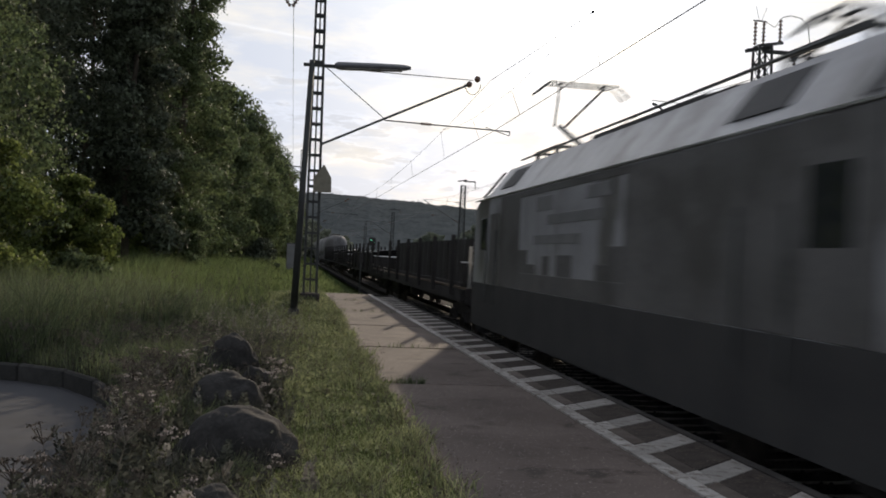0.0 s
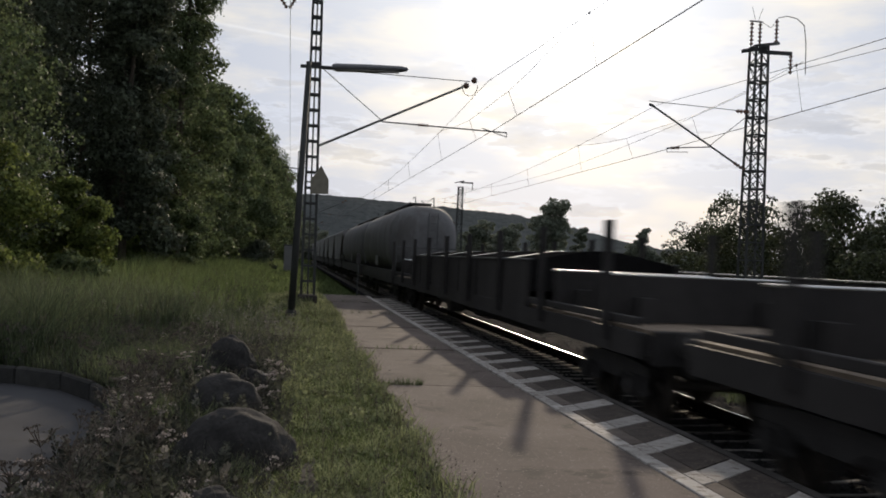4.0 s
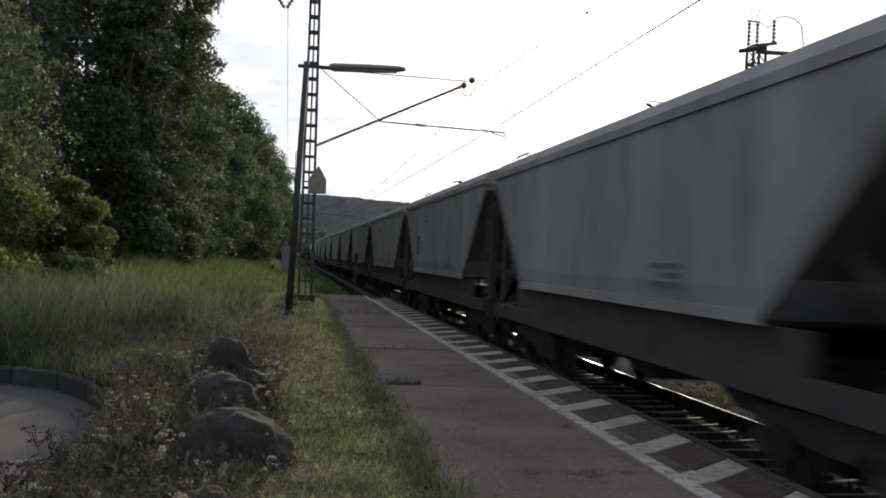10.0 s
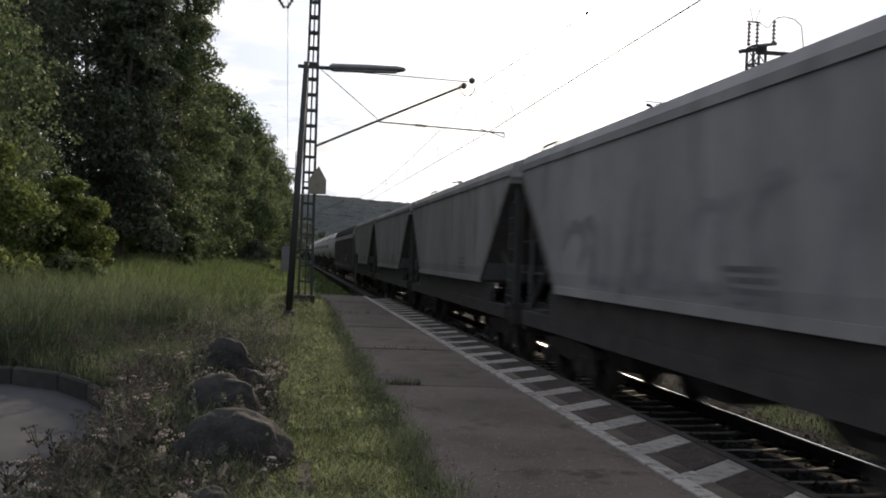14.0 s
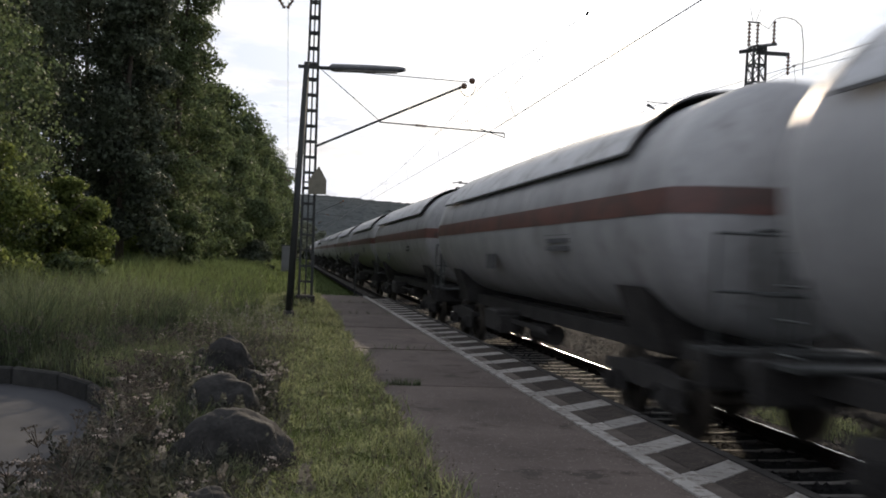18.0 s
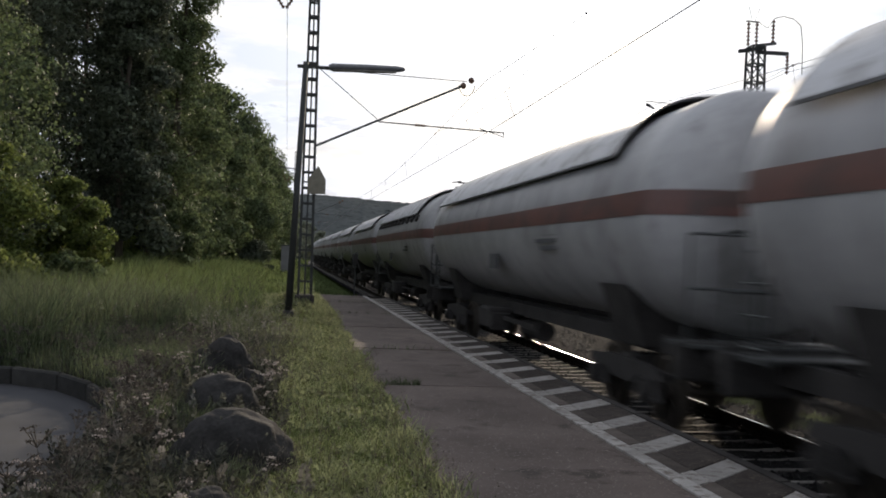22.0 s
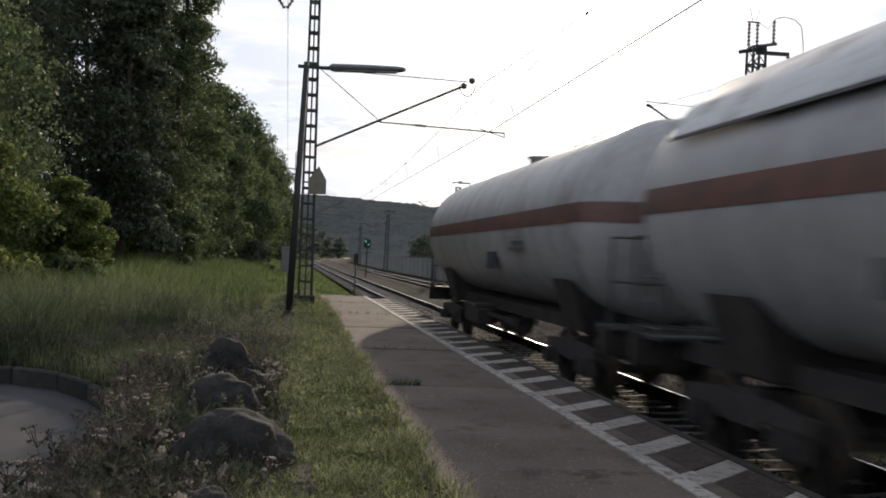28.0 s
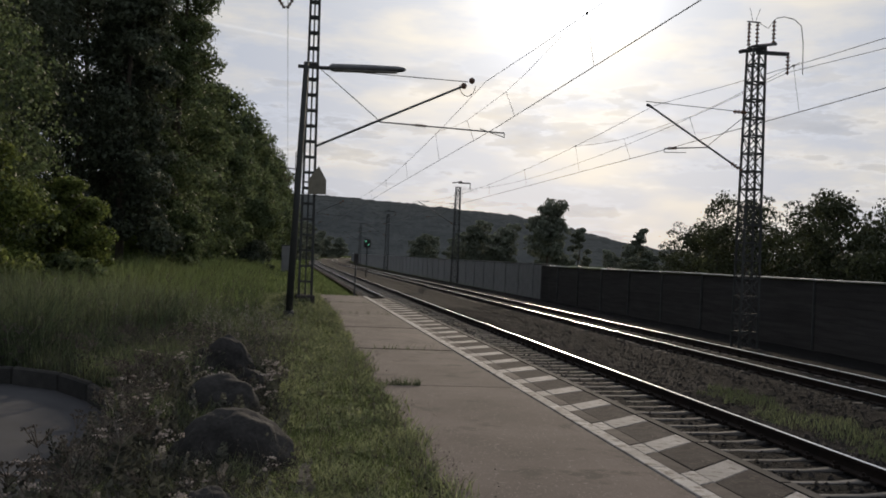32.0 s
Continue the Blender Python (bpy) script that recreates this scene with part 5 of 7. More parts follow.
umbels("dry_weeds", "dry brown flat-headed weeds round the boulders", 230, -1.9, -0.1, 4.6, 12.8, 0.16, 0.5, 7, M_DRY)
umbels("kerb_weeds", "tall dull weeds with flat heads along the kerb", 190, -5.0, -0.9, 10.2, 15.5, 0.25, 0.62, 17, M_DRY)
umbels("corner_weeds", "flat-headed weeds leaning over the kerb", 120, -1.75, -0.95, 4.6, 10.8, 0.25, 0.55, 29, M_DRY)
umbels("flowering_weeds", "pale flat-headed flowers among the boulders", 70, -1.7, 0.0, 4.7, 11.5, 0.2, 0.5, 31, M_PETAL)
weeds("tall_weeds", "tall pale flowering stalks behind the boulders", 150, -1.3, 0.15, 11.5, 17.5, 0.35, 0.75, 19, M_FEATHER, 1.3)
weeds("meadow_weeds", "flowering weeds with seed heads in the meadow", 450, -5.5, -0.6, 10, 30, 0.5, 1.0, 8)
_r = random.Random(12)
plumes("feathery_weeds", "pale feathery weeds in front of the boulders", [(_r.uniform(-1.45, 0.25), _r.uniform(4.7, 7.4), _r.uniform(0.12, 0.3)) for _ in range(34)] +
       [(_r.uniform(-1.6, -0.75), _r.uniform(6.5, 10.5), _r.uniform(0.2, 0.42)) for _ in range(24)], 33, M_FEATHER)
plumes("green_plumes", "grey-green leafy weeds round the boulders", [(_r.uniform(-1.7, 0.0), _r.uniform(4.6, 13.0), _r.uniform(0.15, 0.4)) for _ in range(170)], 34, M_WEED)
# low dull herbs and dry thatch round the boulders and along the kerb
x, y = scatter(rng, 30000, -3.2, 0.05, 4.3, 16.5, 1.1)
k = off_road(x, y) & (x < -0.45 + 0.6 * patches(x, y, 0.5, 6))
x, y = x[k], y[k]
tagged(new("herb_layer", polys("herb_layer", blades(rng, x, y, rng.uniform(0.06, 0.3, len(x)), 0.0075, 0.6), M_WEED)), "dull grey-green herbs and thatch round the boulders", "weeds", kind="stuff")
# seed stalks over the verge, and tufts creeping onto the platform
x, y = scatter(rng, 1500, -0.2, 1.2, 4.5, 26, 1.5)
q = blades(rng, x, y, rng.uniform(0.12, 0.32, len(x)), 0.004, 0.35)
tips = q[len(q) // 2:, 2]
P = np.repeat(tips, 8, axis=0) + rng.normal(0, 1, (len(tips) * 8, 3)) * np.array([0.012, 0.012, 0.03])
st = thing("seed_stalks", "thin pale seed stalks over the verge", "weeds", kind="stuff")
new("stalks", polys("stalks", q, M_DRY)).parent = st
new("seed_heads", polys("seed_heads", leaf_quads(rng, P, 0.013), M_DRY)).parent = st
x = np.concatenate([rng.normal(1.13, 0.05, 1500), rng.normal(1.24, 0.06, 300)])
y = np.concatenate([4.5 + 31 * rng.random(1500) ** 1.5, rng.choice([6.1, 8.3, 9.6, 12.9, 14.4, 18, 21.5], 300) + rng.normal(0, 0.16, 300)])
q = blades(rng, x, y, rng.uniform(0.05, 0.2, len(x)), 0.009 + 0.0004 * y, 0.5)
q[:, :, 2] = np.where(q[:, :, 2] < 0.2, q[:, :, 2] + 0.83, q[:, :, 2])
tagged(new("edge_tufts", polys("edge_tufts", q, M_GRASS)), "grass tufts creeping over the platform's back edge", "grass", kind="stuff")
# grass between the tracks
x, y = scatter(rng, 9000, 7.3, 9.1, 4, 17.3, 0.9)
k = np.abs(x - 8.2 - 0.12 * (y - 14) * (y > 14)) + 0.25 * np.sin(y * 2.3) + 0.2 * np.sin(y * 5.9 + x * 3) < np.interp(y, (4, 13, 17.3), (0.75, 0.6, 0.25))
x, y = x[k], y[k]
q = blades(rng, x, y, rng.uniform(0.05, 0.17, len(x)), 0.013)
q[:, :, 2] += 0.11
tagged(new("track_grass", polys("track_grass", q, M_GRASS_T)), "low grass growing between the tracks", "grass", kind="stuff")
# weeds in the platform's joints
x = np.concatenate([rng.uniform(1.15, 1.75, 160), rng.uniform(1.2, 2.9, 200)])
y = np.concatenate([rng.normal(11.4, 0.04, 160), rng.choice([15.85, 25.1, 30.9, 35.5], 200) + rng.normal(0, 0.04, 200)])
q = blades(rng, x, y, rng.uniform(0.04, 0.14, len(x)), 0.012)
q[:, :, 2] += np.where(q[:, :, 2] < 0.2, PLAT_Z + 0.45, 0)
tagged(new("joint_weeds", polys("joint_weeds", q, M_GRASS_T)), "weeds growing in the platform joints", "weeds", kind="stuff")


def boulder(x, y, z, sx, sy, sz, seed, turn, label, slope=0.0):
    bm = bmesh.new()
    bmesh.ops.create_icosphere(bm, subdivisions=5, radius=1)
    for v in bm.verts:
        p = v.co.copy()
        f = 1 + 0.17 * noise.noise(p * 1.3 + Vector((seed, 0, 0))) + 0.09 * noise.noise(p * 3 + Vector((0, seed, 0))) + 0.018 * noise.noise(p * 9)
        q = p
        v.co = Vector((q.x * sx, q.y * sy, q.z * sz * (1 - slope * max(0.0, q.x)))) * f
    ob = part("boulder", bm, M_STONE, smooth=True)
    ob.matrix_basis = pose(x, y, z, 0, 0, turn)
    tagged(ob, label, "boulder", "row of boulders")


boulder(-0.35, 7.15, 0.38, 0.46, 0.38, 0.42, 2, 6, "large flat-topped grey boulder in dry weeds", 0.14)
boulder(-0.57, 8.9, 0.42, 0.385, 0.34, 0.37, 4, 40, "rounded grey boulder with pale lichen")
boulder(-0.68, 11.35, 0.5, 0.29, 0.32, 0.41, 8, 80, "rounded grey boulder among grass")
boulder(-0.98, 11.6, 0.42, 0.17, 0.2, 0.31, 21, 20, "small dark boulder leaning on a larger one")
boulder(-0.34, 10.2, 0.42, 0.18, 0.2, 0.27, 12, 0, "small grey boulder beside a larger one")
boulder(-0.39, 5.45, 0.36, 0.2, 0.22, 0.23, 15, 30, "low grey boulder sunk in weeds")
# ---- the train ----
WHEEL_R = 0.47


def wheelset_mesh():
    bm = bmesh.new()
    for s in (-1, 1):
        prof = [(0.69, 0.1), (0.69, 0.4), (0.68, 0.5), (0.71, 0.5), (0.716, WHEEL_R), (0.82, WHEEL_R - 0.008), (0.82, 0.4), (0.78, 0.38), (0.76, 0.16), (0.82, 0.12), (0.82, 0.05)]
        lathe(bm, (0, 0, 0), (s, 0, 0), prof, 24)
        for k in range(6):
            a = math.pi * k / 3
            box(bm, s * 0.785, s * 0.8, -0.02, 0.02, 0.14, 0.37, Matrix.Rotation(a, 4, "X"))
    rod(bm, (-1.05, 0, 0), (1.05, 0, 0), 0.08, 12)
    me = bpy.data.meshes.new("wheelset")
    bmesh.ops.recalc_face_normals(bm, faces=bm.faces)
    bm.to_mesh(me)
    bm.free()
    me.materials.append(M_WHEEL)
    return me


def bogie_mesh(base):
    bm = bmesh.new()
    for s in (-1, 1):
        x = s * 1.0
        pts = [(-base / 2 - 0.35, 0.62), (-base / 2 + 0.3, 0.62), (-0.35, 0.5), (0.35, 0.5), (base / 2 - 0.3, 0.62), (base / 2 + 0.35, 0.62), (base / 2 + 0.35, 0.74), (0.5, 0.8), (-0.5, 0.8), (-base / 2 - 0.35, 0.74)]
        loft(bm, [[(x - 0.05, y, z) for y, z in pts], [(x + 0.05, y, z) for y, z in pts]])
        for e in (-1, 1):
            yy = e * base / 2
            box(bm, x - 0.11, x + 0.11, yy - 0.14, yy + 0.14, 0.34, 0.62)
            rod(bm, (x + s * 0.12, yy, WHEEL_R), (x + s * 0.17, yy, WHEEL_R), 0.12, 12)
            for d in (-0.22, 0.22):
                rod(bm, (x, yy + d, 0.4), (x, yy + d, 0.62), 0.065, 8)
                rod(bm, (x, yy + d, 0.36), (x, yy + d, 0.4), 0.09, 8)
            box(bm, s * 0.69, s * 0.83, yy - e * 0.62 - 0.04, yy - e * 0.62 + 0.04, 0.3, 0.68)
    box(bm, -1.0, 1.0, -0.22, 0.22, 0.52, 0.85)
    for e in (-1, 1):
        box(bm, -1.0, 1.0, e * (base / 2 + 0.28) - 0.04, e * (base / 2 + 0.28) + 0.04, 0.62, 0.72)
    me = bpy.data.meshes.new("bogie")
    bmesh.ops.recalc_face_normals(bm, faces=bm.faces)
    bm.to_mesh(me)
    bm.free()
    me.materials.append(M_BLACK)
    return me


def rod_mesh(name, a, b, r):
    bm = bmesh.new()
    rod(bm, a, b, r, 6)
    me = bpy.data.meshes.new(name)
    bm.to_mesh(me)
    bm.free()
    me.materials.append(M_STEEL)
    return me


POST, RAIL = rod_mesh("rail_post", (0, 0, 0), (0, 0, 1.25), 0.02), rod_mesh("handrail", (-1.25, 0, 0), (1.25, 0, 0), 0.02)
WHEELS = wheelset_mesh()
BOGIE, LOCO_BOGIE = bogie_mesh(1.8), bogie_mesh(2.6)


def running_gear(ob, L, pivots, base=1.8, data=None):
    for s in (-1, 1):
        b = share("bogie", data or BOGIE, ob, pose(0, s * pivots / 2, 0))
        for e in (-1, 1):
            share("wheelset", WHEELS, b, pose(0, e * base / 2, WHEEL_R))


def underframe(ob, L, z=1.12, mt=None, width=2.6, belly=True):
    """Sills, headstocks, buffers, couplings, brake gear."""
    mt = mt or M_BLACK
    e = L / 2 - 0.62
    bm = bmesh.new()
    for s in (-1, 1):
        box(bm, s * width / 2 - 0.09, s * width / 2 + 0.09, -e, e, z - 0.24, z)
        box(bm, s * 0.3 - 0.05, s * 0.3 + 0.05, -e, e, z - 0.28, z)
    k = -e + 0.6
    while k < e:
        box(bm, -width / 2, width / 2, k - 0.05, k + 0.05, z - 0.2, z - 0.02)
        k += 1.9
    part("underframe", bm, mt, ob)
    for s in (-1, 1):
        bm = bevelled(-1.32, 1.32, min(s * e, s * (e + 0.12)), max(s * e, s * (e + 0.12)), z - 0.36, z + 0.06, 0.015, 1)
        part("headstock", bm, mt, ob)
        for x in (-0.875, 0.875):
            bm = bmesh.new()
            lathe(bm, (x, s * (e + 0.12), z - 0.1), (0, s, 0), [(0, 0.16), (0.04, 0.16), (0.05, 0.1), (0.3, 0.1), (0.31, 0.075), (0.44, 0.075), (0.45, 0.22), (0.49, 0.23), (0.5, 0.1)], 16)
            part("buffer", bm, M_BLACK, ob, "round steel buffer")
        bm = bmesh.new()
        rod(bm, (0, s * (e + 0.1), z - 0.12), (0, s * (e + 0.55), z - 0.2), 0.05, 8)
        chain(bm, [(0.35, s * (e + 0.1), z - 0.3), (0.3, s * (e + 0.35), z - 0.62), (0.1, s * (e + 0.6), z - 0.5)], 0.03, 6)
        part("coupling", bm, M_BLACK, ob)
    if belly:
        bm = bmesh.new()
        rod(bm, (-0.5, -0.6, z - 0.5), (-0.5, 0.7, z - 0.5), 0.19, 12)
        part("air_tank", bm, M_BLACK, ob)
        bm = bmesh.new()
        bar(bm, (-0.95, -1.4, z - 0.35), (-0.95, 1.6, z - 0.35), 0.05, 0.08)
        part("brake_rod", bm, M_BLACK, ob)
        part("brake_box", bevelled(-1.2, -0.8, 1.1, 1.7, z - 0.62, z - 0.25, 0.02, 1), M_BLACK, ob)
        part("valve_housing", bevelled(0.7, 1.1, -1.6, -1.0, z - 0.6, z - 0.25, 0.02, 1), M_BLACK, ob)


def ladder(ob, x, y, z0, z1, w=0.4, along="y"):
    bm = bmesh.new()
    d = Vector((0, w / 2, 0)) if along == "y" else Vector((w / 2, 0, 0))
    for s in (-1, 1):
        rod(bm, Vector((x, y, z0)) + d * s, Vector((x, y, z1)) + d * s, 0.02, 6)
    z = z0 + 0.15
    while z < z1:
        rod(bm, Vector((x, y, z)) - d, Vector((x, y, z)) + d, 0.014, 5)
        z += 0.3
    part("ladder", bm, M_STEEL, ob)


def lettering(ob, x, y, z, rows, w, h, mt=None):
    """Rows of plain bars in place of stencilled data."""
    rng = random.Random(int(abs(y) * 100) + rows)
    bm = bmesh.new()
    for k in range(rows):
        ww = w * rng.uniform(0.55, 1.0)
        box(bm, x - 0.004, x + 0.004, y, y + ww, z - k * h * 1.7, z - k * h * 1.7 + h)
    part("lettering", bm, mt or M_BARS, ob, "unreadable stencilled data as bars")


def end_platform(ob, y, s, z=1.15):
    """Handrail and stand at a wagon's end."""
    bm = bmesh.new()
    box(bm, -1.2, 1.2, y - 0.35, y + 0.35, z, z + 0.04)
    part("end_step", bm, M_STEEL, ob)
    yy = y + s * 0.3
    for x in (-1.25, -0.45, 0.45, 1.25):
        share("rail_post", POST, ob, pose(x, yy, z))
    for q in (0.65, 1.25):
        share("handrail", RAIL, ob, pose(0, yy, z + q))


def tank_wagon(L, shade=True, stripe=True, inset=1.7, front_inset=0.0, scallop=False, plate=False, ring=False, seed=0):
    ob = thing("tank_wagon", "", "tank wagon")
    R, zc = 1.5, 2.72
    half = L / 2 - 0.55
    prof = [(-half + 0.75 * (1 - math.cos(b)), R * math.sin(b)) for b in [math.pi / 2 * k / 8 for k in range(9)]]
    prof[0] = (-half, 0.04)
    ys = prof + [(-half + 0.75 + (2 * half - 1.5) * k / 8, R) for k in range(1, 8)] + [(-y, r) for y, r in reversed(prof)]
    n = 48
    bm = bmesh.new()
    loft(bm, [[(r * math.cos(2 * math.pi * k / n), y, zc + r * math.sin(2 * math.pi * k / n)) for k in range(n)] for y, r in ys])
    part("tank", bm, M_TANK, ob, smooth=True)
    # weld seams
    for k in range(1, 8, 2):
        bm = bmesh.new()
        y = -half + 0.75 + (2 * half - 1.5) * k / 8
        loft(bm, [[(r * math.cos(2 * math.pi * j / n), yy, zc + r * math.sin(2 * math.pi * j / n)) for j in range(n)] for yy, r in ((y - 0.03, R), (y - 0.02, R + 0.008), (y + 0.02, R + 0.008), (y + 0.03, R))], caps=False)
        part("seam", bm, M_TANK, ob, smooth=True)
    if stripe:
        dz = [-0.1, 0.0, 0.1, 0.19]
        for s in (-1, 1):
            bm = bmesh.new()
            rows = []
            for y, r in ys:
                rr = max(r + 0.008, 0.2)
                rows.append([(s * math.sqrt(max(rr * rr - d * d, 0.0)), y - (0.008 if y < -half + 0.5 else -0.008 if y > half - 0.5 else 0), zc + d) for d in dz])
            loft(bm, rows, caps=False, closed=False)
            part("band", bm, M_ORANGE, ob, "orange-red warning band", smooth=True)
    if shade:
        bm = bmesh.new()
        a0, a1, m = math.radians(27), math.radians(153), 20
        h2 = L / 2 - inset
        hf = L / 2 - (front_inset or inset)
        yy = [-hf + (hf + h2) * k / 12 for k in range(13)]
        for r in (R + 0.11, R + 0.085):
            loft(bm, [[(r * math.cos(a0 + (a1 - a0) * k / m), y, zc + r * math.sin(a0 + (a1 - a0) * k / m)) for k in range(m + 1)] for y in yy], caps=False, closed=False)
        part("sunshade", bm, M_SHADE, ob, "curved sheet-metal sunshade", smooth=True)
        # dark strips along the edges stand in for the sunshade's shadow line
        bm = bmesh.new()
        for a in (a0, a1):
            for y0, y1 in zip(yy, yy[1:]):
                bar(bm, ((R + 0.09) * math.cos(a), y0, zc + (R + 0.09) * math.sin(a)), ((R + 0.09) * math.cos(a), y1, zc + (R + 0.09) * math.sin(a)), 0.026, 0.04)
        for y in (-hf, h2):
            pts = [((R + 0.1) * math.cos(a0 + (a1 - a0) * k / m), y, zc + (R + 0.1) * math.sin(a0 + (a1 - a0) * k / m)) for k in range(m + 1)]
            chain(bm, pts, 0.016, 6)
        part("shade_rim", bm, M_SLAT, ob, "dark rim standing in for the shadow gap under the sunshade")
        if scallop:
            k = -h2 + 0.6
            while k < h2:
                joint = bmesh.new()
                chain(joint, [((R + 0.112) * math.cos(a0 + (a1 - a0) * q / m), k, zc + (R + 0.112) * math.sin(a0 + (a1 - a0) * q / m)) for q in range(m + 1)], 0.016, 4)
                part("shade_joint", joint, M_TANK, ob, "cross joint of the sunshade")
                for a in (a0, a1):
                    bm = bmesh.new()
                    lathe(bm, ((R + 0.02) * math.cos(a - 0.085 if a < 1.5 else a + 0.085), k, zc + (R + 0.02) * math.sin(a - 0.085 if a < 1.5 else a + 0.085)), (math.cos(a), 0, math.sin(a)), [(-0.02, 0.13), (0.06, 0.13), (0.07, 0.06)], 10)
                    part("shade_bracket", bm, M_BLACK, ob, "dark shade bracket")
                k += 1.17
    underframe(ob, L, 1.15, width=1.3)
    # saddles over the bogies
    for y in (-(L - 5.6) / 2, (L - 5.6) / 2):
        pts = [(0.95, 0.98), (1.22, zc - 0.95), (0.95, zc - 1.14), (0.0, zc - 1.46), (-0.95, zc - 1.14), (-1.22, zc - 0.95), (-0.95, 0.98)]
        bm = bmesh.new()
        loft(bm, [[(x, y - 0.5, z) for x, z in pts], [(x, y + 0.5, z) for x, z in pts]])
        part("saddle", bm, M_BLACK, ob)
    bm = bmesh.new()
    lathe(bm, (0, 0.2, zc + R - 0.03), (0, 0, 1), [(0, 0.34), (0.12, 0.34), (0.13, 0.4), (0.17, 0.4), (0.2, 0.1)], 18)
    if not shade:
        part("manhole", bm, M_TANK, ob)
    else:
        bm.free()
    for s in (-1, 1):
        end_platform(ob, s * (L / 2 - 0.72), s)
    ladder(ob, -1.28, half - 0.5, 1.15, 2.6)
    if plate:
        bm = bmesh.new()
        box(bm, -1.46, -1.4, -1.4, -0.8, 1.85, 2.2)
        part("plate", bm, M_PLATE, ob, "dark blue data plate")
    else:
        bm = bmesh.new()
        box(bm, -1.5, -1.455, -0.35 + seed % 3, 0.3 + seed % 3, 1.85, 2.15)
        part("plate", bm, M_BARS, ob, "small dark data plate")
    lettering(ob, -1.47, -half * 0.5, 2.45, 3, 1.3, 0.07)
    if ring:
        bm = bmesh.new()
        n2 = 28
        for r0, r1 in ((0.3, 0.42),):
            rows = []
            for r, e in ((r0, 0), (r1, 0)):
                rows.append([(-math.sqrt(R * R - (0.1 + r * math.sin(2 * math.pi * k / n2)) ** 2) - 0.012, -half + 1.4 + r * math.cos(2 * math.pi * k / n2), zc - 0.1 + r * math.sin(2 * math.pi * k / n2)) for k in range(n2 - 4)])
            loft(bm, rows, caps=False, closed=False)
        part("emblem", bm, M_ORANGE, ob, "open red ring emblem")
    running_gear(ob, L, L - 5.6)
    # valve box hanging below
    bm = bevelled(-1.25, -0.7, 1.2, 2.3, 0.55, 1.0, 0.04, 1)
    part("valve_box", bm, M_BLACK, ob)
    tagged(ob, ("grimy grey gas tank wagon with an orange band" if stripe else "grimy plain grey tank wagon") + (" and a sunshade" if shade else " and no sunshade"), group="wagons of the train")
    return ob


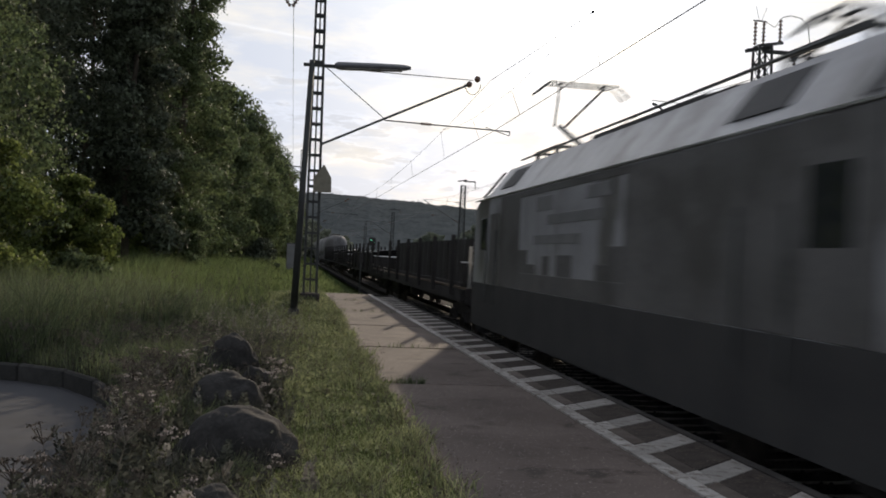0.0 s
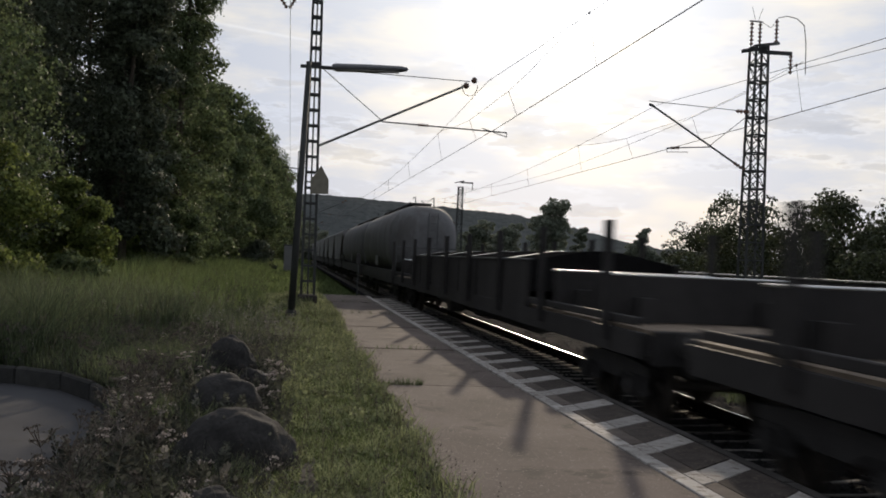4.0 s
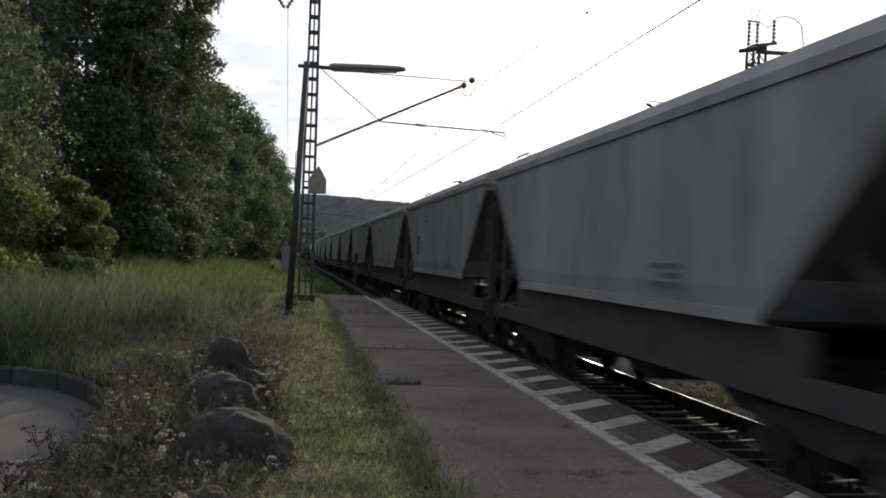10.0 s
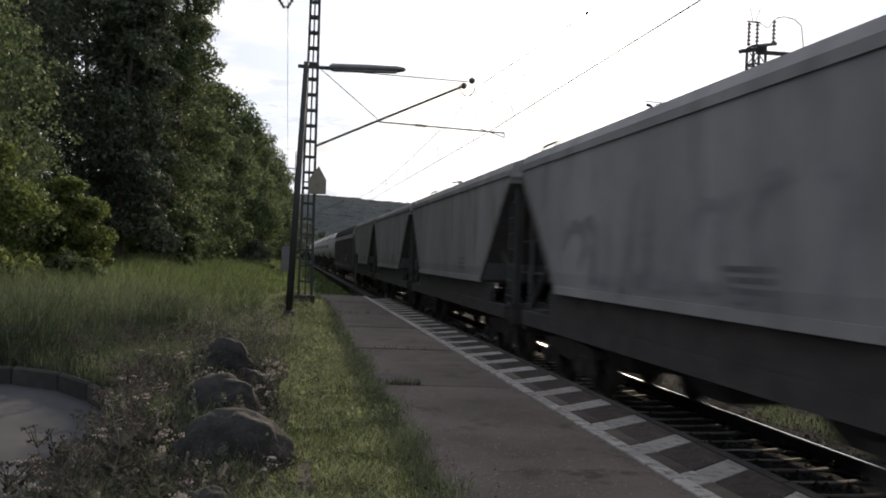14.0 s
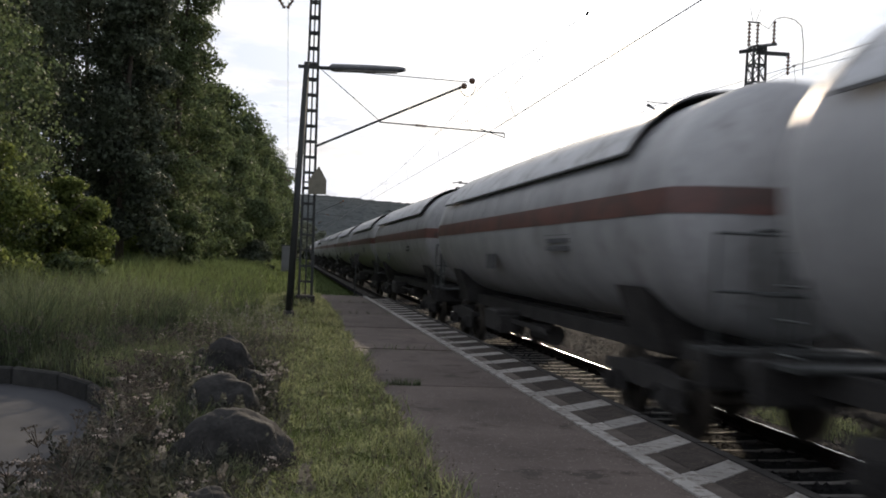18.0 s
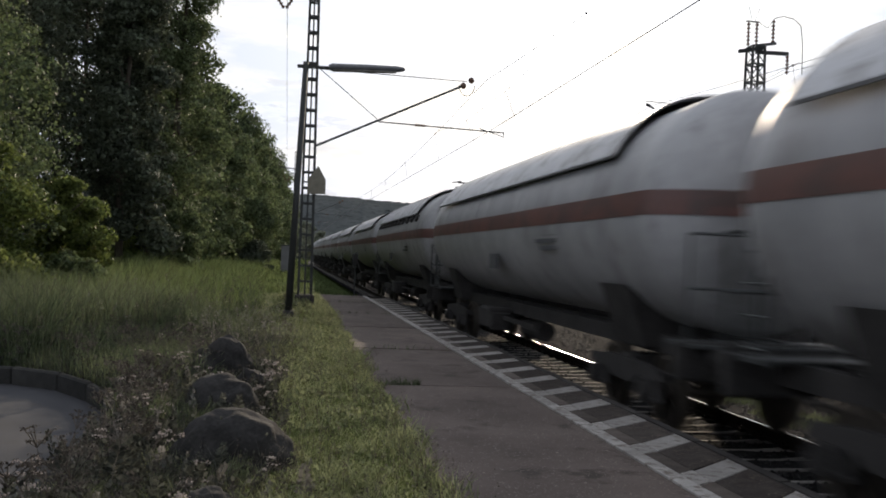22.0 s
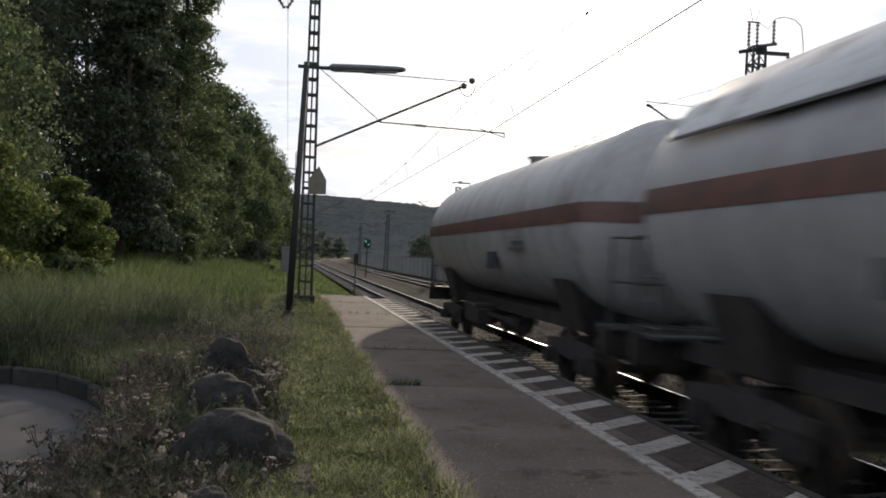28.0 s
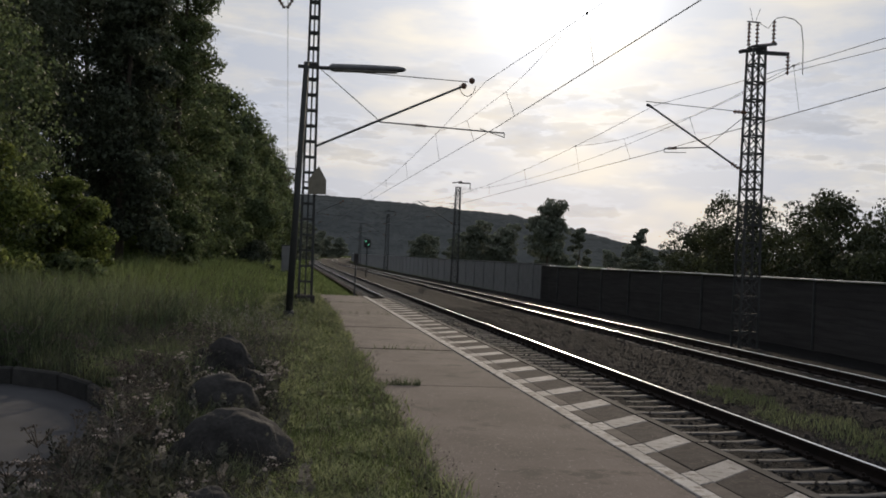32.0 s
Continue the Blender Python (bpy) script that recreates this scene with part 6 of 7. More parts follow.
def hopper_wagon(L, marks=0, walkway=False):
    ob = thing("hopper_wagon", "", "hopper wagon")
    top, low = L / 2 - 0.42, L / 2 - 2.75
    W, z0, z1, z2 = 1.46, 1.56, 3.72, 4.08
    # body: upright sides, slanting end chutes, shallow arched roof edge
    def section(y, zb):
        t = (z1 - zb)
        return [(-W * 0.97, y, zb), (-W, y, zb + min(0.3, t * 0.5)), (-W, y, z1), (-W * 0.93, y, z1 + 0.2), (-W * 0.72, y, z2 - 0.08), (-W * 0.35, y, z2), (W * 0.35, y, z2), (W * 0.72, y, z2 - 0.08), (W * 0.93, y, z1 + 0.2),
                (W, y, z1), (W, y, zb + min(0.3, t * 0.5)), (W * 0.97, y, zb)]
    bm = bmesh.new()
    st = [(-top, 3.62), (-top + 0.1, 3.5), (-low - 0.05, z0 + 0.04), (-low + 0.05, z0), (0, z0), (low - 0.05, z0), (low + 0.05, z0 + 0.04), (top - 0.1, 3.5), (top, 3.62)]
    loft(bm, [section(y, zb) for y, zb in st])
    part("body", bm, M_HOPPER, ob)
    for s in (-1, 1):   # end chutes a hand's width inside the side sheets; shade painted as dark tone
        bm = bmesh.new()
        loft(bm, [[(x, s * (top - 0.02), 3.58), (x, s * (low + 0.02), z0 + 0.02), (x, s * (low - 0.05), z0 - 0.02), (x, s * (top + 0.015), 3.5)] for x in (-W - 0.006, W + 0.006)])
        part("end_chute", bm, M_CHUTE, ob, "brown end chute with its shade painted in")
    # stiffening ribs and the top rail
    bm = bmesh.new()
    for s in (-1, 1):
        box(bm, s * W - 0.03, s * W + 0.03, -top, top, z1 - 0.08, z1 + 0.03)
        box(bm, s * W * 0.99 - 0.03, s * W * 0.99 + 0.03, -low, low, z0 - 0.02, z0 + 0.1)
    part("rail_trim", bm, M_HOPPER, ob)
    bm = bmesh.new()
    for s in (-1, 1):
        box(bm, s * 0.75 - 0.16, s * 0.75 + 0.16, -top + 0.1, top - 0.1, z2 - 0.03, z2 + 0.03)
    part("roof_hatch", bm, M_SILO, ob, "long roof flaps")
    if walkway:
        bm = bmesh.new()
        box(bm, -0.28, 0.28, -top * 0.9, top * 0.75, z2 + 0.14, z2 + 0.19)
        k = -top * 0.9
        while k < top * 0.75:
            bar(bm, (-0.25, k, z2 - 0.02), (-0.25, k, z2 + 0.15), 0.04, 0.04)
            bar(bm, (0.25, k, z2 - 0.02), (0.25, k, z2 + 0.15), 0.04, 0.04)
            k += 1.4
        part("walkway", bm, M_BLACK, ob, "dark roof walkway")
    # dark end gear: slant props, ladder, stand
    for s in (-1, 1):
        bm = bmesh.new()
        for x in (-1.2, 1.2):
            bar(bm, (x, s * (top - 0.1), 1.15), (x, s * (top - 0.1), 3.3), 0.1, 0.1)
            bar(bm, (x, s * (top - 0.15), 1.2), (x, s * (low + 0.9), 2.2), 0.08, 0.08)
        box(bm, -1.2, 1.2, s * (top - 0.1) - 0.05, s * (top - 0.1) + 0.05, 3.2, 3.35)
        part("end_frame", bm, M_BLACK, ob, "dark end props")
        end_platform(ob, s * (L / 2 - 0.95), s)
        bm = bmesh.new()
        lathe(bm, (0.4, s * (low + 1.0), 1.15), (0, 0, 1), [(0, 0.3), (0.75, 0.3), (0.8, 0.2)], 14)
        part("brake_cylinder", bm, M_BLACK, ob)
        bm = bmesh.new()
        if s < 0:
            chain(bm, [(-0.5, -top + 0.2, z2), (-0.5, -top + 0.25, z2 + 0.3), (-0.5, -top + 1.2, z2 + 0.3), (-0.5, -top + 1.25, z2)], 0.02, 6)
            part("hatch_rail", bm, M_STEEL, ob)
        else:
            bm.free()
    ladder(ob, -1.3, -top + 0.28, 1.2, 3.6)
    # discharge chutes below
    for k in (-1.5, 0, 1.5):
        bm = bmesh.new()
        pts0 = [(-1.2, k * low / 2.2 - 0.7), (1.2, k * low / 2.2 - 0.7), (1.2, k * low / 2.2 + 0.7), (-1.2, k * low / 2.2 + 0.7)]
        loft(bm, [[(x, y, 1.2) for x, y in pts0], [(x * 0.6, k * low / 2.2 + (y - k * low / 2.2) * 0.5, 0.55) for x, y in pts0]])
        part("chute", bm, M_BLACK, ob, "dark discharge chute")
    bm = bmesh.new()
    for q in (-1, 1):
        box(bm, q * 1.3 - 0.05, q * 1.3 + 0.05, -low - 0.6, low + 0.6, 1.1, z0 - 0.02)
    part("side_sill", bm, M_BLACK, ob, "dark side sill")
    underframe(ob, L, 1.15, belly=False)
    if marks in (3, 5):      # a grille of four dark bars near the rear end
        for k in range(4):
            bm = bmesh.new()
            box(bm, -W - 0.012, -W + 0.002, 3.3, 3.85, 2.14 + 0.115 * k, 2.205 + 0.115 * k)
            part("grille_bar", bm, M_BARS, ob)
    if marks == 1:      # four dark grille lines high on the side
        bm = bmesh.new()
        for k in range(4):
            box(bm, -W - 0.012, -W + 0.002, low - 1.25, low - 0.55, 2.1 + 0.16 * k, 2.2 + 0.16 * k)
        part("lettering", bm, M_BARS, ob, "stencilled data as bars")
    if marks in (2, 5, 6):    # sprayed strokes along the lower side
        rng = random.Random(4 + marks)
        y, end = (-low + 0.5, low - 0.9) if marks != 6 else (-low + 0.3, low * 0.2)
        while y < end:
            w, h, z = rng.uniform(0.55, 0.95), rng.uniform(0.75, 1.15), 1.72 + rng.uniform(0, 0.12)
            a0, sweep, thick = rng.uniform(0, 6.28), rng.uniform(2.8, 5.6), rng.uniform(0.05, 0.1)
            bm = bmesh.new()
            rows = []
            for q in range(15):
                t = a0 + sweep * q / 14
                cy, cz = y + w / 2 + 0.5 * w * math.cos(t) * (1 + 0.2 * math.sin(3 * t)), z + h / 2 + 0.5 * h * math.sin(t)
                rows.append([(-W - 0.006, cy - thick * math.cos(t), cz - thick * math.sin(t)), (-W - 0.006, cy + thick * math.cos(t), cz + thick * math.sin(t)),
                             (-W + 0.004, cy + thick * math.cos(t), cz + thick * math.sin(t)), (-W + 0.004, cy - thick * math.cos(t), cz - thick * math.sin(t))])
            loft(bm, rows)
            part("sprayed_paint", bm, M_SPRAY if marks == 6 else M_MARK, ob, "faded sprayed paint stroke")
            y += w * 0.8
    if marks == 1:
        lettering(ob, -W - 0.002, low * 0.35, 3.2, 2, 1.2, 0.08)
    lettering(ob, -W - 0.002, -low * 0.6, 2.0, 3, 0.9, 0.06)
    running_gear(ob, L, L - 4.6)
    tagged(ob, "dusty grey hopper wagon, slanting ends" + (" and a dark roof walkway" if walkway else "") + (" and faded sprayed paint" if marks in (2, 5, 6) else ""), group="wagons of the train")
    return ob


def silo_wagon(L, wide=1.5):
    """Rounded powder wagon: bulging body on a long sill, walkway along its top."""
    ob = thing("silo_wagon", "grimy grey rounded powder wagon with a roof walkway", "silo wagon", group="wagons of the train")
    half = L / 2 - 0.9
    zc, rz = 2.72, 1.5
    def ring(y, f):
        pts = []
        for k in range(40):
            a = 2 * math.pi * k / 40
            c, s = math.cos(a), math.sin(a)
            pts.append((wide * f * math.copysign(abs(c) ** 0.75, c), y, zc + rz * f * math.copysign(abs(s) ** 0.8, s)))
        return pts
    st = [(-half, 0.05), (-half + 0.03, 0.45), (-half + 0.14, 0.7), (-half + 0.34, 0.86), (-half + 0.65, 0.96), (-half + 1.0, 1.0)]
    bm = bmesh.new()
    loft(bm, [ring(y, f) for y, f in st] + [ring(0, 1.0)] + [ring(-y, f) for y, f in reversed(st)])
    part("body", bm, M_SILO, ob, smooth=True)
    bm = bmesh.new()
    for s in (-1, 1):
        box(bm, s * 1.36 - 0.06, s * 1.36 + 0.06, -half - 0.2, half + 0.2, 1.05, 1.42)
    part("side_sill", bm, M_BLACK, ob, "dark long side sill")
    bm = bmesh.new()
    box(bm, -0.45, 0.45, -half + 1.6, half - 1.2, zc + rz + 0.1, zc + rz + 0.16)
    k = -half + 1.6
    while k < half - 1.2:
        for x in (-0.4, 0.4):
            bar(bm, (x, k, zc + rz - 0.12), (x, k, zc + rz + 0.12), 0.05, 0.05)
        k += 1.5
    part("walkway", bm, M_BLACK, ob, "dark roof walkway")
    for y in (-half * 0.5, 0.0, half * 0.5):
        bm = bmesh.new()
        lathe(bm, (0, y, zc + rz - 0.05), (0, 0, 1), [(0, 0.3), (0.16, 0.3), (0.17, 0.36), (0.21, 0.36), (0.24, 0.1)], 16)
        part("hatch", bm, M_SILO, ob)
    bm = bmesh.new()
    chain(bm, [(-0.4, -half + 0.6, zc + rz - 0.25), (-0.4, -half + 0.75, zc + rz + 0.35), (-0.4, -half + 1.5, zc + rz + 0.35)], 0.022, 6)
    chain(bm, [(0.4, -half + 0.6, zc + rz - 0.25), (0.4, -half + 0.75, zc + rz + 0.35), (0.4, -half + 1.5, zc + rz + 0.35)], 0.022, 6)
    part("hatch_rail", bm, M_STEEL, ob)
    for s in (-1, 1):
        end_platform(ob, s * (L / 2 - 0.85), s)
    ladder(ob, 0.3, -half - 0.1, 1.2, 3.9, along="x")
    bm = bevelled(-1.52, -1.48, -half * 0.35, -half * 0.35 + 1.1, 1.55, 2.0, 0.01, 1)
    part("plate", bm, M_HOPPER, ob, "pale data plate")
    lettering(ob, -1.505, half * 0.3, 3.0, 3, 1.2, 0.08)
    bm = bmesh.new()
    for k in range(3):
        y = -half * 0.6 + k * half * 0.6
        loft(bm, [[(0.9 * math.cos(t), y + 0.9 * math.sin(t), 1.3) for t in [2 * math.pi * q / 12 for q in range(12)]], [(0.2 * math.cos(t), y + 0.2 * math.sin(t), 0.5) for t in [2 * math.pi * q / 12 for q in range(12)]]])
    rod(bm, (-0.95, -half * 0.7, 0.55), (-0.95, half * 0.7, 0.55), 0.07, 8)
    part("outlet_cone", bm, M_BLACK, ob)
    underframe(ob, L, 1.12, belly=False)
    running_gear(ob, L, L - 4.4)
    return ob


def hood_wagon(L):
    """Closed wagon with ribbed, rounded roof hoods over a dark side wall."""
    ob = thing("hood_wagon", "long sliding-hood wagon with a ribbed silver roof and dark sides", "covered wagon", group="wagons of the train")
    e = L / 2 - 0.75
    W = 1.45
    def arc(y, d=0.0):
        pts = [(-W - d, y, 3.35)]
        for k in range(13):
            a = math.pi - math.pi * k / 12
            pts.append(((W + d) * math.cos(a) * 1.0, y, 3.45 + (0.78 + d) * math.sin(a) ** 0.85))
        pts.append((W + d, y, 3.35))
        return pts
    bm = bmesh.new()
    loft(bm, [arc(-e), arc(0), arc(e)])
    part("hood", bm, M_HOOD, ob, "silver curved hood", smooth=False)
    k = -e + 0.3
    while k < e:
        bm = bmesh.new()
        rows = [arc(k - 0.045, 0.0), arc(k - 0.03, 0.05), arc(k + 0.03, 0.05), arc(k + 0.045, 0.0)]
        loft(bm, rows, caps=False, closed=False)
        part("rib", bm, M_BROWN, ob)
        k += 0.92
    bm = bmesh.new()
    for s in (-1, 1):
        box(bm, s * W - 0.045, s * W + 0.045, -e, e, 3.12, 3.38)
    part("gutter", bm, M_HOOD, ob, "pale longitudinal rail")
    bm = bmesh.new()
    box(bm, -W + 0.02, W - 0.02, -e, e, 1.18, 3.34)
    part("side_wall", bm, M_BROWN, ob, "dark red-brown side wall")
    k = -e + 0.6
    while k < e:
        for s in (-1, 1):
            bm = bmesh.new()
            box(bm, s * W - 0.05, s * W + 0.04, k - 0.05, k + 0.05, 1.2, 3.1)
            part("side_post", bm, M_BROWN, ob)
        k += 1.9
    bm = bmesh.new()
    for s in (-1, 1):
        box(bm, s * W - 0.04, s * W + 0.07, -e, e, 1.1, 1.28)
    part("sole_bar", bm, M_BROWN, ob)
    for s in (-1, 1):
        end_platform(ob, s * (L / 2 - 0.7), s)
    lettering(ob, -W - 0.05, -e * 0.5, 1.9, 3, 1.5, 0.09, M_HOPPER)
    underframe(ob, L, 1.12)
    running_gear(ob, L, L - 5.0)
    return ob


def side_boards(ob, a, b, W, z0, z1, mt, m):
    """Upright boards along both sides from a to b, with ribs over their joints."""
    for s in (-1, 1):
        for q in range(m):
            y0, y1 = a + (b - a) * q / m, a + (b - a) * (q + 1) / m
            bm = bmesh.new()
            box(bm, s * W - 0.03, s * W + 0.03, y0 + 0.02, y1 - 0.02, z0, z1)
            part("side_board", bm, mt, ob)
            bm = bmesh.new()
            box(bm, s * (W + 0.045) - 0.015, s * (W + 0.045) + 0.015, y0 - 0.05, y0 + 0.05, z0 - 0.02, z1 - 0.03)
            part("side_rib", bm, mt, ob)
        bm = bevelled(s * W - 0.05, s * W + 0.05, a, b, z1, z1 + 0.035, 0.008, 1)
        part("top_rail", bm, M_STEEL, ob, "worn grey top rail")


def low_deck(ob, a, b, W, posts=True):
    """An open stretch of deck with load bearers, whose tops are bright metal."""
    n = max(1, round((b - a) / 2.2))
    for q in range(n):
        y = a + (b - a) * (q + 0.5) / n
        bm = bmesh.new()
        box(bm, -W + 0.08, W - 0.08, y - 0.12, y + 0.12, 1.27, 1.88)
        for x in (-0.9, 0.9):
            box(bm, x - 0.1, x + 0.1, y - 0.4, y + 0.4, 1.27, 1.6)
        part("load_bearer", bm, M_SIDE, ob)
        part("bearer_top", bevelled(-W + 0.06, W - 0.06, y - 0.13, y + 0.13, 1.88, 1.91, 0.01, 1), M_CAP, ob, "bright metal bearer top")
    for s in (-1, 1):
        part("deck_edge", bevelled(s * W - 0.04, s * W + 0.04, a, b, 1.3, 1.4, 0.012, 1), M_SIDE, ob)


def wagon_deck(ob, L):
    e = L / 2 - 0.65
    W = 1.38
    n = int(2 * e / 0.33)
    plank = None
    for k in range(n):
        y = -e + 0.03 + k * (2 * e - 0.06) / n
        if plank is None:
            bm = bmesh.new()
            box(bm, -W + 0.06, W - 0.06, 0, (2 * e - 0.06) / n - 0.015, 1.2, 1.26)
            plank = part("floor_plank", bm, M_TIMBER, ob)
            plank.matrix_basis = pose(0, y, 0)
        else:
            share("floor_plank", plank.data, ob, pose(0, y, 0))
    for s in (-1, 1):
        bm = bmesh.new()
        box(bm, s * W - 0.05, s * W + 0.05, -e, e, 0.92, 1.22)
        part("sole_bar", bm, M_SIDE, ob)
        bm = bmesh.new()
        loft(bm, [[(x, y, z) for y, z in ((-e * 0.62, 0.92), (e * 0.62, 0.92), (e * 0.45, 0.6), (-e * 0.45, 0.6))] for x in (s * 0.62 - 0.04, s * 0.62 + 0.04)])
        part("fish_belly", bm, M_SIDE, ob, "deep girder under the deck")
    underframe(ob, L, 1.2, M_SIDE)
    running_gear(ob, L, L - 5.2)
    return e, W


def stake_wagon(L, start=6.0, stop=20.0):
    """Long flat wagon: a sheeted load between side boards, bare deck with bearers at both ends, stakes along the sides."""
    ob = thing("stake_wagon", "dark flat wagon with a sheeted load, bright bearers and upright stakes", "freight wagon", group="wagons of the train")
    e, W = wagon_deck(ob, L)
    a, b = start - L / 2, stop - L / 2
    side_boards(ob, a, b, W, 1.22, 2.04, M_SIDE, 7)
    bm = bmesh.new()
    ring = [(-W + 0.05, 1.5), (-W + 0.05, 2.05), (-0.35, 2.24), (0.0, 2.26), (0.35, 2.24), (W - 0.05, 2.06), (W - 0.05, 1.5)]
    loft(bm, [[(x, y, z) for x, z in ring] for y in (a + 0.05, b - 0.05)])
    part("load_sheet", bm, M_SHEET, ob, "dark sheet over the load")
    y = a + 2.2
    while y < b:
        bm = bmesh.new()
        loft(bm, [[(x, yy, z + 0.006 + d) for x, z in ring[1:-1]] + [(x, yy, z + d - 0.01) for x, z in reversed(ring[1:-1])] for yy, d in ((y - 0.09, 0.0), (y + 0.09, 0.0))])
        part("strap", bm, M_CAP, ob, "pale lashing strap over the load")
        y += 4.3
    low_deck(ob, -e + 0.2, a - 0.1, W)
    low_deck(ob, b + 0.1, e - 0.2, W)
    side_stakes(ob, e, W)
    return ob


def side_stakes(ob, e, W):
    for s in (-1, 1):
        y = -e + 1.1
        while y < e:
            bm = bmesh.new()
            bar(bm, (s * (W + 0.1), y, 1.05), (s * (W + 0.1), y, 2.6), 0.1, 0.12)
            part("stake", bm, M_SIDE, ob, "upright steel stake")
            y += 3.1


def stack_wagon(L, start=1.9, stop=18.8):
    """The same kind of wagon with a high, narrow, sheeted stack between its stakes."""
    ob = thing("stack_wagon", "dark flat wagon with a high sheeted stack between stakes", "freight wagon", group="wagons of the train")
    e, W = wagon_deck(ob, L)
    a, b = start - L / 2, stop - L / 2
    n = 5
    for q in range(n):
        y0, y1 = a + (b - a) * q / n + 0.04, a + (b - a) * (q + 1) / n - 0.04
        bm = bevelled(-1.0, 1.0, y0, y1, 1.3, 2.52, 0.04, 2)
        part("bundle", bm, M_SIDE, ob, "dark sheeted bundle")
        for f in (0.2, 0.5, 0.8):
            y = y0 + (y1 - y0) * f
            bm = bmesh.new()
            for s in (-1, 1):
                box(bm, s * 1.005 - 0.008, s * 1.005 + 0.008, y - 0.03, y + 0.03, 1.3, 2.5)
            box(bm, -0.97, 0.97, y - 0.03, y + 0.03, 2.518, 2.53)
            part("band", bm, M_STEEL, ob, "steel band round a bundle")
    for s in (-1, 1):
        part("deck_edge", bevelled(s * W - 0.04, s * W + 0.04, a - 0.09, b + 0.09, 1.3, 1.4, 0.012, 1), M_SIDE, ob)
    low_deck(ob, -e + 0.1, a - 0.1, W)
    low_deck(ob, b + 0.1, e - 0.1, W)
    side_stakes(ob, e, W)
    for x in (-1.2, 1.2):
        bm = bmesh.new()
        bar(bm, (x, -e + 0.12, 1.2), (x, -e + 0.12, 2.3), 0.07, 0.07)
        part("end_stake", bm, M_CAP, ob, "pale upright end stake")
    return ob


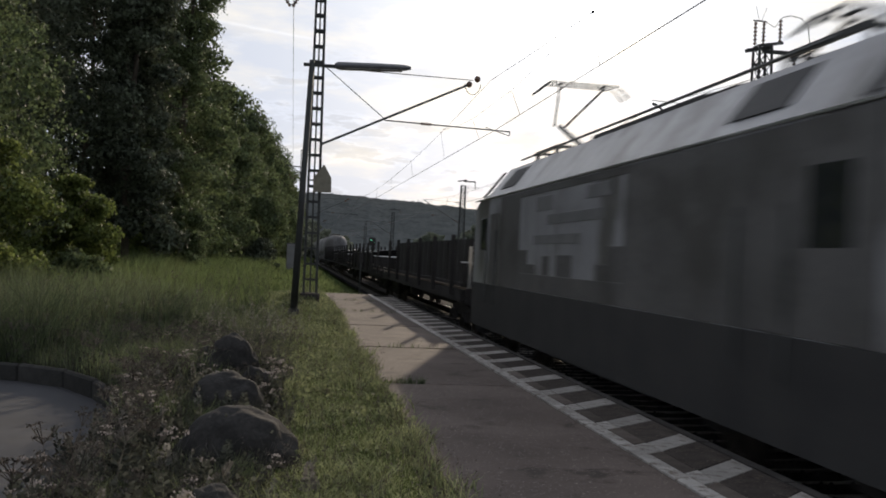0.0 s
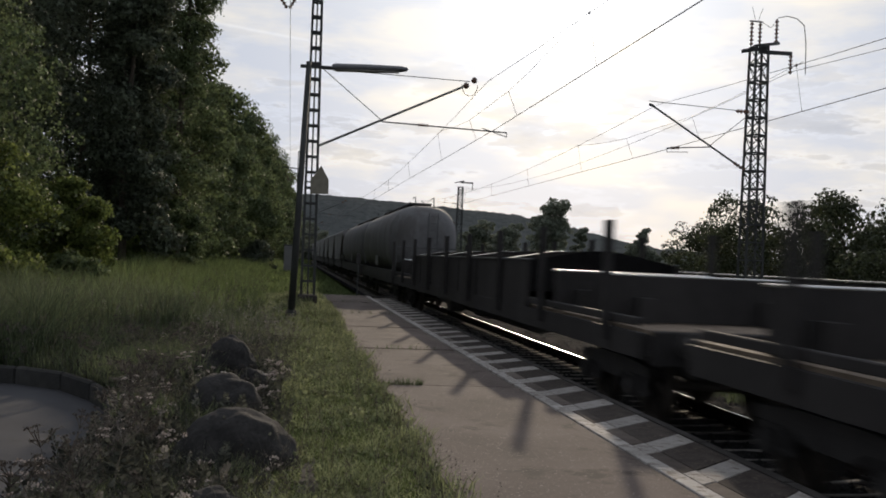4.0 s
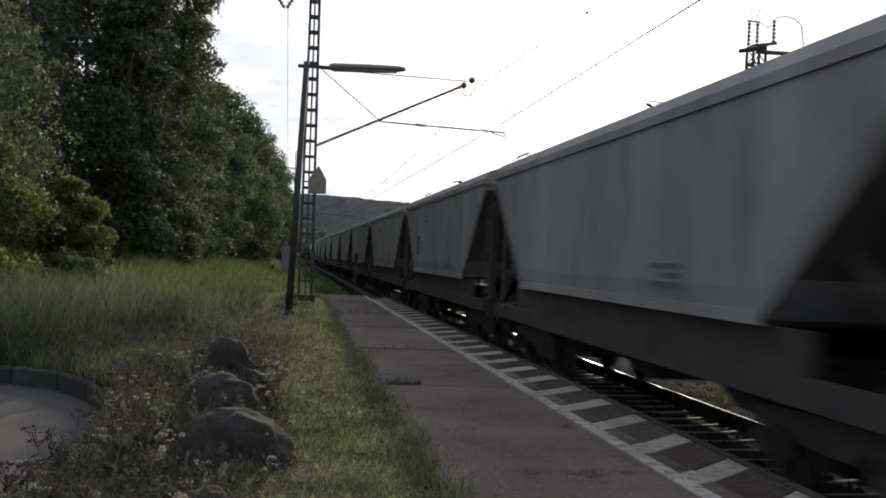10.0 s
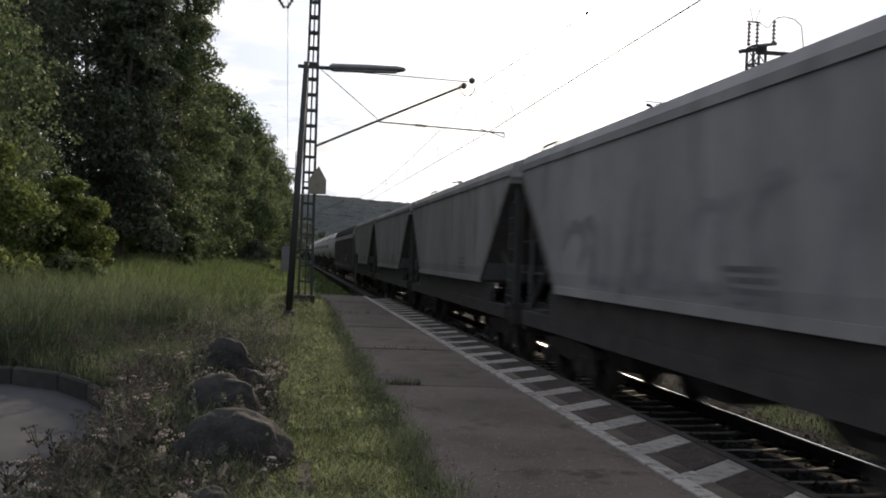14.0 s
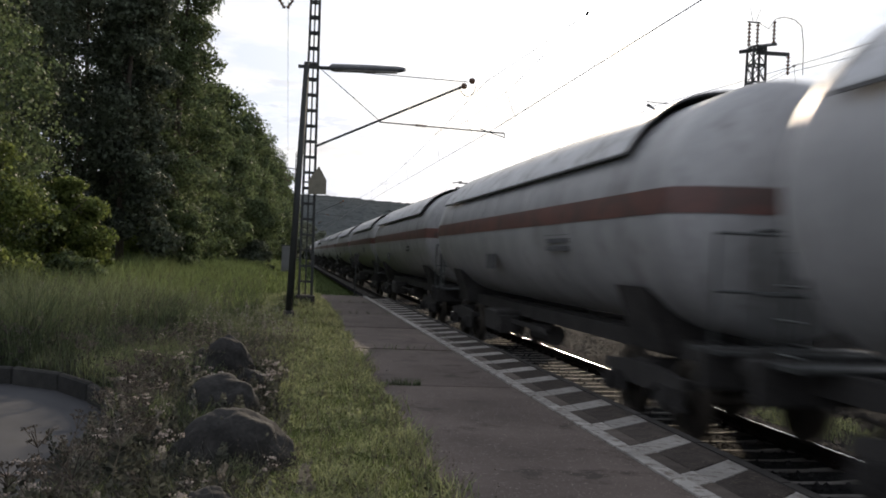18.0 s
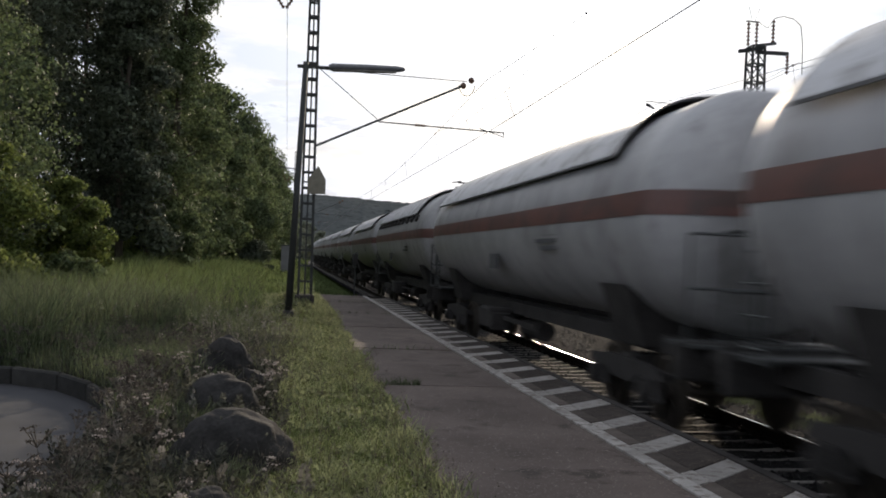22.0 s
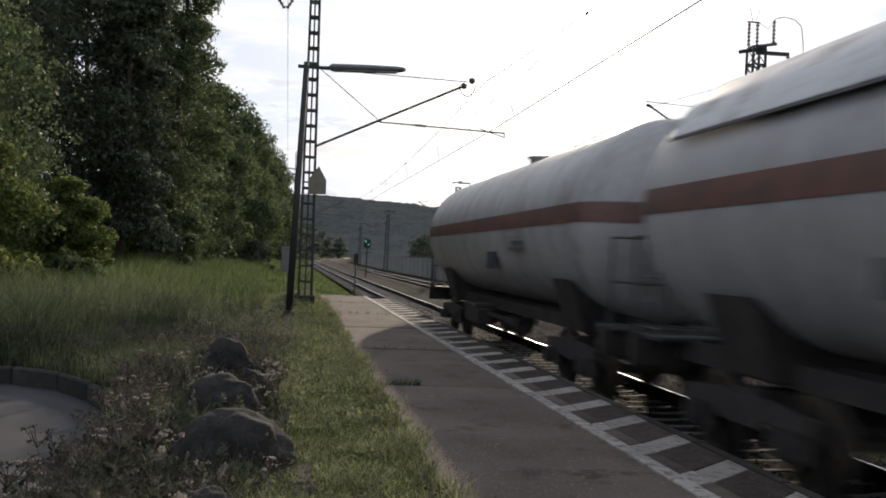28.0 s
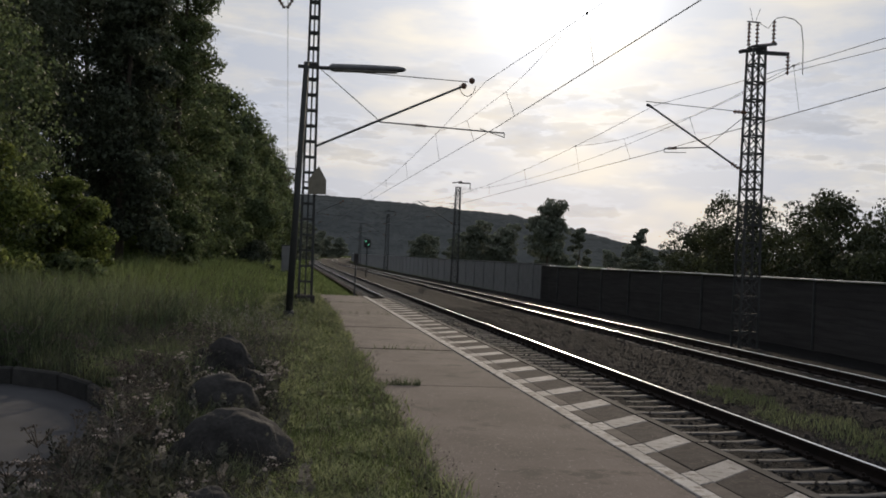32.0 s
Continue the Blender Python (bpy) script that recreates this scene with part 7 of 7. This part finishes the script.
def locomotive(L):
    ob = thing("locomotive", "dirty white electric locomotive with raised pantograph", "locomotive", group="")
    e = L / 2 - 0.55
    W = 1.48
    def sec(y, w, zt, zb=1.0):
        """Lower side, gutter, slanting shoulder and roof."""
        zs = min(3.28, zt - 0.14)
        half = [(w, zb), (w, zs), (w * 0.985, zs + 0.06 * min(1, zt - zs)), (w * 0.66, zt - 0.04 * min(1, zt - zs)), (w * 0.5, zt)]
        return [(-x, y, z) for x, z in half] + [(x, y, z) for x, z in reversed(half)]
    bm = bmesh.new()
    zt = 4.0
    st = [(-e, W * 0.84, 2.55), (-e + 0.07, W * 0.92, 2.95), (-e + 0.25, W * 0.965, 3.28), (-e + 0.9, W * 0.99, 3.72), (-e + 1.6, W, zt), (0, W, zt)]
    loft(bm, [sec(y, w, z) for y, w, z in st] + [sec(-y, w, z) for y, w, z in reversed(st[:-1])])
    part("body", bm, M_LOCO, ob)
    bm = bmesh.new()
    loft(bm, [[(x, y, z) for x, z in ((-W - 0.012, 0.55), (-W - 0.012, 1.48), (W + 0.012, 1.48), (W + 0.012, 0.55))] for y in (-e + 0.5, e - 0.5)])
    part("skirt", bm, M_LOCO_D, ob, "dark grey lower skirt")
    # roof-side louvres and cab windows
    for s in (-1, 1):
        bm = bmesh.new()
        box(bm, s * W - 0.02, s * W + 0.02, -e + 0.5, e - 0.5, 3.285, 3.31)
        part("gutter", bm, M_CAP, ob, "thin bright gutter line")
        for d in (-1, 1):
            for off, wide, ta, tb in ((1.15, 0.09, 0.04, 0.96), (3.0, 0.55, 0.2, 0.86)):
                y = d * (e - off)
                def slope_at(t, o):
                    return Vector((s * (W * (0.985 - 0.325 * t) + 0.79 * o), 0, 3.34 + 0.62 * t + 0.61 * o))
                bm = bmesh.new()
                loft(bm, [[slope_at(t, o) + Vector((0, q, 0)) for t, q in ((ta, y - wide), (ta, y + wide), (tb, y + wide), (tb, y - wide))] for o in (-0.02, 0.012)])
                part("louvre", bm, M_LOCO_D, ob, "dark slanted roof-side panel")
        for d in (-1, 1):
            bm = bevelled(min(s * (W - 0.03), s * (W + 0.012)), max(s * (W - 0.03), s * (W + 0.012)), d * (e - 1.55) - 0.32, d * (e - 1.55) + 0.32, 2.2, 2.9, 0.02, 1)
            part("cab_window", bm, M_GLASS, ob, "dark side window")
            bm = bmesh.new()
            box(bm, s * (W + 0.005) - 0.01, s * (W + 0.005) + 0.01, d * (e - 2.5) - 0.34, d * (e - 2.5) + 0.34, 1.5, 2.95)
            part("cab_door", bm, M_LIVERY, ob)
            for o in (-0.42, 0.42):
                bm = bmesh.new()
                rod(bm, (s * (W + 0.06), d * (e - 2.5) + o, 1.1), (s * (W + 0.06), d * (e - 2.5) + o, 2.6), 0.018, 6)
                part("door_rail", bm, M_STEEL, ob)
        # dark dusty side fields round a pale middle field with a toothed lower edge
        def field(ya, yb, za, zb, label="", mt=M_LIVERY):
            part("side_field", bevelled(min(s * (W - 0.01), s * (W + 0.008)), max(s * (W - 0.01), s * (W + 0.008)), ya, yb, za, zb, 0.003, 1), mt, ob, label)
        field(3.3, e - 3.05, 1.49, 3.26, "dark grey side field")
        field(-e + 0.9, -2.0, 1.49, 3.26, "dark grey side field")
        field(-1.99, 3.29, 1.49, 1.78)
        field(-1.99, 3.29, 3.16, 3.26)
        for ya, yb, zb in ((2.7, 3.29, 2.2), (1.3, 1.7, 2.1), (0.1, 0.9, 2.12), (-1.99, -1.4, 2.25), (2.2, 2.69, 1.95), (-1.39, -1.0, 2.0)):
            field(ya, yb, 1.785, zb)
        for ya, yb, za, zb in ((-1.2, 1.5, 2.62, 2.78), (-0.2, 2.3, 2.3, 2.45), (-1.5, -0.5, 2.93, 3.12), (1.2, 2.2, 2.85, 3.1)):
            field(ya, yb, za, zb, "plain bar in place of lettering", M_SLAT)
    for d in (-1, 1):
        bm = bmesh.new()
        pts = [(-1.1, 2.62, 0.0), (1.1, 2.62, 0.0), (1.0, 3.3, 0.3), (-1.0, 3.3, 0.3)]
        loft(bm, [[(x, d * (e - q + 0.02), z) for x, z, q in pts], [(x, d * (e - q - 0.05), z) for x, z, q in pts]])
        part("windscreen", bm, M_GLASS, ob, "dark slanted windscreen")
        bm = bevelled(-1.25, 1.25, min(d * (e - 0.3), d * (e + 0.02)), max(d * (e - 0.3), d * (e + 0.02)), 0.3, 0.85, 0.05, 2)
        part("snow_plough", bm, M_LOCO_D, ob)
        for x in (-1.0, 1.0):
            bm = bmesh.new()
            lathe(bm, (x, d * (e + 0.0), 1.75), (0, d, 0), [(-0.05, 0.13), (0.03, 0.13), (0.04, 0.09)], 14)
            part("headlight", bm, M_GLASS, ob, "round end lamp, unlit" )
    # roof gear
    bm = bmesh.new()
    box(bm, -0.55, 0.55, -2.2, 2.2, zt, zt + 0.22)
    box(bm, -0.7, 0.7, -e + 4.6, -e + 6.2, zt, zt + 0.12)
    part("roof_box", bm, M_LOCO_D, ob)
    bm = bmesh.new()
    for y in (-4.5, -3.4, -2.4, 2.4, 3.4, 4.5):
        insulator(bm, (0.2, y, zt), (0, 0, 1), 0.34, 0.08, 4)
    part("roof_insulator", bm, M_CERAM, ob)
    bm = bmesh.new()
    chain(bm, [(0.2, -4.5, zt + 0.36), (0.2, -2.4, zt + 0.36), (0.2, 2.4, zt + 0.36), (0.2, 4.5, zt + 0.36)], 0.03, 6)
    for s in (-1, 1):
        chain(bm, [(s * 0.95, -e + 2.4, zt + 0.1), (s * 0.95, e - 2.4, zt + 0.1)], 0.02, 6)
    part("roof_bus_bar", bm, M_STEEL, ob)
    # pantographs: the rear one up, the front one folded
    for y, up in ((e - 3.1, True), (-e + 3.1, False)):
        bm = bmesh.new()
        for s in (-1, 1):
            bar(bm, (s * 0.6, y - 0.8, zt + 0.26), (s * 0.6, y + 0.8, zt + 0.26), 0.06, 0.06)
            for q in (-0.7, 0.7):
                rod(bm, (s * 0.6, y + q, zt), (s * 0.6, y + q, zt + 0.26), 0.05, 8)
        bar(bm, (-0.6, y - 0.7, zt + 0.26), (0.6, y - 0.7, zt + 0.26), 0.06, 0.06)
        bar(bm, (-0.6, y + 0.7, zt + 0.26), (0.6, y + 0.7, zt + 0.26), 0.06, 0.06)
        part("pantograph_base", bm, M_STEEL, ob)
        bm = bmesh.new()
        head = 5.58 if up else zt + 0.5
        knee = Vector((0, y + 1.25, zt + 0.95 if up else zt + 0.36))
        foot = Vector((0, y - 0.55, zt + 0.28))
        tip = Vector((0, y - 0.15, head - 0.06))
        rod(bm, foot, knee, 0.05, 8)
        for s in (-1, 1):
            rod(bm, knee + Vector((s * 0.12, 0, 0)), tip + Vector((s * 0.45, 0, 0)), 0.026, 6)
        for q in (-0.18, 0.18):
            chain(bm, [(-0.95, y - 0.15 + q, head - 0.22), (-0.7, y - 0.15 + q, head), (0.7, y - 0.15 + q, head), (0.95, y - 0.15 + q, head - 0.22)], 0.025, 6)
        chain(bm, [(-0.45, y - 0.33, head), (-0.45, y + 0.03, head)], 0.02, 6)
        chain(bm, [(0.45, y - 0.33, head), (0.45, y + 0.03, head)], 0.02, 6)
        part("pantograph_arm", bm, M_STEEL, ob, "raised single-arm pantograph" if up else "folded pantograph")
    underframe(ob, L, 1.1, M_LOCO_D, belly=False)
    bm = bevelled(-1.2, 1.2, -2.4, 2.4, 0.4, 1.0, 0.06, 2)
    part("transformer_box", bm, M_LOCO_D, ob)
    running_gear(ob, L, 10.4, 2.6, LOCO_BOGIE)
    return ob


# where each vehicle begins and ends in the train, in metres behind a mark that passes the camera at 0 s
TRAIN = []          # (thing, front, rear)


def put(kind, front, rear, **kw):
    key = (kind, round(rear - front, 2), tuple(sorted(kw.items())))
    if key in STOCK:
        ob = copy_thing(STOCK[key], pose(0, 0, 0))
    else:
        ob = STOCK[key] = kind(rear - front, **kw)
    TRAIN.append((ob, front, rear))


STOCK = {}
put(locomotive, 4.3, 21.3)
put(stack_wagon, 21.3, 42.2)
put(stake_wagon, 42.2, 68.5, start=6.8, stop=21.8)
put(stake_wagon, 68.5, 91.5, start=4.6, stop=17.2)
put(stake_wagon, 91.5, 118.7, start=6.0, stop=21.5)
put(silo_wagon, 118.7, 135.2)
put(silo_wagon, 135.2, 156.05)
cuts = [156.05, 170.2, 183.9, 196.3, 212.6, 226.4, 240.3, 254.5, 268.7, 281.9, 296.8, 310.3, 324.9]
for k, (a, b) in enumerate(zip(cuts, cuts[1:])):
    put(hopper_wagon, a, b, marks=(6, 0, 3, 0, 0, 1, 1, 0, 5, 0, 2, 0)[k], walkway=(k == 4))
put(hopper_wagon, cuts[-1], cuts[-1] + 13.56, marks=0)
put(hopper_wagon, cuts[-1] + 13.56, 352.0, marks=0)
put(hood_wagon, 352.0, 375.2)
ends = [375.2, 389.8, 407.5, 426.1, 443.9, 462.2, 479.6, 497.4, 514.4, 531.2, 547.4, 562.6, 576.1, 589.6, 603.2, 618.8, 635]
for k, (a, b) in enumerate(zip(ends, ends[1:])):
    put(tank_wagon, a, b, shade=(k != 15), stripe=(k != 0), scallop=(k == 7), inset=2.2 if k == 7 else 1.7, front_inset=(0, 2.6, 2.9, 2.5, 2.5, 1.8, 2.4, 3.0, 2.3)[k] if k < 9 else 0.0, plate=(k == 15), ring=(k == 4), seed=k % 3)


def run(t):
    """How far the train has come at t seconds."""
    return 20.3 * t + 0.05 * t * t


def on_track(y, span):
    """A vehicle's pose with its middle at y, its bogies span apart on the line."""
    a, b = y - span / 2, y + span / 2
    xa, xb = TRACK_X + bend(a), TRACK_X + bend(b)
    return pose((xa + xb) / 2, y, 0, 0, 0, -math.degrees(math.atan2(xb - xa, b - a)))


def motions():
    """The whole train rolls past, and its wheels turn while they are near."""
    for ob, front, rear in TRAIN:
        mid, span = (front + rear) / 2, (rear - front) * 0.68
        walk(ob, [(t, on_track(mid - run(t), span)) for t in [0.5 * k for k in range(65)]])
        roots = [w for b in ob.children if b.name.startswith("bogie") for w in b.children]
        for w in roots:
            yy = mid + w.parent.location.y + w.location.y
            times = [k / 30 for k in range(961) if -4 < yy - run(k / 30) < 26]
            if len(times) < 3:
                continue
            base = Vector(w.location)
            def turned(t):
                return Matrix.Translation(base) @ Matrix.Rotation(run(t) / 0.5, 4, "X")
            rows = [(t, turned(t)) for t in times]
            if times[0] > 0.05:
                rows.insert(0, (0.0, turned(times[0] - 1 / 30)))
            if times[-1] < 31.95:
                rows.append((32.0, turned(times[-1] + 1 / 30)))
            walk(w, rows)


motions()
